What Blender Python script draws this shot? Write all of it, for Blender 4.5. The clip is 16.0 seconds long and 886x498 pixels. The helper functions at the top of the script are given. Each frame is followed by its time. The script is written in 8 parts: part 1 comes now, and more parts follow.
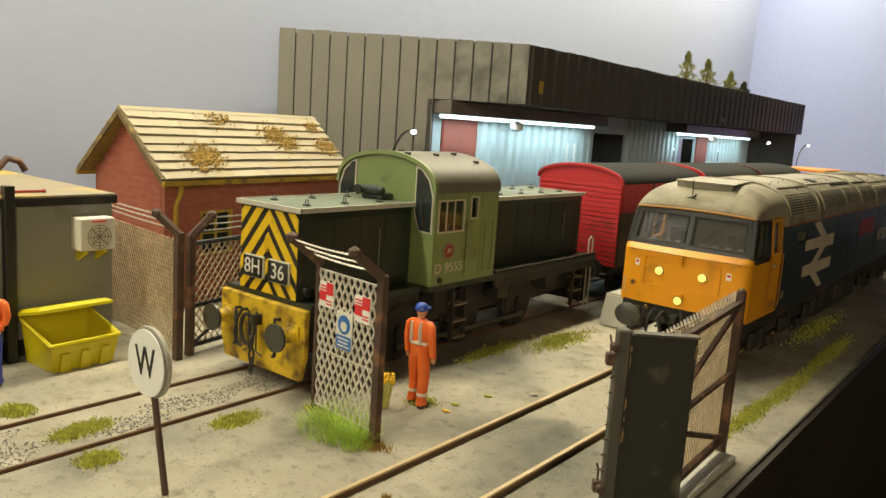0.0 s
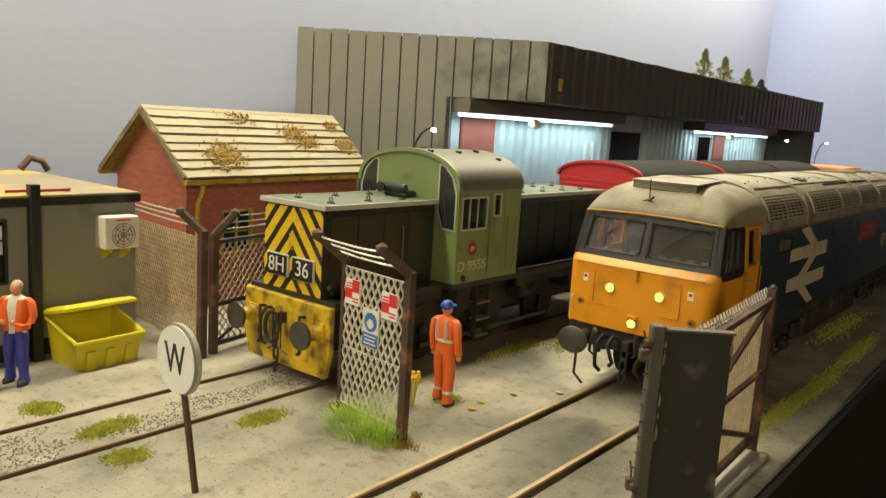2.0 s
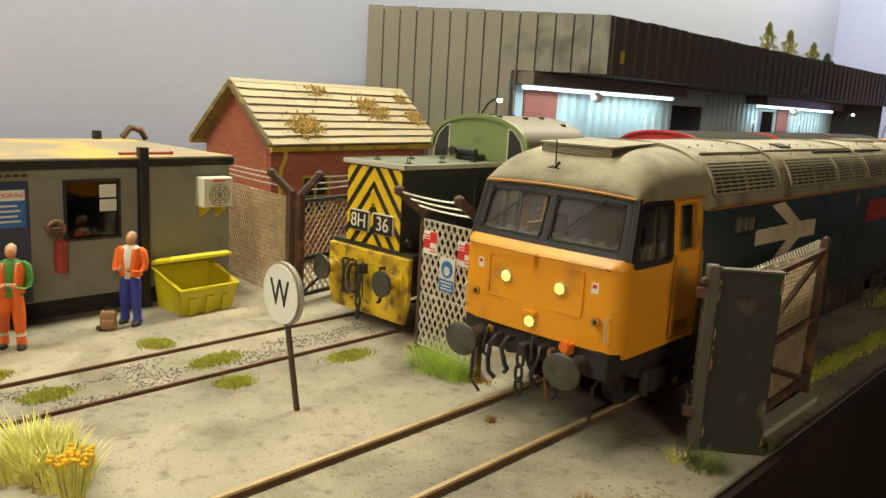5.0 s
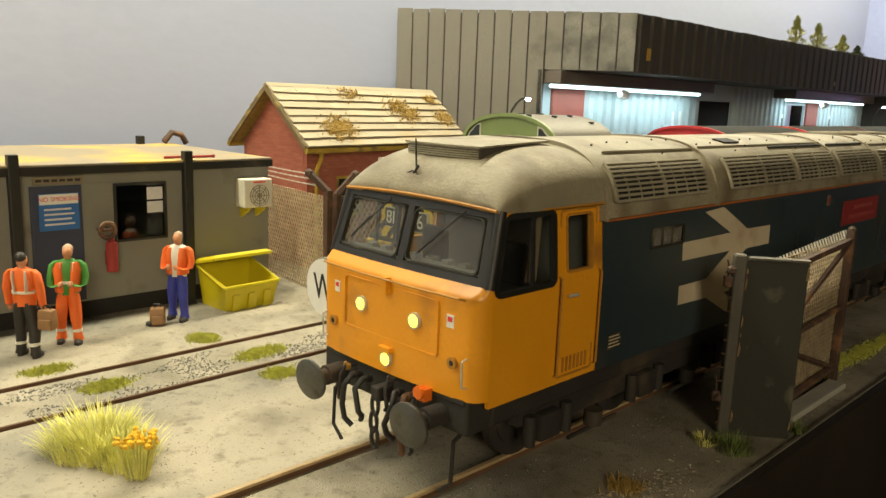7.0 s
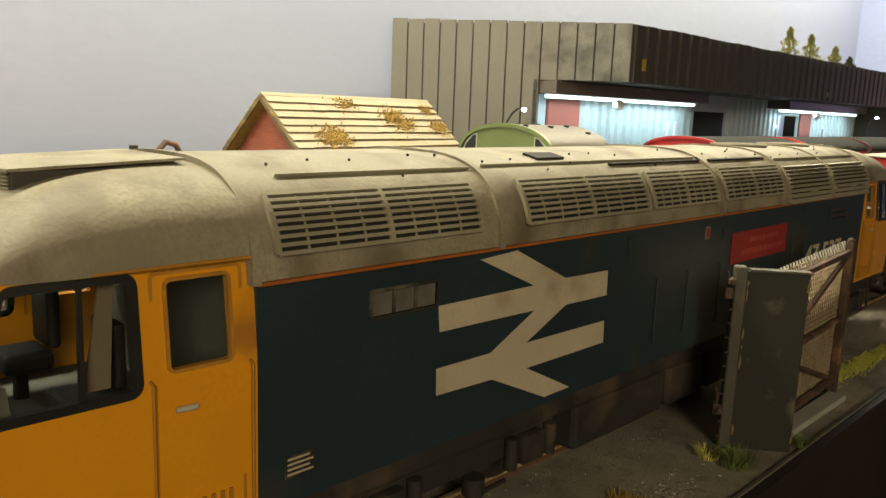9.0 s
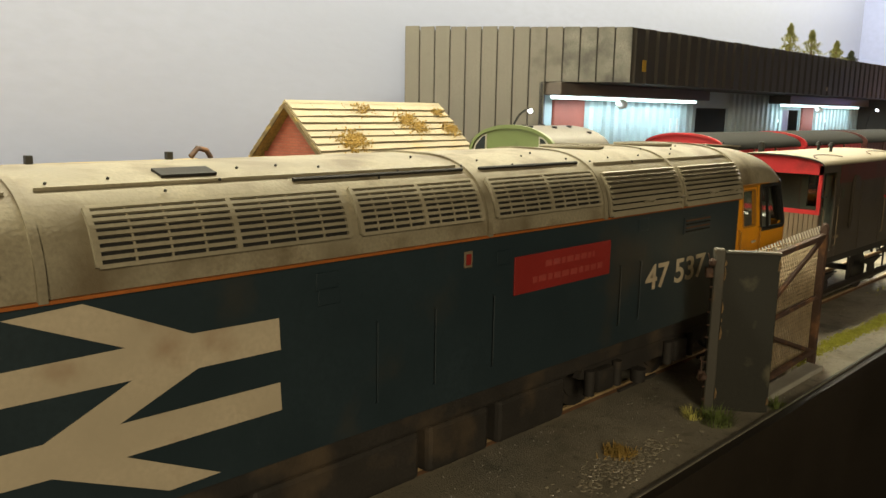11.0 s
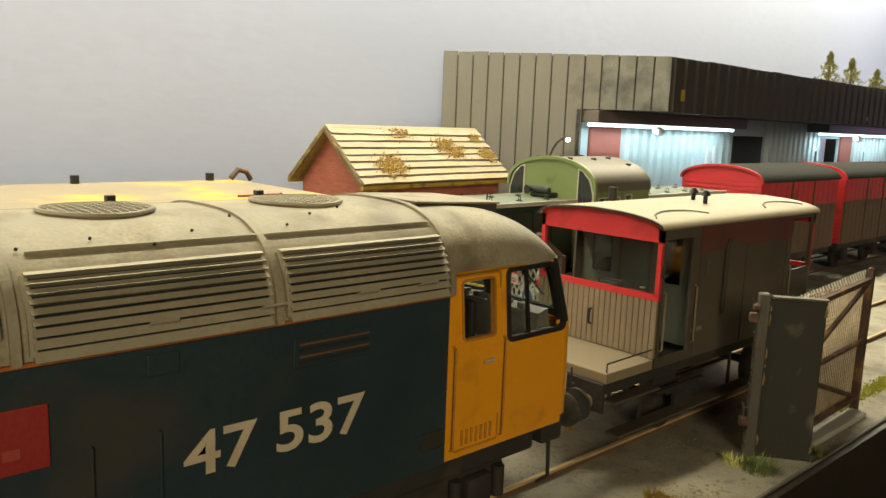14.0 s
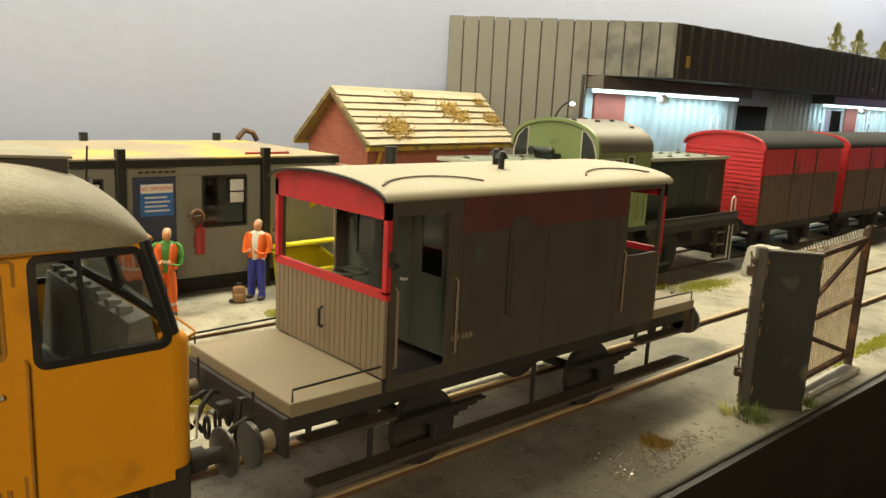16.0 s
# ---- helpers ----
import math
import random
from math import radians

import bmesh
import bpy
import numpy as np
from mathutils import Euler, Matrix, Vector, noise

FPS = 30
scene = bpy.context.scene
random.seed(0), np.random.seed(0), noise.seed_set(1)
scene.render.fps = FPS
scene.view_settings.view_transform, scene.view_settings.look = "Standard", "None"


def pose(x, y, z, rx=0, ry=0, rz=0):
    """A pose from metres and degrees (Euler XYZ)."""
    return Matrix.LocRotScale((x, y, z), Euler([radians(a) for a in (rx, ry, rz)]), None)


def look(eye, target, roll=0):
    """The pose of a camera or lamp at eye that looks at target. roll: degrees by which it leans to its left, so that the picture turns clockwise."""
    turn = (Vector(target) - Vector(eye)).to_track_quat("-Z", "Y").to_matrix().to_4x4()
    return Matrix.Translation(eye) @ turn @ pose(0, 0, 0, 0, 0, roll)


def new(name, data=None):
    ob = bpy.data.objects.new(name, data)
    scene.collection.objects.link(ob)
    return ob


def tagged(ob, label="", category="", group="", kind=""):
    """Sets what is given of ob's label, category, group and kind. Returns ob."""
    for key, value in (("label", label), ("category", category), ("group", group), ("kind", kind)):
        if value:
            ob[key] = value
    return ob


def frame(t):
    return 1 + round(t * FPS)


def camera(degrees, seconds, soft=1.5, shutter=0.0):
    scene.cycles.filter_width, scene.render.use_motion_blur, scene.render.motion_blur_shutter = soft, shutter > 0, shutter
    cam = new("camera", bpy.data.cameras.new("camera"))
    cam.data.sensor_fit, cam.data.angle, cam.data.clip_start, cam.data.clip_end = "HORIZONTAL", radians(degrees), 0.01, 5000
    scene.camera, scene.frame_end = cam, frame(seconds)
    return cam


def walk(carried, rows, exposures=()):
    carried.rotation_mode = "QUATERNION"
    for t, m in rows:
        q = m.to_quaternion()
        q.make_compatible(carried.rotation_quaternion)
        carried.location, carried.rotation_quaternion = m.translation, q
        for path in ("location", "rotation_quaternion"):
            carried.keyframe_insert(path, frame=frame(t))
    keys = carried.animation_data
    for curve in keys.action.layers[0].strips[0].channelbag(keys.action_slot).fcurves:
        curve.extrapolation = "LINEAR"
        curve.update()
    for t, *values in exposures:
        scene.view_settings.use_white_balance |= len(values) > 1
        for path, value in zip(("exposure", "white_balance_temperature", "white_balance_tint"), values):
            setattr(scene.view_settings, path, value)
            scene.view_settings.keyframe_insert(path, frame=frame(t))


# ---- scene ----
cam = camera(59.2, 16.0)
PATH = [
    (0, (0.134, -0.258, 0.11), (-1.08, 1.299, -0.214), 3.9),
    (0.5, (0.133, -0.259, 0.11), (-1.083, 1.298, -0.201), 4.1),
    (1, (0.132, -0.258, 0.11), (-1.088, 1.297, -0.196), 4.0),
    (1.5, (0.13, -0.26, 0.111), (-1.101, 1.286, -0.195), 3.6),
    (2, (0.129, -0.26, 0.108), (-1.108, 1.278, -0.216), 3.6),
    (2.5, (0.131, -0.264, 0.104), (-1.109, 1.267, -0.236), 3.9),
    (3, (0.133, -0.268, 0.103), (-1.125, 1.247, -0.247), 3.9),
    (3.5, (0.133, -0.268, 0.106), (-1.142, 1.234, -0.24), 3.6),
    (4, (0.133, -0.27, 0.106), (-1.149, 1.226, -0.24), 3.4),
    (4.5, (0.136, -0.276, 0.1), (-1.164, 1.199, -0.266), 3.7),
    (5, (0.142, -0.284, 0.101), (-1.194, 1.155, -0.275), 3.2),
    (7.5, (0.148, -0.294, 0.101), (-1.239, 1.096, -0.277), 2.1),
    (8, (0.146, -0.294, 0.103), (-1.229, 1.112, -0.257), 2.1),
    (8.5, (0.144, -0.295, 0.103), (-1.232, 1.114, -0.246), 2.3),
    (9, (0.145, -0.293, 0.101), (-1.233, 1.112, -0.253), 2.2),
    (9.5, (0.158, -0.302, 0.097), (-1.226, 1.089, -0.29), 1.1),
    (12, (0.169, -0.318, 0.109), (-1.251, 1.05, -0.221), 1.5),
    (12.5, (0.166, -0.317, 0.11), (-1.268, 1.039, -0.212), 1.7),
    (13, (0.166, -0.319, 0.11), (-1.272, 1.033, -0.215), 2.0),
    (13.5, (0.166, -0.321, 0.109), (-1.28, 1.021, -0.213), 2.3),
    (14, (0.164, -0.321, 0.111), (-1.289, 1.015, -0.211), 2.2),
    (14.5, (0.163, -0.32, 0.11), (-1.289, 1.013, -0.227), 2.1),
    (15, (0.164, -0.323, 0.103), (-1.283, 1.006, -0.271), 2.4),
    (15.5, (0.167, -0.325, 0.103), (-1.278, 1.001, -0.29), 2.7),
    (16, (0.169, -0.326, 0.104), (-1.278, 0.999, -0.283), 2.8),
]
walk(cam, [(t, look(*p)) for t, *p in PATH], [(0, 0.12), (3.5, 0.13), (5.2, 0.17), (7.3, 0.32), (8.6, 0.36), (9.6, 0.48), (12, 0.40), (16, 0.42)])

# ---- light: a strip over the layout, an added unseen side fill, a dim room, small lamps in the shed ----
world = bpy.data.worlds.new("room_air")
scene.world = world
world.use_nodes = True
world.node_tree.nodes["Background"].inputs[0].default_value = (1.0, 0.86, 0.66, 1)
world.node_tree.nodes["Background"].inputs[1].default_value = 0.05


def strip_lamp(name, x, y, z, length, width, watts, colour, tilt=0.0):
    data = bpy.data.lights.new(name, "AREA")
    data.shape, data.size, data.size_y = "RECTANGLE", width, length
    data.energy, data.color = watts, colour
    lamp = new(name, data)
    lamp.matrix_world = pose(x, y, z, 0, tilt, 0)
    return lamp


WARM = (0.97, 0.885, 0.625)
strip_lamp("layout_strip_light", -0.215, 0.24, 0.52, 1.95, 0.05, 14.0, WARM)
# Added fill hung in mid-air without a fixture, brightens the near sides.
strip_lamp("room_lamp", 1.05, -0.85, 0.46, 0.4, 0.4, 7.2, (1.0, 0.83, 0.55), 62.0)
strip_lamp("shed_strip_light", -0.2185, 0.300, 0.1110, 0.22, 0.004, 0.10, (0.72, 0.95, 1.0))
strip_lamp("shed_strip_light", -0.2185, 0.750, 0.1110, 0.25, 0.004, 0.10, (0.72, 0.95, 1.0))


def small_lamp(name, x, y, z, watts, colour):
    data = bpy.data.lights.new(name, "POINT")
    data.energy, data.color, data.shadow_soft_size = watts, colour, 0.003
    lamp = new(name, data)
    lamp.location = (x, y, z)


small_lamp("yard_lamp_light", -0.1680, 0.0960, 0.0985, 0.006, (0.75, 0.85, 1.0))
small_lamp("yard_lamp_light", -0.1560, 0.7610, 0.1055, 0.006, (0.70, 0.80, 1.0))
small_lamp("yard_lamp_light", -0.1560, 0.9700, 0.1055, 0.12, (0.42, 0.40, 1.0))


# ---- materials ----
def mat(name, col, rough=0.6, metal=0.0, var=0.15, scale=60, fine=900, bump=0.15, dirt=None, amount=0.0,
        dirt_scale=35, stretch=(1, 1, 1), emit=0.0, glow=None, pieces=0.0, depth=0.0004):
    m = bpy.data.materials.new(name)
    m.use_nodes = True
    nt = m.node_tree
    nd, ln = nt.nodes, nt.links
    b = nd["Principled BSDF"]
    co = nd.new("ShaderNodeTexCoord")
    mp = nd.new("ShaderNodeMapping")
    mp.inputs["Scale"].default_value = stretch
    ln.new(co.outputs["Object"], mp.inputs["Vector"])

    def noise_at(s, detail=4):
        n = nd.new("ShaderNodeTexNoise")
        n.inputs["Scale"].default_value, n.inputs["Detail"].default_value = s, detail
        ln.new(mp.outputs["Vector"], n.inputs["Vector"])
        return n

    def mix(f, a, c):
        x = nd.new("ShaderNodeMix")
        x.data_type = "RGBA"
        if hasattr(f, "links"):
            ln.new(f, x.inputs[0])
        else:
            x.inputs[0].default_value = f
        for sock, v in ((x.inputs[6], a), (x.inputs[7], c)):
            if hasattr(v, "links"):
                ln.new(v, sock)
            else:
                sock.default_value = (*v, 1)
        return x.outputs[2]

    def ramp(src, lo, hi):
        r = nd.new("ShaderNodeValToRGB")
        r.color_ramp.elements[0].position, r.color_ramp.elements[1].position = lo, hi
        ln.new(src, r.inputs[0])
        return r.outputs[0]

    big, small = noise_at(scale), noise_at(fine, 2)
    lo = [c * (1 - var) for c in col]
    hi = [min(1, c * (1 + var)) for c in col]
    out = mix(ramp(big.outputs[0], 0.3, 0.7), lo, hi)
    out = mix(ramp(small.outputs[0], 0.35, 0.75), out, [c * (1 - 0.6 * var) for c in col])
    if pieces:
        info = nd.new("ShaderNodeObjectInfo")
        r = ramp(info.outputs["Random"], 0.0, 1.0)
        dark = mix(1.0, out, [c * (1 - pieces) for c in col])
        out = mix(r, out, dark)
    if dirt:
        d = noise_at(dirt_scale, 6)
        out = mix(ramp(d.outputs[0], 0.62 - amount, 0.74 - 0.4 * amount), out, dirt)
    ln.new(out, b.inputs["Base Color"])
    b.inputs["Roughness"].default_value, b.inputs["Metallic"].default_value = rough, metal
    rr = nd.new("ShaderNodeMapRange")
    rr.inputs[3].default_value, rr.inputs[4].default_value = max(0.05, rough - 0.12), min(1, rough + 0.12)
    ln.new(big.outputs[0], rr.inputs[0])
    ln.new(rr.outputs[0], b.inputs["Roughness"])
    if bump:
        bp = nd.new("ShaderNodeBump")
        bp.inputs["Strength"].default_value, bp.inputs["Distance"].default_value = bump, depth
        ln.new(small.outputs[0], bp.inputs["Height"])
        ln.new(bp.outputs[0], b.inputs["Normal"])
    if emit:
        b.inputs["Emission Color"].default_value = (*(glow or col), 1)
        b.inputs["Emission Strength"].default_value = emit
    return m


def glass(name, tint=(0.9, 0.95, 0.95), rough=0.03, haze=0.0):
    m = bpy.data.materials.new(name)
    m.use_nodes = True
    nd, ln = m.node_tree.nodes, m.node_tree.links
    b = nd["Principled BSDF"]
    b.inputs["Base Color"].default_value, b.inputs["Roughness"].default_value = (*tint, 1), rough
    b.inputs["IOR"].default_value = 1.45
    tr = nd.new("ShaderNodeBsdfTransparent")
    tr.inputs[0].default_value = (*tint, 1)
    gl = nd.new("ShaderNodeBsdfGlossy")
    gl.inputs["Roughness"].default_value = rough
    lw = nd.new("ShaderNodeLayerWeight")
    pw = nd.new("ShaderNodeMath")
    pw.operation, pw.inputs[1].default_value = "POWER", 3.0
    ln.new(lw.outputs["Facing"], pw.inputs[0])
    fr = nd.new("ShaderNodeMath")
    fr.operation, fr.inputs[1].default_value, fr.inputs[2].default_value = "MULTIPLY_ADD", 0.55, 0.06
    ln.new(pw.outputs[0], fr.inputs[0])
    mx = nd.new("ShaderNodeMixShader")
    ln.new(fr.outputs[0], mx.inputs[0])
    ln.new(tr.outputs[0], mx.inputs[1])
    ln.new(gl.outputs[0], mx.inputs[2])
    out = mx.outputs[0]
    # mottled grey film, standing in for light lying on the pane
    if haze:
        df, md = nd.new("ShaderNodeBsdfDiffuse"), nd.new("ShaderNodeMixShader")
        df.inputs[0].default_value = (0.30, 0.28, 0.24, 1)
        co, nz, rg = nd.new("ShaderNodeTexCoord"), nd.new("ShaderNodeTexNoise"), nd.new("ShaderNodeMapRange")
        nz.inputs["Scale"].default_value = 160
        rg.inputs[3].default_value, rg.inputs[4].default_value = haze * 0.6, haze * 1.4
        ln.new(co.outputs["Object"], nz.inputs["Vector"])
        ln.new(nz.outputs[0], rg.inputs[0])
        ln.new(rg.outputs[0], md.inputs[0])
        ln.new(out, md.inputs[1])
        ln.new(df.outputs[0], md.inputs[2])
        out = md.outputs[0]
    ln.new(out, nd["Material Output"].inputs[0])
    return m


RUST = (0.16, 0.07, 0.03)
GRIME = (0.06, 0.045, 0.03)


def concrete():
    m = mat("weathered_concrete", (0.370, 0.333, 0.258), 0.82, 0, 0.24, 26, 1900, 0.55, (0.165, 0.16, 0.135), 0.17, 14, depth=0.0007)
    nd, ln = m.node_tree.nodes, m.node_tree.links
    b = nd["Principled BSDF"]
    col = b.inputs["Base Color"].links[0].from_socket
    co = nd.new("ShaderNodeTexCoord")
    for size, lo, hi, dark in ((170, 0.56, 0.72, 0.62), (700, 0.60, 0.70, 0.50), (11, 0.50, 0.60, 0.72), (38, 0.54, 0.64, 0.74), (4, 0.45, 0.70, 0.80)):
        n, r, x = nd.new("ShaderNodeTexNoise"), nd.new("ShaderNodeMapRange"), nd.new("ShaderNodeMix")
        n.inputs["Scale"].default_value, n.inputs["Detail"].default_value = size, 5
        r.inputs[1].default_value, r.inputs[2].default_value = lo, hi
        x.data_type, x.blend_type = "RGBA", "MULTIPLY"
        x.inputs[7].default_value = (dark, dark, dark * 0.97, 1)
        ln.new(co.outputs["Object"], n.inputs["Vector"])
        ln.new(n.outputs[0], r.inputs[0])
        ln.new(r.outputs[0], x.inputs[0])
        ln.new(col, x.inputs[6])
        col = x.outputs[2]
    ln.new(col, b.inputs["Base Color"])
    return m


M_CONCRETE = concrete()
M_WALL = mat("backscene_paint", (0.37, 0.41, 0.57), 0.75, 0, 0.05, 5, 130, 0.12, depth=0.0012, stretch=(1, 0.5, 1.2))
# Bluer than the backscene: the end lamp's glow put into the colour.
M_WALLEND = mat("end_backscene_lamp_tint", (0.32, 0.37, 0.60), 0.75, 0, 0.05, 5, 130, 0.12, depth=0.0012)
M_WIRERUST = mat("rusting_wire", (0.46, 0.37, 0.24), 0.5, 0.3, 0.3, 200, 1500, 0.1)
M_WEED = mat("dull_weed", (0.15, 0.20, 0.05), 0.9, 0, 0.4, 300, 900, 0)
M_CHIP = mat("chipped_paint_edge", (0.20, 0.13, 0.06), 0.8, 0, 0.4, 300, 2000, 0.3)
M_BRASS = mat("brass_fitting", (0.45, 0.28, 0.07), 0.4, 0.6, 0.2)
M_BLACKBOARD = mat("black_fascia", (0.018, 0.013, 0.008), 0.6, 0, 0.3, 20, 500, 0.1)
M_EDGE = mat("fascia_edge", (0.13, 0.12, 0.10), 0.7, 0, 0.4, 60, 900, 0.2)
M_ROOM = mat("room_plaster", (0.26, 0.22, 0.16), 0.85, 0, 0.05, 2, 60, 0.1)
M_RAIL = mat("rail_steel", (0.44, 0.32, 0.17), 0.4, 0.15, 0.2, 120, 1400, 0.1)
M_RAILSIDE = mat("rail_rust", (0.11, 0.055, 0.025), 0.8, 0, 0.3, 150, 1600, 0.3)
M_SLATE = mat("buff_roof_slate", (0.38, 0.33, 0.23), 0.8, 0, 0.14, 45, 1300, 0.3, (0.34, 0.27, 0.15), 0.06, 60, pieces=0.16)
M_MOSS = mat("dry_moss", (0.34, 0.22, 0.05), 0.95, 0, 0.4, 400, 2500, 0.8)
M_GUTTER = mat("yellow_gutter", (0.45, 0.29, 0.03), 0.6, 0, 0.35, 60, 900, 0.2, GRIME, 0.08, 80)
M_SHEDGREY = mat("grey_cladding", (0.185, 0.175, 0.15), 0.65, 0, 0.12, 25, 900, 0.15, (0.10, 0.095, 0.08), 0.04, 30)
M_SHEDSTAIN = mat("stained_grey_cladding", (0.19, 0.185, 0.16), 0.7, 0, 0.3, 60, 900, 0.25, (0.06, 0.06, 0.055), 0.16, 45)
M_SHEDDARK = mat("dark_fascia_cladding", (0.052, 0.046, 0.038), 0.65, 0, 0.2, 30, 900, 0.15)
M_SHEDJOINT = mat("cladding_joint", (0.045, 0.042, 0.038), 0.7)
M_SHEDBLUE = mat("pale_blue_cladding", (0.44, 0.54, 0.56), 0.6, 0, 0.1, 40, 900, 0.12)
M_TUBE = mat("strip_tube", (0.8, 0.95, 1.0), 0.4, 0, 0, emit=2.6, glow=(0.72, 0.97, 1.0))
M_CABIN = mat("cabin_grey", (0.20, 0.195, 0.165), 0.55, 0, 0.08, 30, 900, 0.1, (0.12, 0.11, 0.08), 0.03, 40)
M_CABINROOF = mat("cabin_roof_felt", (0.25, 0.21, 0.15), 0.8, 0, 0.15, 40, 1200, 0.2, (0.50, 0.33, 0.05), 0.10, 22)
M_BLACK = mat("satin_black", (0.014, 0.014, 0.013), 0.5, 0, 0.3, 80, 900, 0.1, (0.05, 0.04, 0.03), 0.02, 60)
M_CHASSIS = mat("dirty_chassis", (0.022, 0.019, 0.016), 0.75, 0, 0.35, 90, 1200, 0.25, (0.07, 0.05, 0.03), 0.06, 50)
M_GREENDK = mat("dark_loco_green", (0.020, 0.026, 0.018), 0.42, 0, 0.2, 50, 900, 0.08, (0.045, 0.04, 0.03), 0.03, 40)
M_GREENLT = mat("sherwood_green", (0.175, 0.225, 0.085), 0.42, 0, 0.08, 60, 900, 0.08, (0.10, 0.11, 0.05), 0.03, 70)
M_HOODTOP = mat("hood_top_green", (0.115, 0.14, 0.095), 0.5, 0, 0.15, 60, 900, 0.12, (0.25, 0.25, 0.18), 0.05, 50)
M_CABROOF = mat("weathered_cab_roof", (0.13, 0.115, 0.085), 0.5, 0, 0.2, 50, 900, 0.15)
M_YELLOW = mat("warning_yellow", (0.66, 0.44, 0.01), 0.45, 0, 0.08, 60, 900, 0.08, (0.30, 0.17, 0.02), 0.03, 90)
M_YELLOWDIRTY = mat("dirty_warning_yellow", (0.60, 0.40, 0.015), 0.5, 0, 0.18, 60, 900, 0.2, (0.13, 0.075, 0.02), 0.17, 170)
M_CABYELLOW = mat("loco_front_yellow", (0.72, 0.300, 0.010), 0.4, 0, 0.06, 60, 900, 0.06, (0.36, 0.15, 0.02), 0.06, 45)
M_CABYELLOWTRIM = mat("grimy_yellow_trim", (0.42, 0.19, 0.02), 0.55, 0, 0.25, 90, 900, 0.1)
M_BLUE = mat("rail_blue", (0.020, 0.034, 0.042), 0.42, 0, 0.15, 40, 900, 0.06, (0.045, 0.042, 0.035), 0.05, 30)
M_ROOFGREY = mat("weathered_roof_grey", (0.27, 0.24, 0.165), 0.62, 0, 0.3, 45, 1200, 0.3, (0.14, 0.11, 0.065), 0.14, 70)
M_BODYRUST = mat("rusty_grille_bar", (0.13, 0.06, 0.03), 0.7, 0, 0.3)
# Grimy grey, darkened further to paint in shade below the intake hood.
M_INTAKE = mat("intake_grime_shade", (0.055, 0.05, 0.04), 0.75, 0, 0.2, 60, 900, 0.2)
M_PEBBLE = mat("varnished_grit", (0.30, 0.27, 0.20), 0.12, 0, 0.4, 300, 2500, 0.2)
M_GRILLE = mat("roof_grille_grey", (0.30, 0.27, 0.19), 0.6, 0, 0.2, 60, 900, 0.1)
M_DARK = mat("dark_void", (0.012, 0.011, 0.009), 0.8)
M_LOGO = mat("grubby_white_paint", (0.50, 0.43, 0.31), 0.55, 0, 0.1, 70, 900, 0.05, (0.36, 0.26, 0.17), 0.04, 50)
M_ORANGELINE = mat("orange_line", (0.36, 0.11, 0.02), 0.5, 0, 0.2)
M_WHITE = mat("sign_white", (0.72, 0.72, 0.68), 0.5, 0, 0.05)
M_SIGNRED = mat("sign_red", (0.62, 0.03, 0.03), 0.5, 0, 0.05)
M_SIGNBLUE = mat("sign_blue", (0.03, 0.14, 0.42), 0.5, 0, 0.05)
M_DOORBLUE = mat("door_blue", (0.035, 0.045, 0.085), 0.5, 0, 0.1)
M_NAMERED = mat("nameplate_red", (0.26, 0.022, 0.018), 0.5, 0, 0.1)
M_NAMETEXT = mat("faded_plate_lettering", (0.33, 0.055, 0.045), 0.5)
M_RUSTPOST = mat("rusty_post", (0.075, 0.042, 0.028), 0.75, 0, 0.35, 90, 1300, 0.4, (0.22, 0.11, 0.05), 0.07, 120)
M_WIRE = mat("galvanised_wire", (0.66, 0.63, 0.55), 0.4, 0.5, 0.2, 200, 1500, 0.1)
M_GATEGREY = mat("gate_post_grey", (0.020, 0.020, 0.014), 0.75, 0, 0.15, 40, 900, 0.15, (0.12, 0.11, 0.07), 0.04, 70)
M_GATERUST = mat("rust_streaked_grey", (0.075, 0.07, 0.055), 0.7, 0, 0.3, 90, 1300, 0.3, (0.20, 0.105, 0.04), 0.13, 90, stretch=(1, 1, 0.4))
M_SKIP = mat("yellow_plastic", (0.52, 0.44, 0.01), 0.4, 0, 0.06, 60, 900, 0.05)
M_SKIPIN = mat("yellow_plastic_inside", (0.48, 0.38, 0.01), 0.5, 0, 0.1)
M_ORANGE = mat("figure_orange", (0.72, 0.13, 0.015), 0.6, 0, 0.08, 200, 1500, 0.1)
M_FLESH = mat("figure_flesh", (0.52, 0.24, 0.12), 0.5, 0, 0.05)
M_FIGBLUE = mat("figure_blue", (0.03, 0.04, 0.28), 0.5, 0, 0.15, 200)
M_FIGGREEN = mat("figure_green", (0.05, 0.22, 0.03), 0.6, 0, 0.15, 200)
M_FIGWHITE = mat("figure_white", (0.62, 0.60, 0.52), 0.6, 0, 0.08)
M_FIGDARK = mat("figure_dark", (0.022, 0.018, 0.016), 0.6)
M_HATBLUE = mat("figure_hat_blue", (0.02, 0.06, 0.32), 0.35, 0, 0.05)
M_BAG = mat("figure_bag_tan", (0.26, 0.14, 0.06), 0.6, 0, 0.2, 200)
M_VANRED = mat("van_red", (0.50, 0.025, 0.03), 0.5, 0, 0.12, 50, 900, 0.1, (0.2, 0.02, 0.02), 0.04, 50)
M_VANBROWN = mat("van_grimy_brown", (0.11, 0.065, 0.04), 0.65, 0, 0.2, 60, 900, 0.2, (0.05, 0.04, 0.03), 0.06, 50)
M_VANROOF = mat("van_roof_dark", (0.028, 0.029, 0.027), 0.9, 0, 0.2, 60, 900, 0.2)
M_VANROOF.node_tree.nodes["Principled BSDF"].inputs["Specular IOR Level"].default_value = 0.15
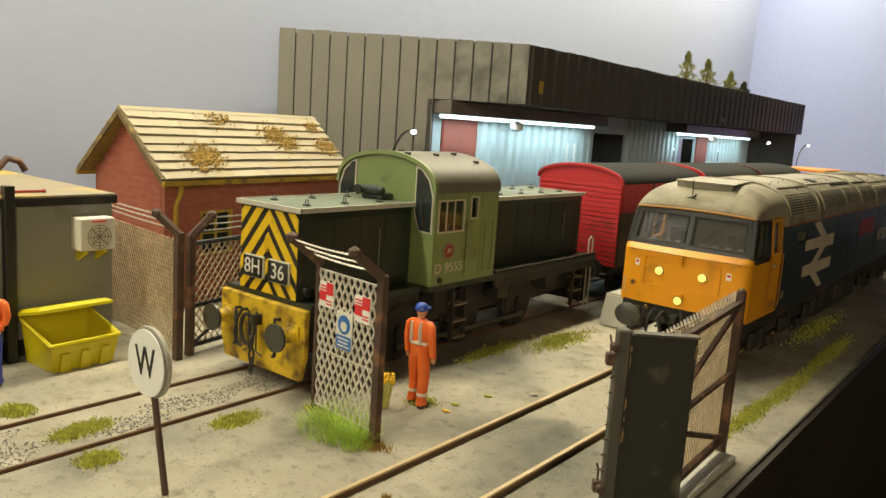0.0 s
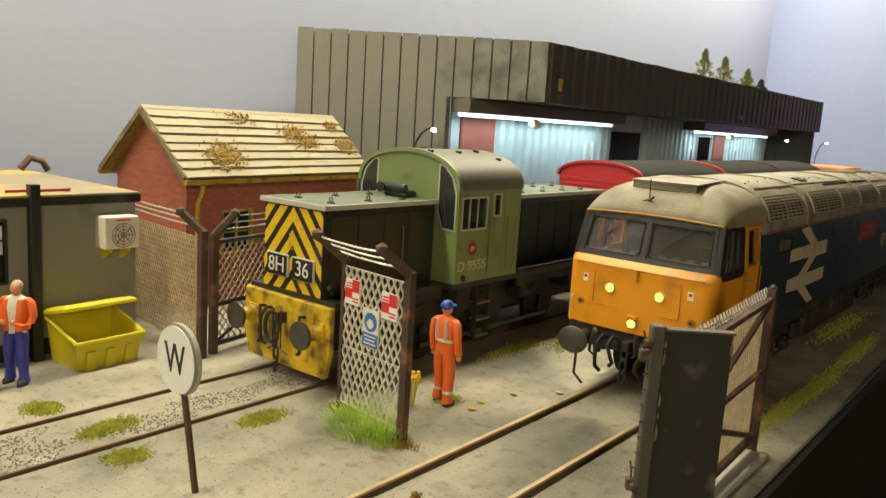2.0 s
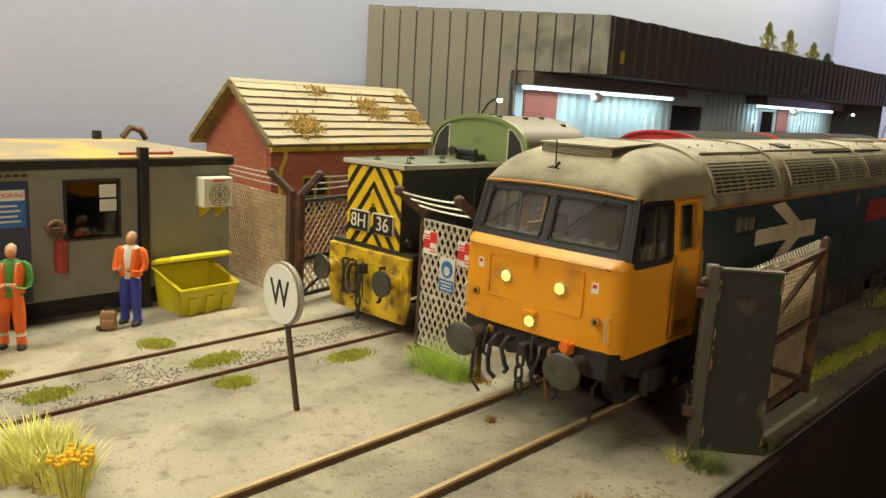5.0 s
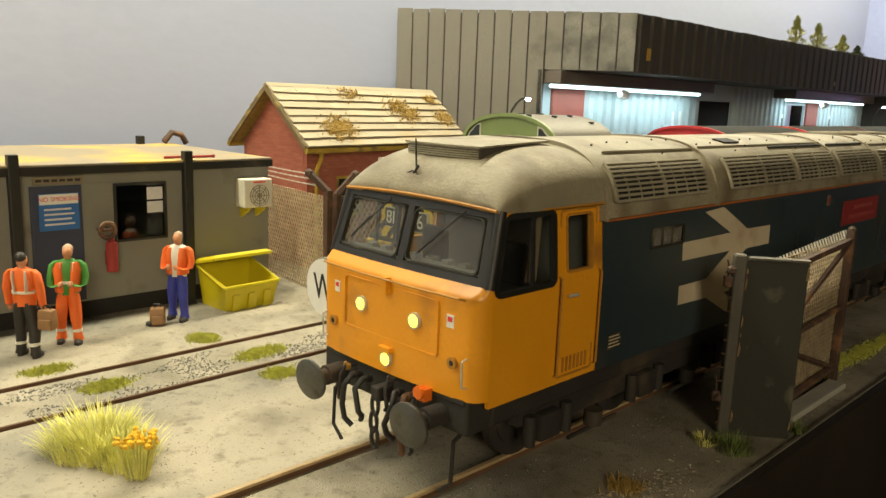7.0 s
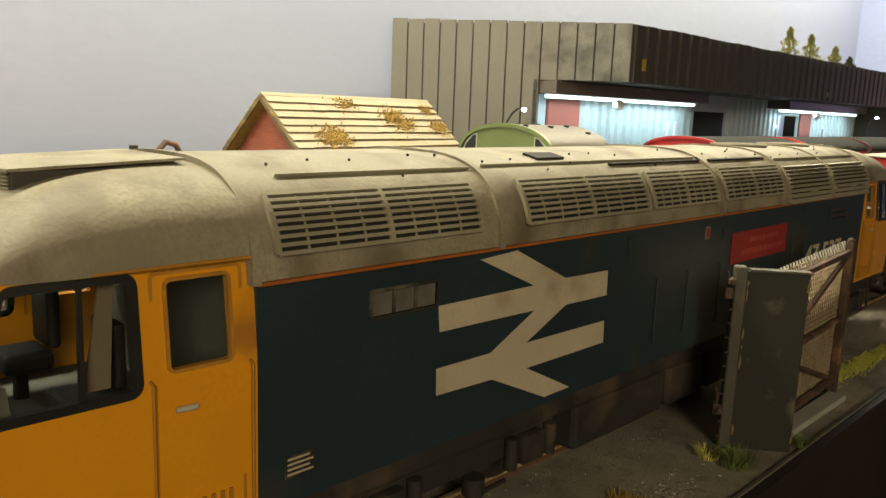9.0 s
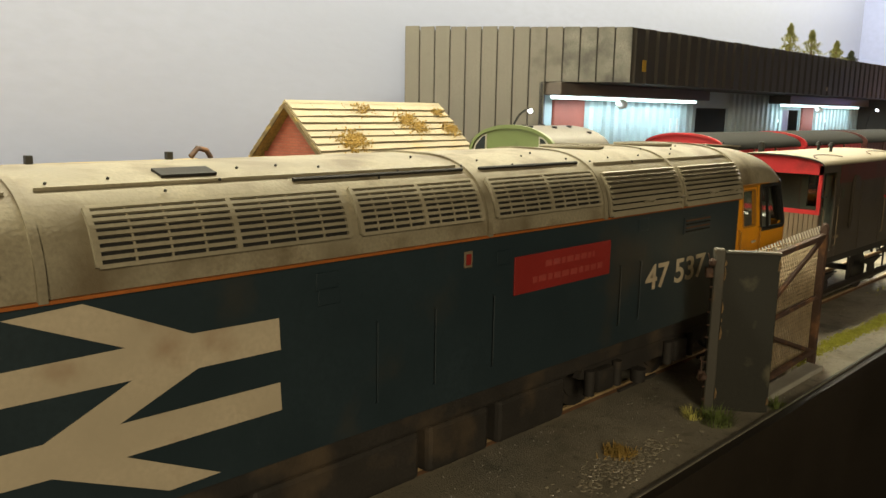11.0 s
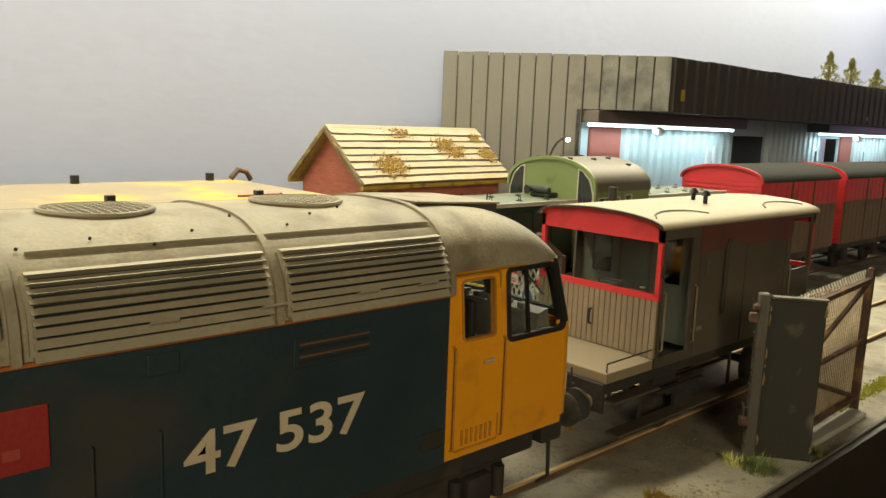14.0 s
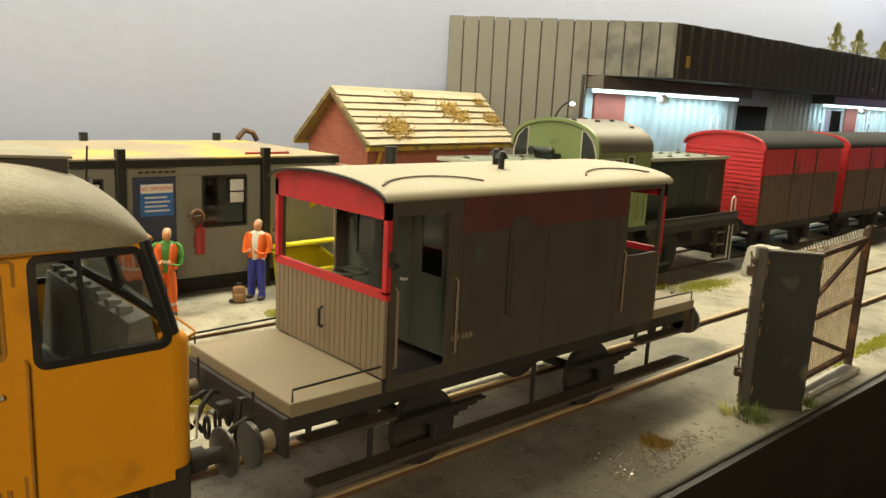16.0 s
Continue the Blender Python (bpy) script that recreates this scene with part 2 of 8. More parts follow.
M_BVROOF = mat("brake_van_roof_buff", (0.336, 0.296, 0.202), 0.6, 0, 0.08, 50, 900, 0.1, (0.30, 0.26, 0.18), 0.03, 40)
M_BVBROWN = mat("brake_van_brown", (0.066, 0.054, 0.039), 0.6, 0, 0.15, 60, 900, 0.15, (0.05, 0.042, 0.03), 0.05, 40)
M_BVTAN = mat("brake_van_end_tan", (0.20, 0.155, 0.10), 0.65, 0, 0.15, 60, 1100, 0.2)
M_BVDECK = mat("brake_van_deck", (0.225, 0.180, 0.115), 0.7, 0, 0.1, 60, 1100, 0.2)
M_BVGREEN = mat("brake_van_inner_green", (0.06, 0.068, 0.048), 0.6, 0, 0.1)
M_GRASS = mat("grass_green", (0.42, 0.58, 0.09), 0.8, 0, 0.35, 300, 900, 0)
M_GRASSPALE = mat("grass_pale", (0.64, 0.62, 0.17), 0.8, 0, 0.3, 300, 900, 0)
M_GRASSMAT = mat("static_grass_yellow", (0.42, 0.43, 0.07), 0.9, 0, 0.4, 300, 2500, 0.6)
M_FLOWER = mat("flower_yellow", (0.72, 0.45, 0.02), 0.8, 0, 0.3, 500)
M_GRAVEL = mat("grey_ballast", (0.125, 0.12, 0.105), 0.85, 0, 0.4, 300, 2500, 0.5)
M_LAMPLIT = mat("loco_lamp_lit", (1, 0.7, 0.1), 0.3, 0, 0, emit=4.5, glow=(1.0, 0.68, 0.04))
M_LEDWHITE = mat("yard_lamp_led", (1, 1, 1), 0.3, 0, 0, emit=30.0, glow=(0.75, 0.88, 1.0))
M_CHROME = mat("bare_metal", (0.52, 0.50, 0.42), 0.4, 0.25, 0.1)
M_BUFFER = mat("oily_buffer_face", (0.10, 0.10, 0.09), 0.4, 0.6, 0.25, 90, 900, 0.1, (0.05, 0.03, 0.02), 0.06, 120)
M_CONBLOCK = mat("concrete_block", (0.36, 0.35, 0.30), 0.8, 0, 0.12, 60, 1200, 0.3)
M_TREE = mat("conifer_green", (0.30, 0.30, 0.11), 0.9, 0, 0.4, 200, 900, 0)
M_TREEDARK = mat("dark_conifer", (0.07, 0.085, 0.045), 0.9, 0, 0.4, 200, 900, 0)
M_BARK = mat("bark", (0.10, 0.06, 0.035), 0.9)
M_GLASS = glass("cab_glass", (0.80, 0.84, 0.82))
# Grey film paints in the pale reflection across the windscreen.
M_SCREEN = glass("hazed_windscreen", (0.70, 0.74, 0.72), 0.12, 0.16)
# Stronger film: the engine room pane's pale, lit look is in the glass.
M_GREYEDGLASS = glass("greyed_glass", (0.5, 0.5, 0.45), 0.2, 0.40)
M_DARKGLASS = glass("smoked_glass", (0.30, 0.32, 0.32))
M_CABINGLASS = glass("cabin_glass", (0.35, 0.36, 0.36))
M_INSIDE = mat("cab_interior", (0.11, 0.115, 0.10), 0.7, 0, 0.2)
M_DESK = mat("cab_desk_grey", (0.17, 0.17, 0.15), 0.5, 0, 0.3)
M_PAPER = mat("white_paper", (0.6, 0.6, 0.62), 0.7)
M_ORANGEFAR = mat("far_orange", (0.75, 0.22, 0.02), 0.6)
M_BLUEFAR = mat("far_blue", (0.03, 0.04, 0.16), 0.6)
M_HOSE = mat("rubber_hose", (0.015, 0.014, 0.013), 0.5)
M_SHUTTER = mat("brick_red_shutter", (0.30, 0.085, 0.06), 0.7, 0, 0.15, 60)
M_ORANGEBIT = mat("orange_fitting", (0.75, 0.16, 0.01), 0.45)


# ---- mesh helpers ----
def box(bm, x0, x1, y0, y1, z0, z1, b=0.0):
    r = bmesh.ops.create_cube(bm, size=1.0)
    vs = r["verts"]
    for v in vs:
        v.co = ((x0 + x1) / 2 + v.co.x * (x1 - x0), (y0 + y1) / 2 + v.co.y * (y1 - y0), (z0 + z1) / 2 + v.co.z * (z1 - z0))
    if b:
        es = list({e for v in vs for e in v.link_edges})
        bmesh.ops.bevel(bm, geom=es, offset=b, segments=2, affect="EDGES", profile=0.5)


def tube(bm, pts, r, n=6, cap=True, r2=None):
    pts = [Vector(p) for p in pts]
    rings, side = [], None
    for i, p in enumerate(pts):
        d = (pts[min(i + 1, len(pts) - 1)] - pts[max(i - 1, 0)]).normalized()
        if side is None:
            side = d.orthogonal().normalized()
        side = (side - d * side.dot(d)).normalized()
        up = d.cross(side)
        rr = r if r2 is None else r + (r2 - r) * i / (len(pts) - 1)
        rings.append([bm.verts.new(p + rr * (math.cos(k * math.tau / n) * side + math.sin(k * math.tau / n) * up)) for k in range(n)])
    for a, b in zip(rings, rings[1:]):
        for k in range(n):
            bm.faces.new((a[k], a[(k + 1) % n], b[(k + 1) % n], b[k]))
    if cap:
        bm.faces.new(rings[0][::-1])
        bm.faces.new(rings[-1])


def cyl(bm, p, q, r, n=14, r2=None):
    tube(bm, (p, q), r, n, True, r2)


def loft(bm, sections, cap=True, closed=True):
    rings = [[bm.verts.new(p) for p in s] for s in sections]
    n = len(rings[0])
    for a, b in zip(rings, rings[1:]):
        for k in range(n if closed else n - 1):
            bm.faces.new((a[k], a[(k + 1) % n], b[(k + 1) % n], b[k]))
    if cap and closed:
        bm.faces.new(rings[0][::-1])
        bm.faces.new(rings[-1])


def prism(bm, pts, axis, a, b):
    def place(p, w):
        return {"x": (w, p[0], p[1]), "y": (p[0], w, p[1]), "z": (p[0], p[1], w)}[axis]
    loft(bm, [[place(p, a) for p in pts], [place(p, b) for p in pts]])


def plate(bm, u0, u1, v0, v1, holes, to3d, thick, us=(), vs=()):
    """A sheet with rectangular openings; to3d(u, v, d) gives the place, d being the depth inwards."""
    ul = sorted({u0, u1, *us, *(h[0] for h in holes), *(h[1] for h in holes)})
    vl = sorted({v0, v1, *vs, *(h[2] for h in holes), *(h[3] for h in holes)})
    ul = [u for u in ul if u0 <= u <= u1]
    vl = [v for v in vl if v0 <= v <= v1]
    made = {}

    def vert(i, j, d):
        if (i, j, d) not in made:
            made[i, j, d] = bm.verts.new(to3d(ul[i], vl[j], d))
        return made[i, j, d]

    def solid(i, j):
        if not (0 <= i < len(ul) - 1 and 0 <= j < len(vl) - 1):
            return False
        u, v = (ul[i] + ul[i + 1]) / 2, (vl[j] + vl[j + 1]) / 2
        return not any(h[0] < u < h[1] and h[2] < v < h[3] for h in holes)

    for i in range(len(ul) - 1):
        for j in range(len(vl) - 1):
            if not solid(i, j):
                continue
            c = ((i, j), (i + 1, j), (i + 1, j + 1), (i, j + 1))
            bm.faces.new([vert(*k, 0.0) for k in c])
            bm.faces.new([vert(*k, thick) for k in c[::-1]])
            for (p, q), (di, dj) in (((c[0], c[1]), (0, -1)), ((c[1], c[2]), (1, 0)), ((c[2], c[3]), (0, 1)), ((c[3], c[0]), (-1, 0))):
                if not solid(i + di, j + dj):
                    bm.faces.new((vert(*q, 0.0), vert(*p, 0.0), vert(*p, thick), vert(*q, thick)))


def rounded(u0, u1, v0, v1, r, n=4):
    out = []
    for cu, cv, a in ((u1 - r, v1 - r, 0), (u0 + r, v1 - r, 90), (u0 + r, v0 + r, 180), (u1 - r, v0 + r, 270)):
        for k in range(n + 1):
            t = radians(a + 90 * k / n)
            out.append((cu + r * math.cos(t), cv + r * math.sin(t)))
    return out


def ring(bm, u0, u1, v0, v1, r, w, to3d, d0, d1):
    """A rounded rectangular frame of width w, from depth d0 to d1."""
    o, i = rounded(u0, u1, v0, v1, r), rounded(u0 + w, u1 - w, v0 + w, v1 - w, max(r - w, 0.0003))
    secs = [[to3d(*p, d1) for p in o], [to3d(*p, d0) for p in o], [to3d(*p, d0) for p in i], [to3d(*p, d1) for p in i]]
    rings = [[bm.verts.new(p) for p in s] for s in secs]
    n = len(o)
    for a, b in zip(rings, rings[1:] + rings[:1]):
        for k in range(n):
            bm.faces.new((a[k], a[(k + 1) % n], b[(k + 1) % n], b[k]))


def pane(bm, u0, u1, v0, v1, to3d, d):
    bm.faces.new([bm.verts.new(to3d(u, v, d)) for u, v in ((u0, v0), (u1, v0), (u1, v1), (u0, v1))])


def ball(bm, c, r, s=(1, 1, 1), sub=2):
    m = Matrix.Translation(c) @ Matrix.Diagonal((*s, 1))
    bmesh.ops.create_icosphere(bm, subdivisions=sub, radius=r, matrix=m)


def finish(bm, name, materials, smooth=None):
    bmesh.ops.recalc_face_normals(bm, faces=bm.faces[:])
    me = bpy.data.meshes.new(name)
    bm.to_mesh(me)
    bm.free()
    for m in materials if isinstance(materials, (list, tuple)) else [materials]:
        me.materials.append(m)
    if smooth:
        for p in me.polygons:
            p.use_smooth = True
        me.set_sharp_from_angle(angle=radians(smooth))
    return me


def part(name, bm, material, parent, label="", smooth=None, kind=""):
    ob = new(name, finish(bm, name, material, smooth))
    ob.parent = parent
    return tagged(ob, label, kind=kind)


def thing(name, label, category, x=0, y=0, z=0, rz=0, group="", kind=""):
    ob = new(name)
    ob.empty_display_size = 0.01
    ob.matrix_basis = pose(x, y, z, 0, 0, rz)
    return tagged(ob, label, category, group, kind)


def solo(name, bm, material, label, category, group="", kind="", smooth=None):
    return tagged(new(name, finish(bm, name, material, smooth)), label, category, group, kind)


def shifted(f, m):
    """The mapping f, followed by the transform m."""
    return lambda *a: m @ Vector(f(*a))


def lettering(text, size, material, parent, m, thick=0.0001, name="lettering", stretch=1.0, label="", bold=0.0):
    cu = bpy.data.curves.new(name, "FONT")
    cu.offset = bold
    cu.body, cu.size, cu.extrude, cu.align_x, cu.align_y = text, size, thick, "CENTER", "CENTER"
    tmp = new("tmp", cu)
    me = bpy.data.meshes.new_from_object(tmp.evaluated_get(bpy.context.evaluated_depsgraph_get()))
    bpy.data.objects.remove(tmp)
    me.transform(m @ Matrix.Diagonal((stretch, 1, 1, 1)))
    me.materials.clear()
    me.materials.append(material)
    ob = new(name, me)
    ob.parent = parent
    return tagged(ob, label)


# text planes: seen from +x, from -y
FROM_RIGHT = Matrix(((0, 0, 1, 0), (1, 0, 0, 0), (0, 1, 0, 0), (0, 0, 0, 1)))
FROM_FRONT = Matrix(((1, 0, 0, 0), (0, 0, -1, 0), (0, 1, 0, 0), (0, 0, 0, 1)))


# ---- the setting: board, backscene, room ----
WALL_X, END_Y, EDGE_X = -0.345, 1.24, 0.066
bm = bmesh.new()
box(bm, WALL_X, EDGE_X, -0.75, END_Y, -0.02, 0.0)
solo("ground", bm, M_CONCRETE, "weathered grey concrete yard surface of the layout", "ground", kind="structure")
bm = bmesh.new()
box(bm, EDGE_X, EDGE_X + 0.003, -0.75, END_Y, -0.35, -0.0003)
solo("fascia", bm, M_BLACKBOARD, "black painted board along the layout edge", "fascia board", kind="structure")
bm = bmesh.new()
box(bm, EDGE_X - 0.0006, EDGE_X + 0.0003, -0.75, END_Y, 0.0002, 0.0007)
solo("trim", bm, M_EDGE, "worn pale edge along the black board", "trim", kind="structure")
bm = bmesh.new()
box(bm, WALL_X - 0.015, WALL_X, -0.75, END_Y + 0.015, -0.02, 0.62)
solo("wall_west", bm, M_WALL, "pale blue-grey painted backscene board", "wall", kind="structure")
bm = bmesh.new()
box(bm, WALL_X, 0.35, END_Y, END_Y + 0.015, -0.02, 0.62)
solo("wall_north", bm, M_WALLEND, "pale blue-grey painted end backscene, blue lamp glow in its colour", "wall", kind="structure")
for nm, b in (("wall_east", (2.2, 2.3, -2.3, 2.3, -0.9, 1.6)), ("wall_south", (-1.2, 2.2, -2.3, -2.2, -0.9, 1.6)),
              ("wall_back", (-1.3, -1.2, -2.3, 2.3, -0.9, 1.6)), ("wall_far", (-1.2, 2.2, 2.2, 2.3, -0.9, 1.6))):
    bm = bmesh.new()
    box(bm, *b)
    solo(nm, bm, M_ROOM, "plain plastered wall of the room", "wall", kind="structure")
bm = bmesh.new()
box(bm, -1.2, 2.2, -2.2, 2.2, -0.95, -0.9)
solo("floor", bm, M_BLACKBOARD, "dark floor of the room", "floor", kind="structure")
bm = bmesh.new()
box(bm, -1.2, 2.2, -2.2, 2.2, 1.6, 1.65)
solo("ceiling", bm, M_ROOM, "plain ceiling of the room", "ceiling", kind="structure")


# ---- rails set in the concrete ----
def rail(x, top, flush):
    t = thing("rail", "rusty rail with worn bright top set in concrete", "rail", x, 0, 0, group="running rails", kind="structure")
    bm = bmesh.new()
    box(bm, -0.0006 if flush else -0.0005, 0.0006 if flush else 0.0005, -0.75, END_Y, 0.0, top - 0.0009)
    part("rail_web", bm, M_RAILSIDE, t)
    bm = bmesh.new()
    box(bm, -0.0008 if not flush else -0.0005, 0.0008 if not flush else 0.0005, -0.75, END_Y, top - 0.0009, top, 0.0002)
    part("rail_head", bm, M_RAIL if not flush else M_RAILSIDE, t)
    return t


for x in (-0.016, 0.016):
    rail(x, 0.0024, False)
for x in (-0.1265, -0.0945):
    rail(x, 0.0013, True)


# ---- the big diesel that rolls past ----
L47 = 0.424
TURN47 = pose(0, L47, 0, 0, 0, 180)


NOSE_R, NOSE_FLAT, WAIST, SETBACK = 0.0048, 0.0262, 0.0556, 0.0034


def bulge(x):
    """Plan of the nose below the waist: a nearly flat front with rounded corners."""
    x = min(abs(x), 0.031)
    y = 0.0010 * (min(x, NOSE_FLAT) / NOSE_FLAT) ** 2
    if x > NOSE_FLAT:
        y += NOSE_R - math.sqrt(max(0.0, NOSE_R ** 2 - (x - NOSE_FLAT) ** 2))
    return y


def brow(x):
    """Plan of the windscreen band above the waist: tighter corners."""
    x = min(abs(x), 0.031)
    y = 0.0012 * (x / 0.0305) ** 2
    if x > 0.0290:
        y += 0.0018 - math.sqrt(max(0.0, 0.0020 ** 2 - (x - 0.0290) ** 2)) + 0.0002
    return y


def cab_front(x, z, d):
    if z <= WAIST:
        return (x, bulge(x) + d, z)
    step = min(1.0, (z - WAIST) / (0.0576 - WAIST))
    lean = max(0.0, (z - 0.0576) / 0.0164)
    y = bulge(x) * (1 - step) + (SETBACK + brow(x)) * step
    return (x * (1 - 0.05 * lean), y + 0.0046 * lean + d, z)


def cab_side(y, z, d, s=1):
    lean = max(0.0, (z - 0.0576) / 0.0164)
    return (s * (0.031 - 0.0015 * lean - d), y + 0.0046 * lean * max(0.0, 1 - (y - 0.0058) / 0.018), z)


def roof_curve(a, w=0.031, z0=0.070, h=0.020):
    c, s = max(0.0, math.cos(a)), max(0.0, math.sin(a))
    return w * c ** 0.62, z0 + h * s ** 0.85


def roof_point(a, y, off=0.0):
    x, z = roof_curve(a)
    x2, z2 = roof_curve(a + 0.02)
    x1, z1 = roof_curve(a - 0.02) if a > 0.03 else (x, z - 0.001)
    t = Vector((x2 - x1, 0, z2 - z1)).normalized()
    return (x + t.z * off, y, z - t.x * off)


def cab47(loco, m, lit):
    def f(fn):
        return shifted(fn, m)
    cab = part("cab", cab_shell(m), M_CABYELLOW, loco, "yellow cab end with rounded corners", 40)
    bm = bmesh.new()
    plate(bm, -0.0305, 0.0305, 0.0575, 0.0752, [(-0.0270, -0.0012, 0.0595, 0.0735), (0.0012, 0.0270, 0.0595, 0.0735)],
          f(lambda x, z, d: cab_front(x, z, d - 0.0003)), 0.0015, us=[k * 0.003 - 0.03 for k in range(21)] + [-0.0302, -0.0295, 0.0295, 0.0302])
    part("windscreen_frame", bm, M_BLACK, cab, "black windscreen surround", 40)
    for s in (1, -1):
        bm = bmesh.new()
        tube(bm, [m @ Vector((s * 0.0297, SETBACK + 0.0021, 0.0570)), m @ Vector((s * 0.0282, SETBACK + 0.0068, 0.0752))], 0.0016, 8)
        part("corner_pillar", bm, M_BLACK, cab, "black corner pillar", 50)
    for x0, x1 in ((-0.0270, -0.0014), (0.0014, 0.0270)):
        bm = bmesh.new()
        for k in range(6):
            a, b = x0 + (x1 - x0) * k / 6, x0 + (x1 - x0) * (k + 1) / 6
            pane(bm, a, b, 0.0595, 0.0735, f(cab_front), 0.0006)
        g = part("windscreen", bm, M_SCREEN, cab)
        g.visible_shadow = False
        bm = bmesh.new()
        ring(bm, x0 + 0.0002, x1 - 0.0002, 0.0597, 0.0733, 0.002, 0.0004, f(cab_front), -0.0006, 0.0008)
        part("windscreen_trim", bm, M_GATEGREY, cab)
        bm = bmesh.new()
        c = (x0 + x1) / 2
        tube(bm, [f(cab_front)(c + 0.006, 0.0745, -0.0010), f(cab_front)(c - 0.004, 0.0655, -0.0010)], 0.00025)
        tube(bm, [f(cab_front)(c - 0.001, 0.069, -0.0009), f(cab_front)(c - 0.0075, 0.0625, -0.0009)], 0.0003)
        part("wiper", bm, M_BLACK, cab)
    for s in (1, -1):
        def side(y, z, d, s=s):
            return cab_side(y, z, d, s)
        bm = bmesh.new()
        ring(bm, 0.0060, 0.0300, 0.0548, 0.0746, 0.0022, 0.0014, f(side), -0.0004, 0.0012)
        part("side_window_surround", bm, M_BLACK, cab, "black side window surround", 40)
        bm = bmesh.new()
        box_pts = [f(side)(*p) for p in ((0.0205, 0.0555, 0), (0.0213, 0.0555, 0), (0.0213, 0.0738, 0), (0.0205, 0.0738, 0))]
        loft(bm, [box_pts, [f(side)(*p) for p in ((0.0205, 0.0555, 0.001), (0.0213, 0.0555, 0.001), (0.0213, 0.0738, 0.001), (0.0205, 0.0738, 0.001))]])
        part("window_bar", bm, M_BLACK, cab)
        bm = bmesh.new()
        pane(bm, 0.0072, 0.029, 0.0555, 0.0738, f(side), 0.0007)
        g = part("side_window", bm, M_GLASS, cab)
        g.visible_shadow = False
        # door: frame line, window trim, handle, rails
        bm = bmesh.new()
        ring(bm, 0.0318, 0.0482, 0.0290, 0.0742, 0.0012, 0.0006, f(side), -0.0002, 0.0004)
        door = part("cab_door", bm, M_CABYELLOWTRIM, cab, "yellow cab door with grimy edges")
        bm = bmesh.new()
        ring(bm, 0.0340, 0.0460, 0.0575, 0.0730, 0.0014, 0.0006, f(side), -0.0004, 0.0006)
        part("door_window_trim", bm, M_CABYELLOWTRIM, door)
        bm = bmesh.new()
        pane(bm, 0.0345, 0.0455, 0.058, 0.0725, f(side), 0.0007)
        g = part("door_window", bm, M_GLASS, door)
        g.visible_shadow = False
        bm = bmesh.new()
        tube(bm, [f(side)(0.0350, 0.0515, -0.0008), f(side)(0.0385, 0.0515, -0.0012)], 0.0005)
        part("door_handle", bm, M_CHROME, door)
        for y in (0.0312, 0.0490):
            bm = bmesh.new()
            pts = [f(side)(y, 0.030, 0), f(side)(y, 0.0305, -0.0011), f(side)(y, 0.0565, -0.0011), f(side)(y, 0.057, 0)]
            tube(bm, pts, 0.0003)
            part("grab_rail", bm, M_CABYELLOWTRIM, cab)
        bm = bmesh.new()
        for k in range(7):
            z = 0.0305
            y = 0.0345 + k * 0.0017
            loft(bm, [[f(side)(y, z, 0), f(side)(y + 0.0007, z, 0), f(side)(y + 0.0007, z + 0.004, 0), f(side)(y, z + 0.004, 0)],
                      [f(side)(y, z, -0.0004), f(side)(y + 0.0007, z, -0.0004), f(side)(y + 0.0007, z + 0.004, -0.0004), f(side)(y, z + 0.004, -0.0004)]])
        part("kick_vent", bm, M_CABYELLOWTRIM, door)
    # dome over the cab
    bm = bmesh.new()
    secs = []
    for k in range(19):
        t = (k / 18) ** 1.7
        y = 0.0076 + 0.0429 * t
        e = (1 - (1 - t) ** 3.6) ** 0.62
        w = 0.0290 + 0.0018 * min(1, t * 4)
        z0 = 0.0748
        top = 0.0768 + 0.0130 * e
        sec = []
        for i in range(29):
            a = math.pi * i / 28
            c, s = math.cos(a), math.sin(a)
            x = w * math.copysign(abs(c) ** 0.66, c)
            z = z0 + (top - z0) * s ** 0.80
            sec.append(m @ Vector((x, y + brow(x) * (1 - t) ** 2, z)))
        secs.append(sec)
    loft(bm, secs)
    roof = part("cab_roof", bm, M_ROOFGREY, cab, "weathered grey domed cab roof", 50)
    bm = bmesh.new()
    pts = [(x, brow(x) + 0.0074, 0.0752 + 0.0012 * (1 - (x / 0.03) ** 2)) for x in [k * 0.003 - 0.0285 for k in range(20)]]
    tube(bm, [m @ Vector(p) for p in pts], 0.00045)
    part("rain_strip", bm, M_CABYELLOWTRIM, cab)
    for s in (-1, 1):
        bm = bmesh.new()
        tube(bm, [m @ Vector(p) for p in ((s * 0.0290, 0.0102, 0.0750), (s * 0.0306, 0.024, 0.0750), (s * 0.0310, 0.0505, 0.0750))], 0.00035)
        part("rain_strip", bm, M_CABYELLOWTRIM, cab)
    # intake box set into the dome, slatted to the front, under a thin flush hood
    def front(x):
        return 0.0158 + 9.0 * x * x
    bm = bmesh.new()
    xs = [k * 0.00275 - 0.01375 for k in range(11)]
    loft(bm, [[m @ Vector((x, front(x) + 0.0006, z)) for x in xs] + [m @ Vector((x * 0.92, 0.046, z + 0.0004)) for x in xs[::-1]] for z in (0.0825, 0.0889)])
    box_part = part("intake", bm, M_INTAKE, roof, "grimy air intake box, hood shade in its dark colour")
    for k in range(5):
        z = 0.0862 + 0.00058 * k
        bm = bmesh.new()
        loft(bm, [[m @ Vector((x * 0.96, front(x) + d, z + h)) for x in xs] for d, h in ((0.0008, 0.0003), (0.0001, 0.0), (0.0001, 0.00018), (0.0008, 0.0005))])
        part("intake_slat", bm, M_GRILLE, box_part)
    bm = bmesh.new()
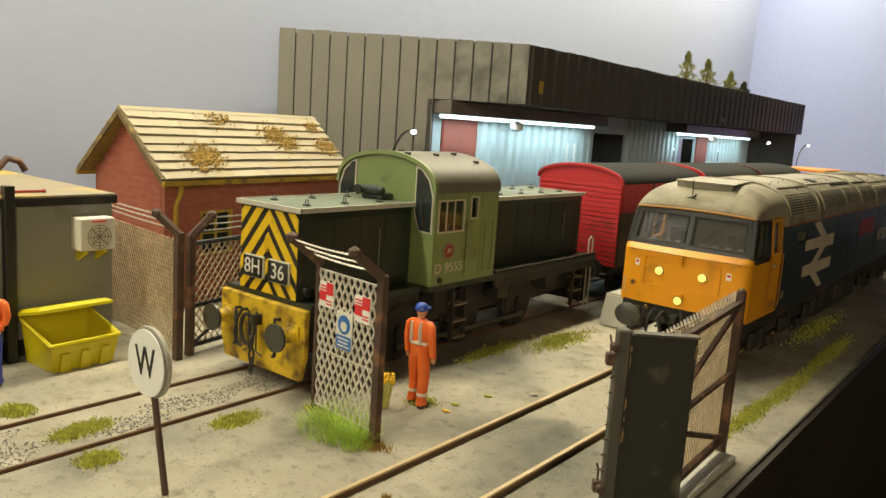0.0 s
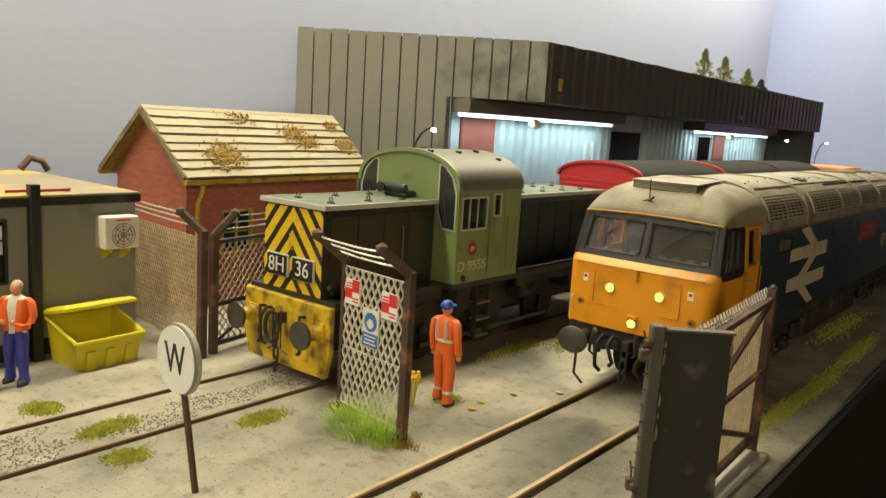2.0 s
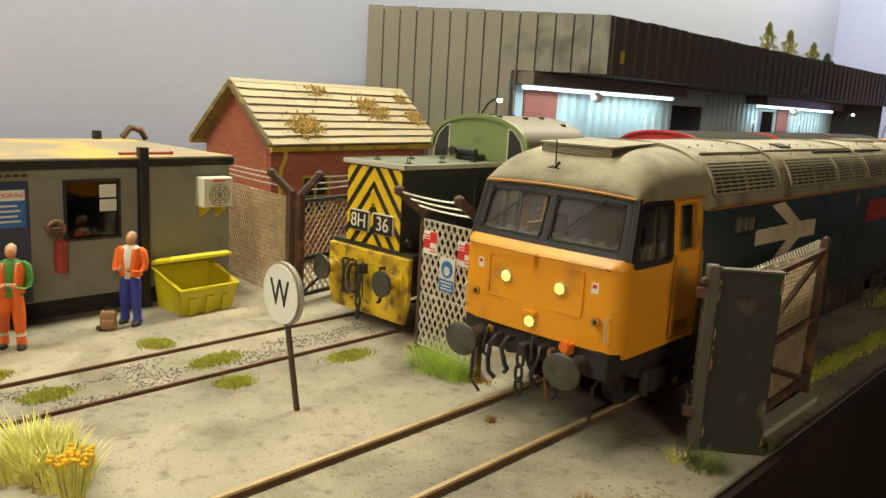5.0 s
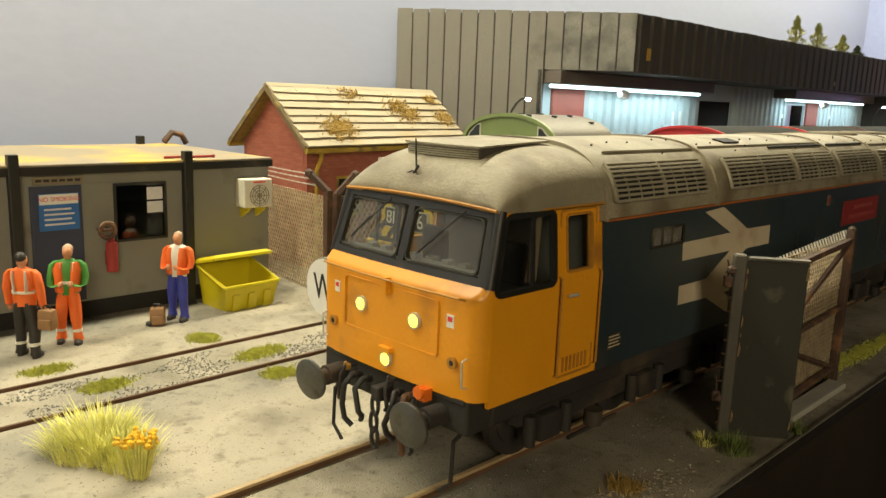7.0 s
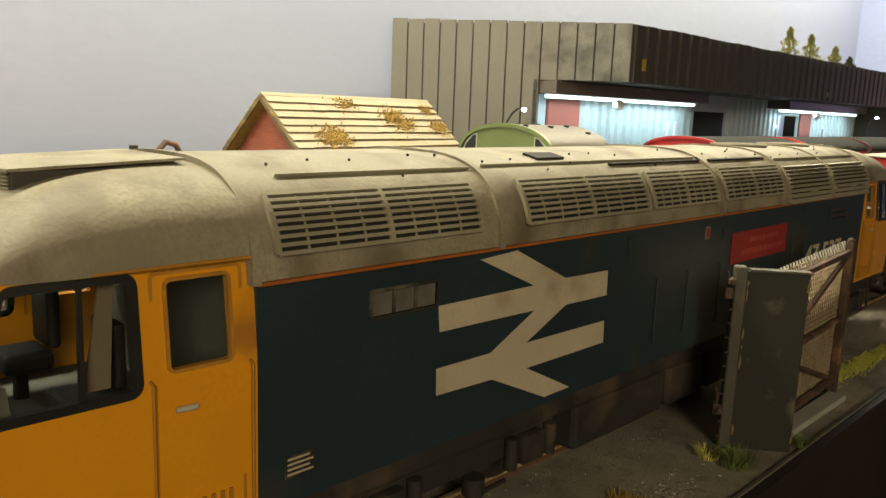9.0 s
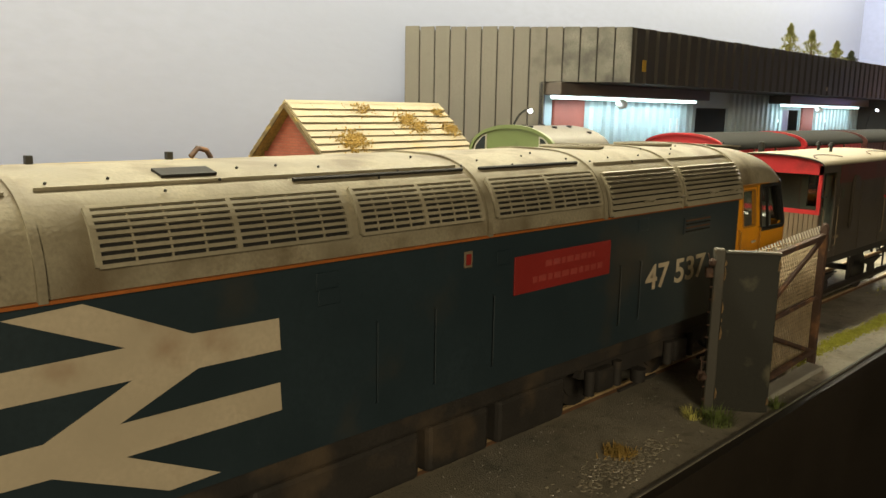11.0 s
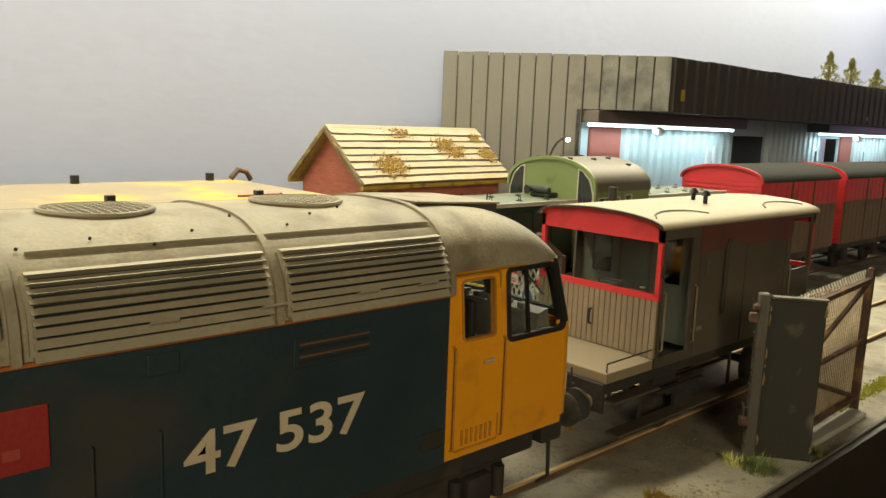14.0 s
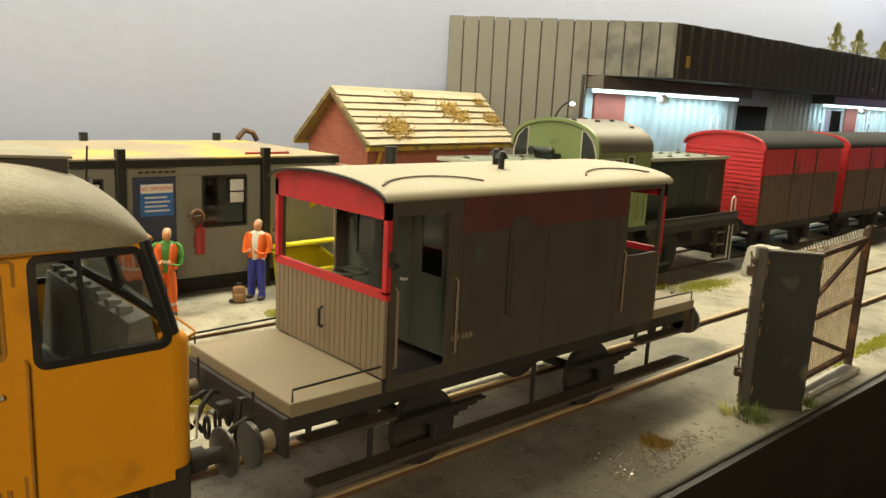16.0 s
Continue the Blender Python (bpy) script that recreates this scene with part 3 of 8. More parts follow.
    loft(bm, [[m @ Vector((x * 1.03, front(x) - 0.0002, z)) for x in xs] + [m @ Vector((x * 0.94, 0.047, z + 0.0012)) for x in xs[::-1]] for z in (0.0889, 0.0894)])
    part("intake_hood", bm, M_ROOFGREY, roof, "flat hood over the air intake")
    # horn aerial and brackets
    bm = bmesh.new()
    tube(bm, [m @ Vector(p) for p in ((-0.003, 0.0115, 0.0812), (-0.003, 0.0110, 0.0905))], 0.00022)
    tube(bm, [m @ Vector(p) for p in ((-0.0075, 0.0105, 0.0806), (-0.003, 0.0102, 0.0822), (0.0025, 0.0100, 0.0800))], 0.00022)
    tube(bm, [m @ Vector(p) for p in ((-0.003, 0.0105, 0.0812), (-0.0005, 0.0098, 0.0836))], 0.0004)
    part("aerial", bm, M_BLACK, roof)
    # panel, handrail, lamps
    bm = bmesh.new()
    ring(bm, -0.0185, 0.0185, 0.0385, 0.0530, 0.0012, 0.0005, f(cab_front), -0.0005, 0.0002)
    part("code_panel", bm, M_CABYELLOW, cab)
    bm = bmesh.new()
    tube(bm, [f(cab_front)(x, z, d) for x, z, d in ((-0.0265, 0.0545, 0), (-0.0262, 0.0552, -0.0020), *[(k * 0.003 - 0.024, 0.0552, -0.0022) for k in range(17)], (0.0262, 0.0552, -0.0020), (0.0265, 0.0545, 0))], 0.00032)
    part("front_handrail", bm, M_CABYELLOWTRIM, cab)
    bm = bmesh.new()
    loft(bm, [[f(cab_front)(x, z, d) for x, z in ((-0.0008, 0.0510), (0.0008, 0.0510), (0.0008, 0.0554), (-0.0008, 0.0554))] for d in (0.0004, -0.0016)])
    part("bracket", bm, M_CABYELLOW, cab)
    for x, z, r in ((-0.0105, 0.0462, 0.0017), (0.0105, 0.0462, 0.0017), (0.0002, 0.0335, 0.0017)):
        c = m @ Vector((x, bulge(x), z))
        n = (m.to_3x3() @ Vector((0, -1, 0)))
        bm = bmesh.new()
        cyl(bm, c - n * 0.0005, c + n * 0.0009, r + 0.0004, 18)
        lamp = part("headlamp", bm, M_CHROME, cab, "", 40)
        bm = bmesh.new()
        ball(bm, c + n * 0.0008, r, (1, 0.35, 1))
        part("lamp_lens", bm, M_LAMPLIT if lit else M_WHITE, lamp, "glowing yellow lamp lens" if lit else "", 60)
    bm = bmesh.new()
    loft(bm, [[f(cab_front)(x, z, d) for x, z in ((-0.0024, 0.0357), (0.0026, 0.0357), (0.0024, 0.0368), (-0.0022, 0.0368))] for d in (0, -0.0016)])
    part("lamp_hood", bm, M_CABYELLOW, cab)
    for s in (-1, 1):
        c = m @ Vector((s * 0.0235, bulge(0.0235), 0.0385))
        n = (m.to_3x3() @ Vector((0, -1, 0)))
        bm = bmesh.new()
        cyl(bm, c - n * 0.0005, c + n * 0.0008, 0.0015, 14)
        tl = part("tail_lamp", bm, M_CABYELLOWTRIM, cab, "", 40)
        bm = bmesh.new()
        ball(bm, c + n * 0.0007, 0.0009, (1, 0.4, 1), 1)
        part("lamp_lens", bm, M_DARK, tl)
        bm = bmesh.new()
        tube(bm, [f(cab_front)(s * 0.0275, z, d) for z, d in ((0.0330, 0), (0.0333, -0.0014), (0.0400, -0.0016), (0.0403, 0))], 0.00028)
        part("grab_rail", bm, M_CHROME, cab)
        bm = bmesh.new()
        u = s * 0.0222
        loft(bm, [[f(cab_front)(x, z, d) for x, z in ((u - 0.0011, 0.0470), (u + 0.0011, 0.0470), (u + 0.0011, 0.0502), (u - 0.0011, 0.0502))] for d in (0.0, -0.0002)])
        w = part("warning_flash", bm, M_WHITE, cab, "small white warning plate")
        bm = bmesh.new()
        loft(bm, [[f(cab_front)(x, z, d) for x, z in ((u - 0.0007, 0.0485), (u + 0.0007, 0.0485), (u + 0.0007, 0.0497), (u - 0.0007, 0.0497))] for d in (-0.0002, -0.0003)])
        part("flash_mark", bm, M_SIGNRED, w)
    # cab inside: floor, desk, seat, back wall, curtain
    bm = bmesh.new()
    box(bm, -0.029, 0.029, 0.003, 0.049, 0.0405, 0.042)
    box(bm, -0.029, 0.029, 0.049, 0.0502, 0.042, 0.074)
    bmesh.ops.transform(bm, matrix=m, verts=bm.verts[:])
    part("cab_floor", bm, M_INSIDE, cab, "dark cab interior")
    bm = bmesh.new()
    prism(bm, [(0.004, 0.042), (0.014, 0.042), (0.012, 0.0590), (0.008, 0.0600)], "x", -0.026, 0.026)
    for k in range(8):
        box(bm, -0.02 + 0.006 * k, -0.0175 + 0.006 * k, 0.009, 0.0115, 0.0588, 0.0606)
    bmesh.ops.transform(bm, matrix=m, verts=bm.verts[:])
    part("driving_desk", bm, M_DESK, cab)
    for sx in (-0.015, 0.015):
        bm = bmesh.new()
        box(bm, sx - 0.005, sx + 0.005, 0.022, 0.031, 0.048, 0.052, 0.001)
        box(bm, sx - 0.005, sx + 0.005, 0.030, 0.0325, 0.052, 0.064, 0.001)
        cyl(bm, (sx, 0.026, 0.042), (sx, 0.026, 0.048), 0.0015, 8)
        bmesh.ops.transform(bm, matrix=m, verts=bm.verts[:])
        part("driver_seat", bm, M_BLACK, cab)
    bm = bmesh.new()
    prism(bm, [(0.0225, 0.056), (0.0265, 0.056), (0.0275, 0.0735), (0.0255, 0.0735)], "x", 0.0265, 0.0272)
    bmesh.ops.transform(bm, matrix=m, verts=bm.verts[:])
    part("blind", bm, M_BVTAN, cab, "pale cab window blind")
    # buffer beam gear
    beam = bmesh.new()
    box(beam, -0.0285, 0.0285, 0.0012, 0.010, 0.0205, 0.0297, 0.0008)
    box(beam, -0.0275, 0.0275, 0.0008, 0.0030, 0.0283, 0.0298, 0.0003)
    bmesh.ops.transform(beam, matrix=m, verts=beam.verts[:])
    beam = part("buffer_beam", beam, M_CHASSIS, loco, "grimy black buffer beam")
    for s in (-1, 1):
        bm = bmesh.new()
        tube(bm, [m @ Vector((s * 0.0199, y, 0.0243)) for y in (0.001, -0.005)], 0.0028, 14)
        tube(bm, [m @ Vector((s * 0.0199, y, 0.0243)) for y in (-0.005, -0.0095)], 0.0019, 14)
        buf = part("buffer", bm, M_CHASSIS, beam, "", 40)
        bm = bmesh.new()
        oval = [(0.0066 * math.cos(k * math.tau / 28), 0.0055 * math.sin(k * math.tau / 28)) for k in range(28)]
        loft(bm, [[m @ Vector((s * 0.0199 + x * q, y, 0.0243 + z * q)) for x, z in oval] for y, q in ((-0.0093, 0.9), (-0.0097, 1), (-0.0103, 1), (-0.0106, 0.93))])
        part("buffer_head", bm, M_BUFFER, buf, "", 40)
    bm = bmesh.new()
    box(bm, -0.0016, 0.0016, -0.004, 0.002, 0.0225, 0.0265, 0.0005)
    bmesh.ops.transform(bm, matrix=m, verts=bm.verts[:])
    for k, z in enumerate((0.0215, 0.0168, 0.0122)):
        pts = [(0.0013 * math.cos(a), -0.0036 - (0.0004 * (k % 2)), z + 0.0029 * math.sin(a)) for a in [i * math.tau / 12 for i in range(13)]]
        tube(bm, [m @ Vector(p) for p in pts], 0.00055, 6)
    part("screw_coupling", bm, M_CHASSIS, beam)
    for x, sag, mt, swing in ((-0.0105, 0.010, M_HOSE, -0.5), (-0.006, 0.007, M_HOSE, 0.5), (0.0068, 0.0085, M_HOSE, -0.4), (0.0105, 0.011, M_RAILSIDE, 0.4)):
        bm = bmesh.new()
        s = 1 if x > 0 else -1
        pts = [(x, 0.000, 0.0262), (x, -0.003, 0.0268), (x + s * 0.0012, -0.0048, 0.0240), (x + swing * 0.0026, -0.0054, 0.0185), (x + swing * 0.0030, -0.0044, 0.0262 - sag - 0.002), (x - swing * 0.0006, -0.0032, 0.0262 - sag - 0.004)]
        tube(bm, [m @ Vector(p) for p in pts], 0.0008, 8)
        cyl(bm, m @ Vector((x, -0.0005, 0.0262)), m @ Vector((x, -0.0022, 0.0266)), 0.0012, 8)
        part("brake_hose", bm, mt, beam, "", 50)
    for s in (-1, 1):
        bm = bmesh.new()
        tube(bm, [m @ Vector(p) for p in ((s * 0.0240, 0.006, 0.020), (s * 0.0240, 0.0015, 0.018), (s * 0.0240, 0.0010, 0.007), (s * 0.0200, 0.001, 0.0035))], 0.0006)
        part("guard_iron", bm, M_CHASSIS, beam)
    # spare pipe ends, cocks and the hook
    for x, z, drop in ((-0.0145, 0.0275, 0.008), (0.0034, 0.0285, 0.0065), (0.0132, 0.0262, 0.013)):
        bm = bmesh.new()
        q = 1 if x > 0 else -1
        tube(bm, [m @ Vector(p) for p in ((x, 0.001, z), (x, -0.0024, z + 0.0004), (x + q * 0.0004, -0.0036, z - 0.002), (x + q * 0.0010, -0.0034, z - drop), (x - q * 0.0006, -0.0026, z - drop - 0.0014))], 0.00055, 6)
        pipe = part("air_pipe", bm, M_CHASSIS, beam, "", 50)
        bm = bmesh.new()
        cyl(bm, m @ Vector((x, -0.0010, z)), m @ Vector((x, -0.0024, z + 0.0002)), 0.0010, 8)
        box_c = m @ Vector((x, -0.0022, z + 0.0012))
        ball(bm, box_c, 0.0006, sub=1)
        part("pipe_cock", bm, M_BRASS if x < 0.003 else M_CHASSIS, pipe, "", 50)
    if lit:
        bm = bmesh.new()
        tube(bm, [m @ Vector(p) for p in ((0.0152, -0.001, 0.0292), (0.0152, -0.003, 0.0292))], 0.0017, 10)
        box_m = [(0.0140, -0.0022, 0.0270), (0.0170, -0.0022, 0.0270), (0.0170, -0.0022, 0.0302), (0.0140, -0.0022, 0.0302)]
        loft(bm, [[m @ Vector(p) for p in box_m], [m @ Vector((p[0], p[1] + 0.0026, p[2])) for p in box_m]])
        part("air_cock", bm, M_ORANGEBIT, beam, "bright orange air cock")
    return cab


def cab_shell(m):
    bm = bmesh.new()
    us = [k * 0.00262 - 0.0262 for k in range(21)]
    us += [q * (NOSE_FLAT + NOSE_R * math.sin(radians(k * 15))) for k in range(1, 7) for q in (1, -1)]
    us = sorted(max(-0.031, min(0.031, u)) for u in us)
    
    def skin(x, z, d):
        p = cab_front(x, z, d)
        return (p[0] * (1 - 30 * d), p[1], p[2])
    plate(bm, -0.031, 0.031, 0.0295, WAIST - 0.0008, [], shifted(skin, m), 0.0016, us=us)
    # rounded waist ledge under the windscreens
    steps = [(0.0, WAIST - 0.0008), (0.05, WAIST - 0.0003), (0.22, WAIST + 0.0003), (0.55, WAIST + 0.0010), (1.0, 0.0580)]
    secs = []
    for u in us:
        top = [m @ Vector((u, bulge(u) + (SETBACK + brow(u) - bulge(u)) * q, z)) for q, z in steps]
        secs.append(top + [p + m.to_3x3() @ Vector((-0.05 * u, 0.0016, -0.0006)) for p in top[::-1]])
    loft(bm, secs)
    for s in (1, -1):
        plate(bm, 0.0058, 0.0505, 0.0275, 0.0748, [(0.0072, 0.029, 0.0555, 0.0738), (0.0345, 0.0455, 0.058, 0.0725)],
              shifted(lambda y, z, d, s=s: cab_side(y, z, d, s), m), 0.0012, vs=[0.0576])
    return bm


def loco47():
    loco = thing("diesel_locomotive", "large blue diesel locomotive with yellow cab ends and dusty grey roof", "locomotive")
    side_bm = {}
    for s in (1, -1):
        bm = bmesh.new()
        plate(bm, 0.0505, L47 - 0.0505, 0.0270, 0.0702, [(0.0765, 0.0945, 0.0598, 0.0648)] if s == 1 else [], lambda y, z, d, s=s: (s * (0.0308 - d), y, z), 0.0012)
        side_bm[s] = part("body_side", bm, M_BLUE, loco, "dark blue body side, grimy towards the bottom")
    side = side_bm[1]
    bm = bmesh.new()
    for s in (1, -1):
        box(bm, min(s * 0.0302, s * 0.0317), max(s * 0.0302, s * 0.0317), 0.0505, L47 - 0.0505, 0.0697, 0.0703)
    part("cantrail_line", bm, M_ORANGELINE, loco, "thin orange cantrail line")
    # roof
    bm = bmesh.new()
    n = 26
    prof = []
    for i in range(n + 1):
        a = math.pi * i / n
        x, z = roof_curve(a if a <= math.pi / 2 else math.pi - a)
        prof.append((x if a <= math.pi / 2 else -x, z))
    loft(bm, [[(x, y, z + 0.0004) for x, z in prof] for y in (0.050, L47 - 0.050)])
    roof = part("roof", bm, M_ROOFGREY, loco, "dusty weathered grey roof", 50)
    for y in (0.0500, 0.1145, 0.2255, 0.2790, 0.3265, 0.3735):
        bm = bmesh.new()
        outer = [roof_point(math.pi / 2 * i / 13, 0, 0.0010) for i in range(14)]
        full = [(p[0], p[2]) for p in outer] + [(-p[0], p[2]) for p in outer[-2::-1]]
        loft(bm, [[(x, y - 0.0008, z) for x, z in full], [(x, y + 0.0008, z) for x, z in full]])
        part("roof_band", bm, M_ROOFGREY, roof, "", 50)

    def grille(y0, y1, a0, a1, rows, cols, slats):
        bm = bmesh.new()
        st = 6
        loft(bm, [[roof_point(a0 + (a1 - a0) * i / st, y, 0.0006) for i in range(st + 1)] + [roof_point(a0 + (a1 - a0) * i / st, y, -0.0003) for i in range(st, -1, -1)] for y in (y0, y1)])
        g = part("roof_grille" if not slats else "roof_louvre", bm, M_DARK, roof, "grey roof grille with dark gaps")
        for i in range(rows + 1):
            a = a0 + (a1 - a0) * i / rows
            h = 0.0022 if slats else 0.0013
            da = 0.017 if not slats else 0.027
            bm = bmesh.new()
            loft(bm, [[roof_point(a - da, y, 0.0004), roof_point(a + da, y, 0.0004), roof_point(a + da, y, h * 0.55 if slats else h), roof_point(a - da, y, h)] for y in (y0, y1)])
            part("grille_bar", bm, M_GRILLE, g)
        for j in range(cols + 1):
            y = y0 + (y1 - y0) * j / cols
            w = 0.00020 if j % 4 else 0.00055
            bm = bmesh.new()
            loft(bm, [[roof_point(a0 + (a1 - a0) * i / st, yy, 0.0013 if j % 4 == 0 else 0.0009) for i in range(st + 1)] + [roof_point(a0 + (a1 - a0) * i / st, yy, 0.0004) for i in range(st, -1, -1)] for yy in (y - w, y + w)])
            part("grille_upright", bm, M_GRILLE, g)

    grille(0.0545, 0.1075, 0.19, 0.73, 8, 8, False)
    grille(0.1240, 0.1790, 0.19, 0.73, 8, 8, False)
    grille(0.1825, 0.2225, 0.19, 0.73, 8, 8, False)
    grille(0.2285, 0.2765, 0.19, 0.73, 8, 8, False)
    grille(0.2815, 0.3245, 0.04, 0.66, 8, 1, True)
    grille(0.3285, 0.3715, 0.04, 0.66, 8, 1, True)
    for y in (0.300, 0.322, 0.345, 0.362):
        bm = bmesh.new()
        tube(bm, [roof_point(0.13, y, 0.0010), roof_point(0.16, y, 0.0026), roof_point(0.16, y + 0.005, 0.0026), roof_point(0.13, y + 0.005, 0.0010)], 0.0003)
        part("grab_handle", bm, M_GRILLE, roof)
    # fans, hatches, exhaust slots, bolts
    for y in (0.3025, 0.3495):
        bm = bmesh.new()
        rr = 0.0108
        pts = [(rr * math.cos(k * math.tau / 40), y + rr * math.sin(k * math.tau / 40)) for k in range(40)]

        def over(x, yy, off):
            a = math.acos(min(1, (abs(x) / 0.031) ** (1 / 0.62))) if abs(x) > 1e-6 else math.pi / 2
            p = roof_point(min(a, math.pi / 2 - 0.001), yy, off)
            return (math.copysign(p[0], x), yy, p[2])
        loft(bm, [[over(x, yy, 0.0002) for x, yy in pts], [over(x, yy, 0.0008) for x, yy in pts]])
        fan = part("fan_grille", bm, M_DARK, roof, "round meshed cooling fan opening")
        bm = bmesh.new()
        for k in range(-8, 9):
            u = k * 0.0018
            h = math.sqrt(max(0, rr * rr - u * u))
            tube(bm, [over(u, y - h + 2 * h * q / 6, 0.0011) for q in range(7)], 0.00022, 4)
            tube(bm, [over(-h + 2 * h * q / 8, y + u, 0.0011) for q in range(9)], 0.00022, 4)
        part("fan_mesh", bm, M_GRILLE, fan)
        bm = bmesh.new()
        tube(bm, [over(rr * math.cos(k * math.tau / 32), y + rr * math.sin(k * math.tau / 32), 0.0009) for k in range(33)], 0.0006, 6)
        part("fan_ring", bm, M_ROOFGREY, fan)
    for y0, y1, a0, a1, mt, nm in ((0.142, 0.154, 1.13, 1.30, M_DARK, "exhaust_port"), (0.170, 0.2235, 0.93, 0.96, M_DARK, "roof_seam"), (0.1175, 0.2225, 1.02, 1.03, M_GRILLE, "roof_seam"),
                                  (0.230, 0.275, 0.93, 0.96, M_DARK, "roof_seam"), (0.060, 0.1125, 0.98, 0.985, M_GRILLE, "roof_seam"), (0.283, 0.372, 0.90, 0.915, M_GRILLE, "roof_seam")):
        bm = bmesh.new()
        loft(bm, [[roof_point(a0, y, 0.0002), roof_point(a1, y, 0.0002), roof_point(a1, y, 0.0010), roof_point(a0, y, 0.0010)] for y in (y0, y1)])
        part(nm, bm, mt, roof)
    bm = bmesh.new()
    rnd = random.Random(5)
    for k in range(30):
        p = roof_point(rnd.uniform(0.88, 1.35), 0.06 + 0.305 * k / 30 + rnd.uniform(-0.002, 0.002), 0.0008)
        ball(bm, p, 0.00036, sub=1)
    part("roof_bolts", bm, M_VANROOF, roof)
    # side details
    def slab(nm, y0, y1, z0, z1, d0, d1, mt, parent, label="", b=0.0002):
        bm = bmesh.new()
        box(bm, 0.0308 + d0, 0.0308 + d1, y0, y1, z0, z1, b)
        return part(nm, bm, mt, parent, label)
    bm = bmesh.new()
    pane(bm, 0.0765, 0.0945, 0.0598, 0.0648, lambda y, z, d: (0.0304, y, z), 0)
    part("engine_room_window", bm, M_GREYEDGLASS, side, "grey engine room window, pale lit look in the glass")
    bm = bmesh.new()
    ring(bm, 0.0758, 0.0952, 0.0591, 0.0655, 0.0008, 0.0007, lambda y, z, d: (0.0308 + d, y, z), 0.0004, -0.0006)
    w = part("window_frame", bm, M_GATEGREY, side)
    for y in (0.0825, 0.0885):
        slab("window_bar", y - 0.0003, y + 0.0003, 0.0598, 0.0648, -0.0006, 0.0002, M_GATEGREY, w)
    bm = bmesh.new()
    arrow = [(0.108, 0.0680), (0.121, 0.0688), (0.141, 0.0596), (0.1605, 0.0592), (0.1608, 0.0522), (0.142, 0.0524), (0.1262, 0.0452), (0.1605, 0.0450), (0.1608, 0.0387), (0.1270, 0.0385),
             (0.1460, 0.0292), (0.1350, 0.0290), (0.1140, 0.0385), (0.0955, 0.0390), (0.0952, 0.0452), (0.1130, 0.0452), (0.1290, 0.0530), (0.0958, 0.0534), (0.0952, 0.0593), (0.1280, 0.0594)]
    prism(bm, arrow, "x", 0.0307, 0.03092)
    part("arrow_emblem", bm, M_LOGO, side, "large off-white double arrow emblem")
    plate_ob = slab("nameplate", 0.2365, 0.2835, 0.0520, 0.0630, 0, 0.0005, M_NAMERED, side, "red nameplate panel with unreadable lettering")
    for z, y0, y1 in ((0.0596, 0.2500, 0.2745), (0.0555, 0.2445, 0.2790)):
        y = y0
        while y < y1:
            wd = rnd.uniform(0.0016, 0.0034)
            slab("text_bar", y, min(y + wd, y1), z - 0.0009, z + 0.0009, 0.0005, 0.0006, M_NAMETEXT, plate_ob, b=0)
            y += wd + 0.0009
    lettering("47 537", 0.0122, M_LOGO, side, Matrix.Translation((0.0309, 0.3274, 0.0464)) @ FROM_RIGHT, name="running_number", stretch=1.23, bold=0.0002, label="grubby white running number")
    g = slab("body_grille", 0.3300, 0.3500, 0.0598, 0.0662, 0, 0.0004, M_BLUE, side)
    for k in range(4):
        slab("grille_bar", 0.3312, 0.3488, 0.0607 + k * 0.0013, 0.0612 + k * 0.0013, 0.0004, 0.0008, M_BODYRUST if k % 2 else M_VANROOF, g, b=0)
    slab("warning_plate", 0.2165, 0.2195, 0.0625, 0.0668, 0, 0.0002, M_BVTAN, side)
    slab("warning_mark", 0.2171, 0.2189, 0.0632, 0.0661, 0.0002, 0.0003, M_NAMERED, side)
    p = slab("data_panel", 0.0562, 0.0632, 0.0320, 0.0365, 0, 0.0002, M_GATEGREY, side)
    for k in range(4):
        slab("text_bar", 0.0568, 0.0626 - 0.0008 * (k % 2), 0.0326 + k * 0.0010, 0.0330 + k * 0.0010, 0.0002, 0.0003, M_LOGO, p, b=0)
    slab("data_panel", 0.366, 0.3725, 0.0320, 0.0365, 0, 0.0002, M_GATEGREY, side)
    for y, z in ((0.170, 0.0655), (0.1705, 0.062), (0.2290, 0.0635), (0.300, 0.066)):
        slab("access_cover", y, y + 0.006, z - 0.002, z + 0.002, 0, 0.0003, M_BLUE, side)
    for y in (0.187, 0.206, 0.228, 0.290, 0.302):
        bm = bmesh.new()
        tube(bm, [(0.0308, y, 0.0335), (0.0316, y, 0.0337), (0.0316, y, 0.0535), (0.0308, y, 0.0537)], 0.00025)
        part("grab_rail", bm, M_BLUE, side)
    cab47(loco, Matrix.Identity(4), True)
    cab47(loco, TURN47, False)
    # underframe and bogies
    bm = bmesh.new()
    box(bm, -0.027, 0.027, 0.012, L47 - 0.012, 0.0195, 0.0275, 0.001)
    under = part("underframe", bm, M_CHASSIS, loco, "grimy black underframe")
    for y0, y1 in ((0.155, 0.205), (0.208, 0.232), (0.236, 0.268)):
        bm = bmesh.new()
        box(bm, -0.0275, 0.0275, y0, y1, 0.0065, 0.0200, 0.0015)
        part("tank", bm, M_CHASSIS, under)
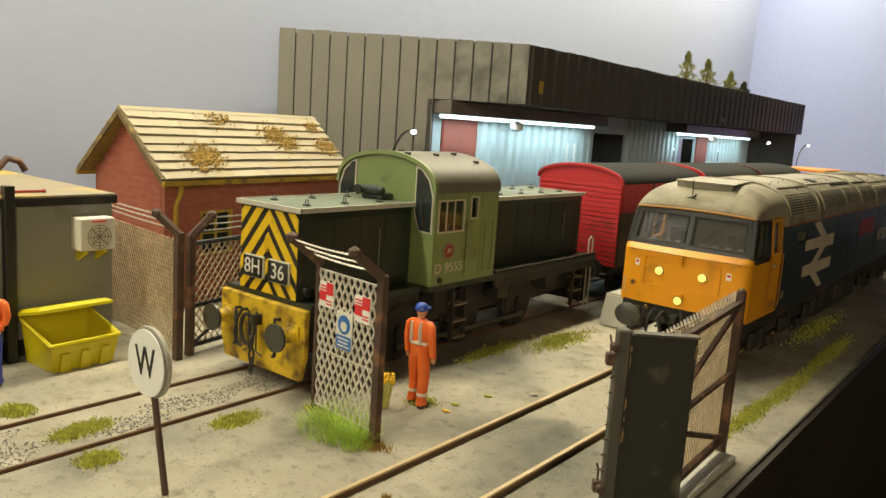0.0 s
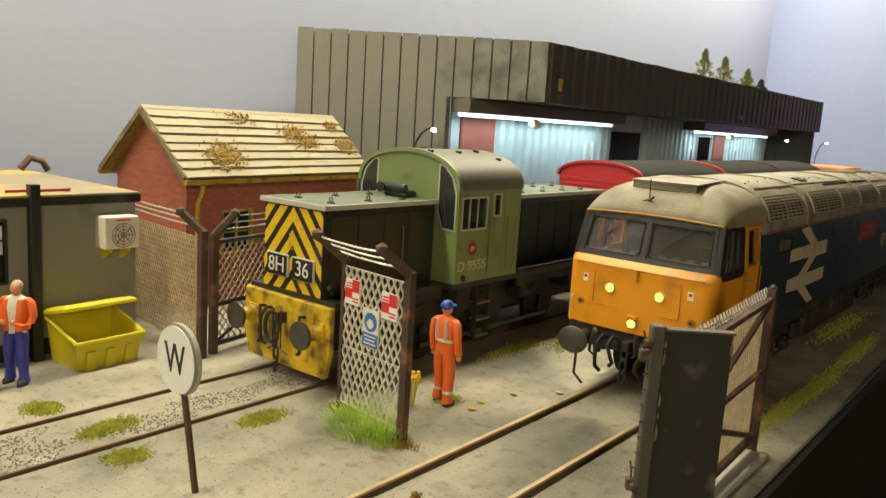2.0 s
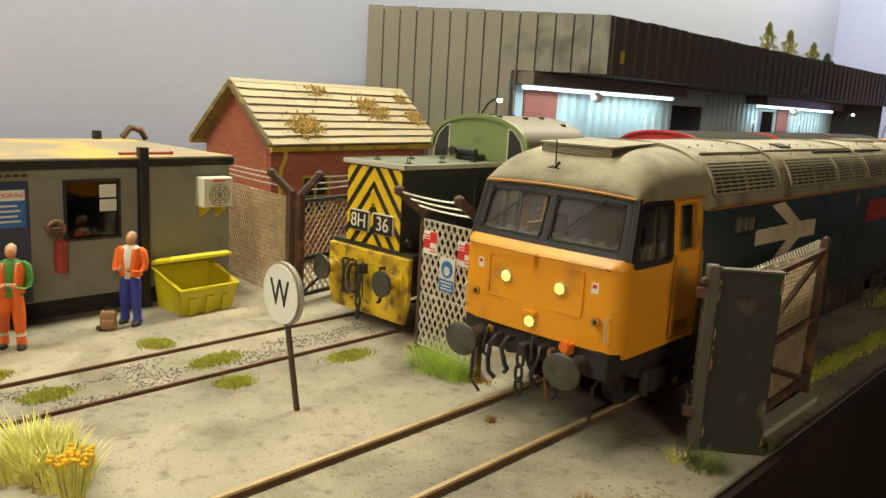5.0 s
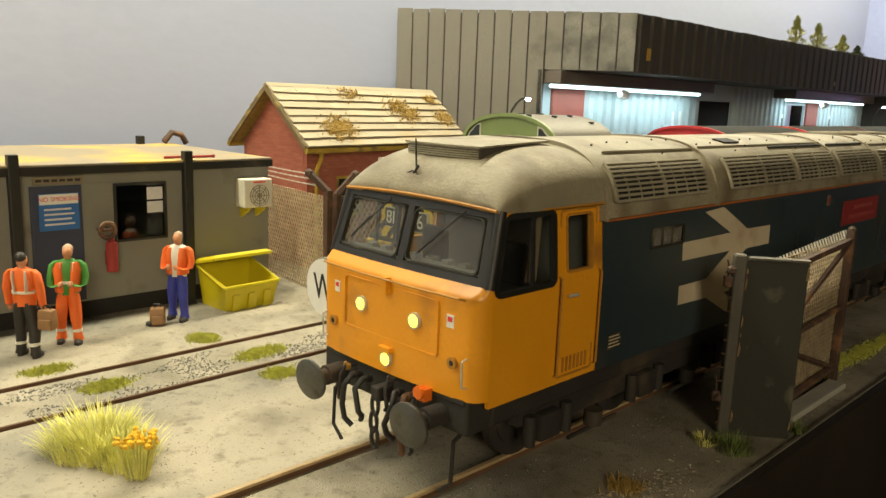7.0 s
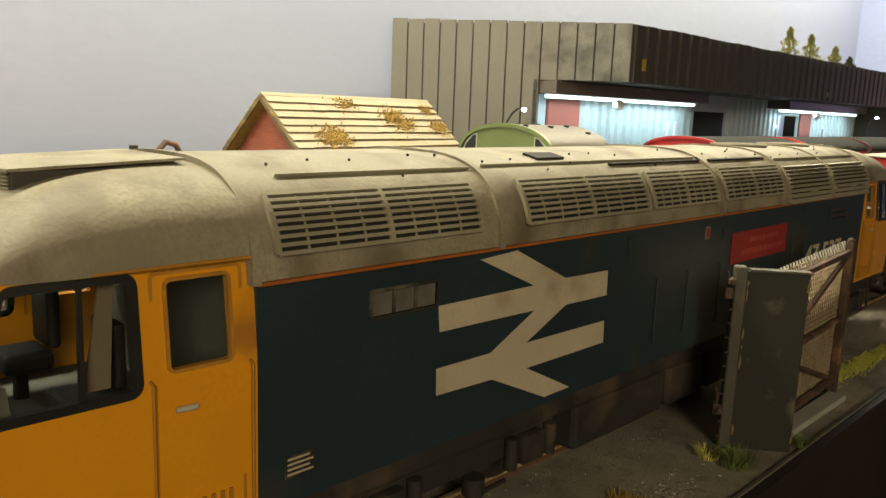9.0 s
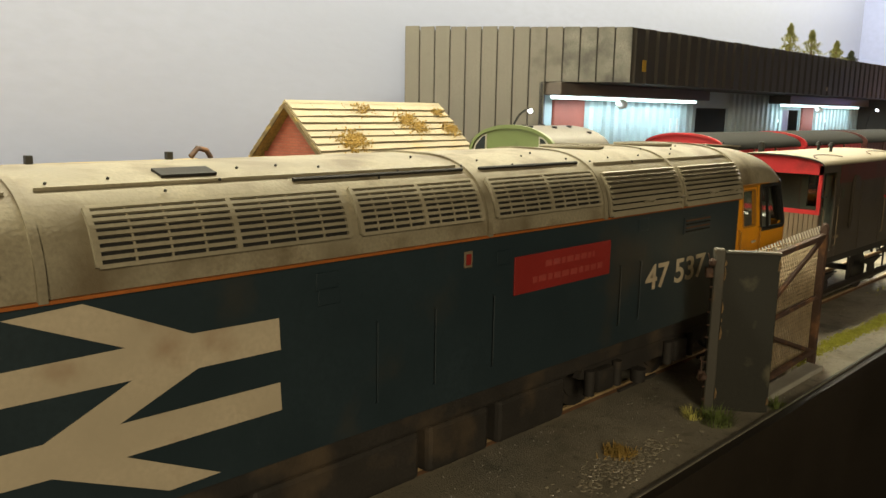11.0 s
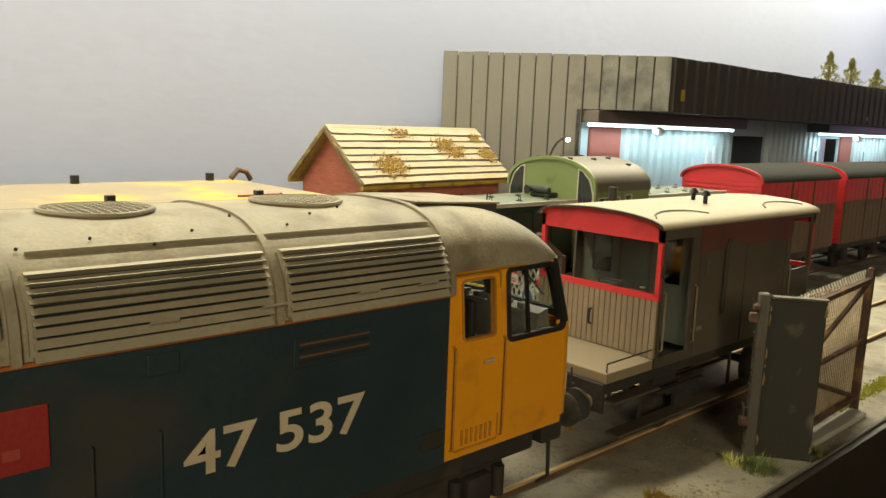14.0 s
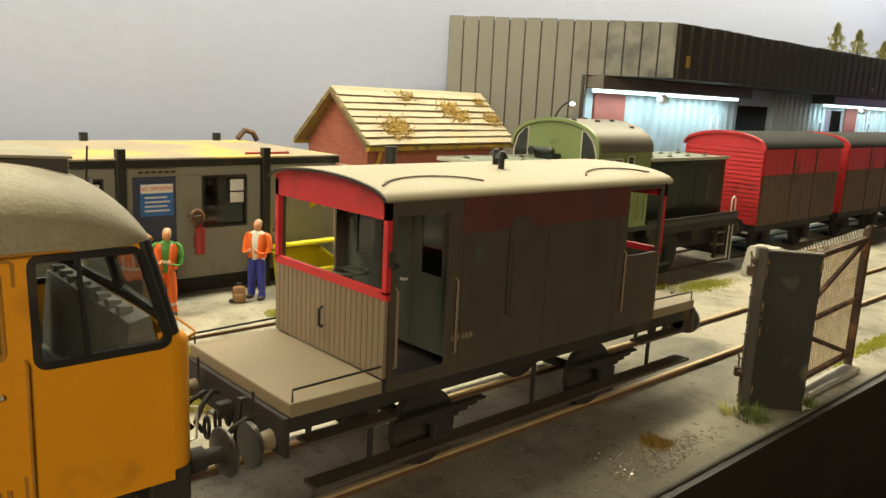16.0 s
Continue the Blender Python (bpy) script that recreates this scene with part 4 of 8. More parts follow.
    for yc in (0.085, L47 - 0.085):
        bm = bmesh.new()
        for s in (1, -1):
            prism(bm, [(yc - 0.062, 0.0165), (yc - 0.060, 0.021), (yc + 0.060, 0.021), (yc + 0.062, 0.0165), (yc + 0.048, 0.0135), (yc - 0.048, 0.0135)], "x", s * 0.0235, s * 0.0262)
        bogie = part("bogie_frame", bm, M_CHASSIS, loco, "dirty black three-axle bogie")
        for dy in (-0.050, 0.0, 0.050):
            bm = bmesh.new()
            for s in (1, -1):
                cyl(bm, (s * 0.0145, yc + dy, 0.0152), (s * 0.0172, yc + dy, 0.0152), 0.0130, 28)
                cyl(bm, (s * 0.0172, yc + dy, 0.0152), (s * 0.0178, yc + dy, 0.0152), 0.0100, 24)
            cyl(bm, (-0.0145, yc + dy, 0.0152), (0.0145, yc + dy, 0.0152), 0.002, 8)
            part("wheelset", bm, M_CHASSIS, bogie, "", 40)
            for s in (1, -1):
                bm = bmesh.new()
                box(bm, min(s * 0.0255, s * 0.0290), max(s * 0.0255, s * 0.0290), yc + dy - 0.0045, yc + dy + 0.0045, 0.0105, 0.0185, 0.0008)
                part("axlebox", bm, M_CHASSIS, bogie, "", 40)
                for q in (-0.008, 0.008):
                    bm = bmesh.new()
                    cyl(bm, (s * 0.0275, yc + dy + q, 0.0105), (s * 0.0275, yc + dy + q, 0.0190), 0.0018, 10)
                    part("spring", bm, M_CHASSIS, bogie, "", 40)
        for dy in (-0.028, 0.028):
            for s in (1, -1):
                bm = bmesh.new()
                cyl(bm, (s * 0.0275, yc + dy, 0.0085), (s * 0.0275, yc + dy, 0.0130), 0.0028, 12)
                tube(bm, [(s * 0.0275, yc + dy - 0.012, 0.0075), (s * 0.0275, yc + dy + 0.012, 0.0080)], 0.0007)
                part("brake_cylinder", bm, M_CHASSIS, bogie, "", 40)
    return loco


LOCO47 = loco47()


# ---- the green shunting locomotive standing on the second track ----
def shunter():
    X = -0.1105
    loco = thing("shunting_locomotive", "green shunting locomotive with striped yellow and black nose, standing still", "locomotive", X, 0, 0)
    # front and rear hoods
    for y0, y1, nm in ((-0.0576, 0.0085, "front_hood"), (0.0580, 0.1670, "rear_hood")):
        bm = bmesh.new()
        box(bm, -0.0178, 0.0178, y0, y1, 0.0362, 0.0710, 0.0008)
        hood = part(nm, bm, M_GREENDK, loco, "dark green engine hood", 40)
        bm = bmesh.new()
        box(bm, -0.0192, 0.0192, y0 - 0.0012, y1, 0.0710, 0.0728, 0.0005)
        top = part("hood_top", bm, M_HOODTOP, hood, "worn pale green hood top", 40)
        bm = bmesh.new()
        for s in (-1, 1):
            box(bm, min(s * 0.0187, s * 0.0198), max(s * 0.0187, s * 0.0198), y0 - 0.0014, y1, 0.0713, 0.0732)
        box(bm, -0.0198, 0.0198, y0 - 0.0018, y0 - 0.0008, 0.0713, 0.0732)
        part("hood_edging", bm, M_CHROME, top)
        y = y0 + 0.010
        while y < y1 - 0.006:
            for x in (-0.010, 0.010):
                bm = bmesh.new()
                box(bm, x - 0.0016, x + 0.0016, y - 0.0010, y + 0.0010, 0.0726, 0.0734, 0.0003)
                tube(bm, [(x + 0.0009 * math.cos(a), y, 0.0743 + 0.0010 * math.sin(a)) for a in [i * math.tau / 8 for i in range(9)]], 0.00022, 5)
                part("lifting_eye", bm, M_BLACK, top)
            y += 0.021
        for s in (1, -1):
            n = 4 if nm == "front_hood" else 6
            for i in range(n):
                a = y0 + 0.003 + (y1 - y0 - 0.006) * i / n
                b = y0 + 0.003 + (y1 - y0 - 0.006) * (i + 1) / n - 0.0008
                bm = bmesh.new()
                box(bm, min(s * 0.0176, s * 0.0182), max(s * 0.0176, s * 0.0182), a, b, 0.0400, 0.0685, 0.0002)
                part("hood_door", bm, M_GREENDK, hood)
            bm = bmesh.new()
            tube(bm, [(s * 0.0180, y1 - 0.022, 0.046), (s * 0.0190, y1 - 0.022, 0.0465), (s * 0.0190, y1 - 0.022, 0.0620), (s * 0.0180, y1 - 0.022, 0.0625)], 0.00030)
            part("grab_rail", bm, M_HOODTOP, hood)
    # chevrons on the nose
    nose = bmesh.new()
    box(nose, -0.0176, 0.0176, -0.0616, -0.0609, 0.0364, 0.0708)
    nose = part("nose_panel", nose, M_BLACK, loco, "black nose panel with yellow chevrons")
    z0, z1, hw = 0.0366, 0.0706, 0.0174

    def clip_poly(pts):
        for ax, lim, sg in ((1, z0, 1), (1, z1, -1), (0, hw, -1), (0, -hw, 1)):
            out = []
            for p, q in zip(pts, pts[1:] + pts[:1]):
                pin, qin = sg * (p[ax] - lim) >= 0, sg * (q[ax] - lim) >= 0
                if pin:
                    out.append(p)
                if pin != qin:
                    t = (lim - p[ax]) / (q[ax] - p[ax])
                    out.append((p[0] + t * (q[0] - p[0]), p[1] + t * (q[1] - p[1])))
            pts = out
            if len(pts) < 3:
                return []
        return pts
    for k in range(-1, 5):
        zt = 0.0455 + k * 0.0098
        for s in (-1, 1):
            q = clip_poly([(0, zt), (0, zt + 0.0055), (s * 0.018, zt + 0.0055 - 0.0225), (s * 0.018, zt - 0.0225)])
            if q:
                bm = bmesh.new()
                prism(bm, q, "y", -0.0619, -0.0615)
                part("yellow_chevron", bm, M_YELLOW, nose)
    for x0, x1, txt in ((-0.0142, -0.0014, "8H"), (0.0014, 0.0142, "36")):
        bm = bmesh.new()
        box(bm, x0, x1, -0.0630, -0.0617, 0.0418, 0.0512, 0.0006)
        b = part("headcode_box", bm, M_CHROME, nose, "headcode panel with white figures")
        bm = bmesh.new()
        box(bm, x0 + 0.0005, x1 - 0.0005, -0.0633, -0.0629, 0.0423, 0.0507, 0.0004)
        part("headcode_blind", bm, M_BLACK, b)
        lettering(txt, 0.0088, M_FIGWHITE, b, Matrix.Translation(((x0 + x1) / 2, -0.06335, 0.0464)) @ FROM_FRONT, name="headcode", stretch=0.95)
    bm = bmesh.new()
    tube(bm, [(0, -0.0618, 0.0535), (0, -0.0634, 0.0550), (0.0004, -0.0634, 0.0600), (0, -0.0618, 0.0612)], 0.0003)
    part("lamp_iron", bm, M_YELLOW, nose)
    for s in (-1, 1):
        bm = bmesh.new()
        cyl(bm, (s * 0.0200, -0.0580, 0.0385), (s * 0.0200, -0.0580, 0.0415), 0.0013, 10)
        ball(bm, (s * 0.0200, -0.0592, 0.0408), 0.0014)
        part("marker_lamp", bm, M_BLACK, loco, "", 50)
    # footplate, beam
    bm = bmesh.new()
    prism(bm, [(-0.0262, -0.0580), (0.0262, -0.0580), (0.0262, 0.0075), (0.0305, 0.0084), (0.0305, 0.1675), (-0.0305, 0.1675), (-0.0305, 0.0084), (-0.0262, 0.0075)], "z", 0.0335, 0.0362)
    foot = part("footplate", bm, M_GREENDK, loco, "dark green running plate")
    for s in (-1, 1):
        for y0, y1, z0, z1, xe in ((-0.0575, 0.007, 0.0300, 0.0350, 0.0258), (0.061, 0.167, 0.0290, 0.0378, 0.0303)):
            bm = bmesh.new()
            box(bm, min(s * (xe - 0.0018), s * xe), max(s * (xe - 0.0018), s * xe), y0, y1, z0, z1)
            part("valance", bm, M_CHASSIS, foot)
    for y0, y1, mt, lab in ((-0.0645, -0.0617, M_YELLOWDIRTY, "chipped rusty yellow buffer beam"), (0.1680, 0.1705, M_CHASSIS, "grimy black buffer beam")):
        bm = bmesh.new()
        prism(bm, [(-0.0262, 0.0345), (0.0262, 0.0345), (0.0262, 0.0160), (0.0235, 0.0058), (-0.0235, 0.0058), (-0.0262, 0.0160)], "y", y0, y1)
        bmesh.ops.bevel(bm, geom=bm.edges[:], offset=0.0004, segments=1, affect="EDGES")
        beam = part("buffer_beam", bm, mt, loco, lab)
        sgn = -1 if y0 < 0 else 1
        yb = y0 if y0 < 0 else y1
        for s in (-1, 1):
            bm = bmesh.new()
            box(bm, s * 0.0199 - 0.0038, s * 0.0199 + 0.0038, min(yb, yb + sgn * 0.0010), max(yb, yb + sgn * 0.0010), 0.0205, 0.0282, 0.0003)
            tube(bm, [(s * 0.0199, yb, 0.0243), (s * 0.0199, yb + sgn * 0.0060, 0.0243)], 0.0034, 14, True, 0.0025)
            tube(bm, [(s * 0.0199, yb + sgn * 0.0060, 0.0243), (s * 0.0199, yb + sgn * 0.0085, 0.0243)], 0.0018, 12)
            buf = part("buffer", bm, M_YELLOWDIRTY, beam, "", 40)
            bm = bmesh.new()
            tube(bm, [(s * 0.0199, yb + sgn * 0.0084, 0.0243), (s * 0.0199, yb + sgn * 0.0096, 0.0243)], 0.0056, 26)
            part("buffer_head", bm, M_BUFFER, buf, "", 40)
        if y0 > 0:
            continue
        for x, sw in ((-0.0125, 1), (-0.0085, -1), (0.0120, 1)):
            bm = bmesh.new()
            pts = [(x, yb, 0.0285), (x, yb - 0.0028, 0.0290), (x + sw * 0.0014, yb - 0.0040, 0.0255), (x + sw * 0.0026, yb - 0.0042, 0.0190), (x + sw * 0.0012, yb - 0.0036, 0.0145), (x - sw * 0.0006, yb - 0.0030, 0.0138)]
            tube(bm, pts, 0.0007, 8)
            part("brake_hose", bm, M_HOSE, beam, "", 50)
        bm = bmesh.new()
        tube(bm, [(0.0135 * math.cos(a) * 0.32 - 0.0045, yb - 0.0030, 0.0215 + 0.0062 * math.sin(a)) for a in [radians(k * 20 + 70) for k in range(12)]], 0.0009, 8)
        part("vacuum_hose", bm, M_HOSE, beam, "", 50)
        bm = bmesh.new()
        box(bm, -0.0012, 0.0012, yb - 0.0045, yb, 0.0240, 0.0285, 0.0004)
        part("drawhook", bm, M_BLACK, beam)
        for k, z in enumerate((0.0225, 0.0172, 0.0118, 0.0075)):
            bm = bmesh.new()
            tube(bm, [((0.0014 if k % 2 == 0 else 0.0007) * math.cos(a), yb - 0.0042 + 0.0004 * math.sin(a) * (k % 2), z + 0.0032 * math.sin(a)) for a in [i * math.tau / 12 for i in range(13)]], 0.0005, 6)
            part("chain_link", bm, M_BLACK, beam)
        bm = bmesh.new()
        for s in (-1, 1):
            tube(bm, [(s * 0.0024, yb - 0.0040, 0.0300), (s * 0.0024, yb - 0.0040, 0.0140), (s * 0.0060, yb - 0.0036, 0.0125)], 0.00035)
        part("coupling_handle", bm, M_BLACK, beam)
    # cab
    def arc(w, z0, zt, n=20):
        return [(w * math.cos(math.pi * k / n) if abs(math.cos(math.pi * k / n)) > 1e-9 else 0.0, z0 + (zt - z0) * math.sin(math.pi * k / n) ** 0.82) for k in range(n + 1)]
    cab = None
    for y, d in ((0.0090, 1), (0.0580, -1)):
        bm = bmesh.new()
        prof = [(0.0305, 0.0362)] + arc(0.0305, 0.0780, 0.0940) + [(-0.0305, 0.0362)]
        prism(bm, prof, "y", y, y + d * 0.0010)
        e = part("cab_end", bm, M_GREENLT, loco, "light green cab end with corner windows", 40)
        cab = cab or e
        for s in (-1, 1):
            # corner window between hood and roof curve
            def win(g):
                a = [(s * (0.0195 - g), 0.0690 - g), (s * (0.0225 - g * 0.5), 0.0610 - g), (s * (0.0287 + g), 0.0606 - g), (s * (0.0287 + g), 0.0765 + g), (s * (0.0262 + g * 0.7), 0.0835 + g * 0.7), (s * (0.0215), 0.0880 + g), (s * (0.0195 - g), 0.0885 + g)]
                return a
            bm = bmesh.new()
            prism(bm, win(0.0009), "y", y - d * 0.0005, y - d * 0.00002)
            fr = part("window_frame", bm, M_CHROME, e)
            bm = bmesh.new()
            prism(bm, win(0.0), "y", y - d * 0.0007, y - d * 0.0004)
            part("window_pane", bm, M_DARKPANE, fr, "dark reflective corner window")
            bm = bmesh.new()
            tube(bm, [(s * 0.0225, y - d * 0.001, 0.0760), (s * 0.0240, y - d * 0.0014, 0.0690), (s * 0.0252, y - d * 0.001, 0.0625)], 0.0003)
            part("wiper", bm, M_BLACK, fr)
    bm = bmesh.new()
    inn = arc(0.0296, 0.0780, 0.0932)
    out = arc(0.0310, 0.0780, 0.0946)
    loft(bm, [[(x, y, z) for x, z in out] + [(x, y, z) for x, z in inn[::-1]] for y in (0.0082, 0.0588)])
    roof = part("cab_roof", bm, M_CABROOF, loco, "weathered brown-grey curved cab roof", 40)
    bm = bmesh.new()
    loft(bm, [[(x, y, z) for x, z in arc(0.0314, 0.0780, 0.0951)] + [(x, y, z) for x, z in inn[::-1]] for y in (0.0078, 0.0096)])
    part("roof_edge", bm, M_GREENLT, roof, "", 40)
    for y, x in ((0.012, -0.012), (0.012, 0.010), (0.030, -0.010), (0.030, 0.012), (0.046, -0.009), (0.046, 0.010), (0.050, 0.021)):
        bm = bmesh.new()
        z = 0.0780 + 0.0166 * (1 - (abs(x) / 0.031) ** 2) ** 0.41
        box(bm, x - 0.0013, x + 0.0013, y - 0.0008, y + 0.0008, z - 0.0003, z + 0.0010, 0.0002)
        part("roof_fitting", bm, M_BLACK, roof)
    for s in (1, -1):
        bm = bmesh.new()
        plate(bm, 0.0100, 0.0570, 0.0362, 0.0785, [(0.0120, 0.0300, 0.0608, 0.0744), (0.0360, 0.0410, 0.0660, 0.0755)], lambda y, z, d, s=s: (s * (0.0305 - d), y, z), 0.0010)
        sd = part("cab_side", bm, M_GREENLT, loco, "light green cab side with sliding window")
        bm = bmesh.new()
        ring(bm, 0.0113, 0.0307, 0.0601, 0.0751, 0.0008, 0.0007, lambda y, z, d, s=s: (s * (0.0305 - d), y, z), -0.0005, 0.0002)
        fr = part("window_frame", bm, M_CHROME, sd)
        for y in (0.0180, 0.0240):
            bm = bmesh.new()
            box(bm, min(s * 0.0297, s * 0.0304), max(s * 0.0297, s * 0.0304), y - 0.0002, y + 0.0002, 0.0608, 0.0744)
            part("window_bar", bm, M_CHROME, fr)
        bm = bmesh.new()
        pane(bm, 0.0120, 0.0300, 0.0608, 0.0744, lambda y, z, d, s=s: (s * 0.0298, y, z), 0)
        pane(bm, 0.0360, 0.0410, 0.0660, 0.0755, lambda y, z, d, s=s: (s * 0.0298, y, z), 0)
        g = part("window_pane", bm, M_GLASS, sd)
        g.visible_shadow = False
        bm = bmesh.new()
        ring(bm, 0.0332, 0.0450, 0.0375, 0.0772, 0.0008, 0.0005, lambda y, z, d, s=s: (s * (0.0305 - d), y, z), -0.0003, 0.0002)
        dr = part("cab_door", bm, M_GREENLT, sd, "green cab door")
        bm = bmesh.new()
        ring(bm, 0.0354, 0.0416, 0.0654, 0.0761, 0.0008, 0.0006, lambda y, z, d, s=s: (s * (0.0305 - d), y, z), -0.0004, 0.0002)
        part("door_window_frame", bm, M_CHROME, dr)
        for y in (0.0325, 0.0470, 0.0535):
            bm = bmesh.new()
            tube(bm, [(s * 0.0305, y, 0.0400), (s * 0.0316, y, 0.0404), (s * 0.0316, y, 0.0640), (s * 0.0305, y, 0.0644)], 0.0003)
            part("handrail", bm, M_GREENLT, sd)
        bm = bmesh.new()
        cyl(bm, (s * 0.0304, 0.0205, 0.0516), (s * 0.0309, 0.0205, 0.0516), 0.0040, 20)
        cr = part("round_crest", bm, M_BVDECK, sd, "round red and gold crest")
        bm = bmesh.new()
        cyl(bm, (s * 0.0308, 0.0205, 0.0516), (s * 0.0311, 0.0205, 0.0516), 0.0031, 16)
        part("crest_centre", bm, M_NAMERED, cr)
        bm = bmesh.new()
        tube(bm, [(s * 0.0311, 0.0205 + u, 0.0516 + v) for u, v in ((-0.0014, -0.001), (-0.0004, 0.0012), (0.0004, -0.0006), (0.0014, 0.001))], 0.0004)
        part("crest_mark", bm, M_LOGO, cr)
        bm = bmesh.new()
        cyl(bm, (s * 0.0304, 0.0150, 0.0385), (s * 0.0312, 0.0150, 0.0385), 0.0014, 12)
        part("filler_cap", bm, M_BLACK, sd)
        if s == 1:
            lettering("D 9555", 0.0064, M_LOGO, sd, Matrix.Translation((0.0306, 0.0215, 0.0437)) @ FROM_RIGHT, name="running_number", stretch=1.1)
    bm = bmesh.new()
    box(bm, -0.0290, 0.0290, 0.0102, 0.0568, 0.0362, 0.0375)
    box(bm, -0.0170, 0.0170, 0.0120, 0.0560, 0.0375, 0.0580, 0.001)
    part("cab_floor", bm, M_INSIDE, loco, "dull grey cab interior")
    # horn pair on the front hood by the cab
    bm = bmesh.new()
    box(bm, -0.0070, 0.0070, 0.0000, 0.0080, 0.0726, 0.0760, 0.0014)
    horn = part("horn_box", bm, M_GREENDK, loco, "", 40)
    bm = bmesh.new()
    tube(bm, [(-0.0060, 0.0006, 0.0770), (0.0050, 0.0006, 0.0770)], 0.0022, 14)
    ball(bm, (0.0050, 0.0006, 0.0770), 0.0022)
    part("air_vessel", bm, M_GREENDK, horn, "", 40)
    bm = bmesh.new()
    cyl(bm, (-0.0062, -0.0030, 0.0768), (-0.0062, -0.0005, 0.0768), 0.0024, 14, 0.0016)
    part("horn", bm, M_BLACK, horn, "", 40)
    # steps, wheels, rods
    for s in (1, -1):
        for y in (0.0330, 0.1480, -0.0480):
            st = bmesh.new()
            for q in (-0.0048, 0.0048):
                box(st, min(s * 0.0278, s * 0.0300), max(s * 0.0278, s * 0.0300), y + q - 0.0005, y + q + 0.0005, 0.0080, 0.0340)
            st = part("step_frame", st, M_CHASSIS, foot, "black step ladder with worn treads")
            for z in (0.0085, 0.0165, 0.0245):
                bm = bmesh.new()
                box(bm, min(s * 0.0262, s * 0.0308), max(s * 0.0262, s * 0.0308), y - 0.0048, y + 0.0048, z, z + 0.0008)
                part("step_tread", bm, M_BVTAN, st)
        bm = bmesh.new()
        tube(bm, [(s * 0.0298, 0.158, 0.006), (s * 0.0298, 0.158, 0.046), (s * 0.0298, 0.1605, 0.048), (s * 0.0298, 0.163, 0.046), (s * 0.0298, 0.163, 0.004)], 0.0005)
        part("end_handrail", bm, M_CHROME, foot)
    # nose plate, marker lamps and front beam stand a little back over the leading wheels
    for ob in loco.children:
        if ob is nose or ob.name.startswith("marker_lamp") or (ob.name.startswith("buffer_beam") and ob.data.vertices[0].co.y < 0):
            for piece in [ob, *ob.children_recursive]:
                piece.data.transform(Matrix.Translation((0, 0.0036, 0)))
    bm = bmesh.new()
    box(bm, -0.0170, 0.0170, -0.055, 0.160, 0.0150, 0.0335)
    frame_ob = part("frame", bm, M_CHASSIS, loco, "black main frame")
    for y in (0.000, 0.048, 0.098):
        bm = bmesh.new()
        cyl(bm, (-0.0174, y, 0.0152), (0.0174, y, 0.0152), 0.0020, 8)
        for s in (-1, 1):
            cyl(bm, (s * 0.0172, y, 0.0152), (s * 0.0202, y, 0.0152), 0.0140, 30)
            cyl(bm, (s * 0.0202, y, 0.0152), (s * 0.0208, y, 0.0152), 0.0115, 26)
            cyl(bm, (s * 0.0202, y, 0.0152), (s * 0.0225, y, 0.0152), 0.0030, 12)
            box(bm, s * 0.0212 - 0.0006, s * 0.0212 + 0.0006, y - 0.0020, y + 0.0020, 0.0060, 0.0160)
        part("wheelset", bm, M_CHASSIS, frame_ob, "", 40)
    for s in (-1, 1):
        bm = bmesh.new()
        box(bm, s * 0.0228 - 0.0006, s * 0.0228 + 0.0006, -0.003, 0.101, 0.0075, 0.0097, 0.0003)
        part("coupling_rod", bm, M_BUFFER, frame_ob)
        for y in (0.022, 0.074, 0.122, -0.024):
            bm = bmesh.new()
            box(bm, min(s * 0.018, s * 0.0270), max(s * 0.018, s * 0.0270), y - 0.005, y + 0.005, 0.0215, 0.0330, 0.0006)
            part("equipment_box", bm, M_CHASSIS, frame_ob)
    return loco


M_DARKPANE = mat("dark_glazing", (0.02, 0.026, 0.026), 0.08, 0, 0.1, bump=0)
shunter()


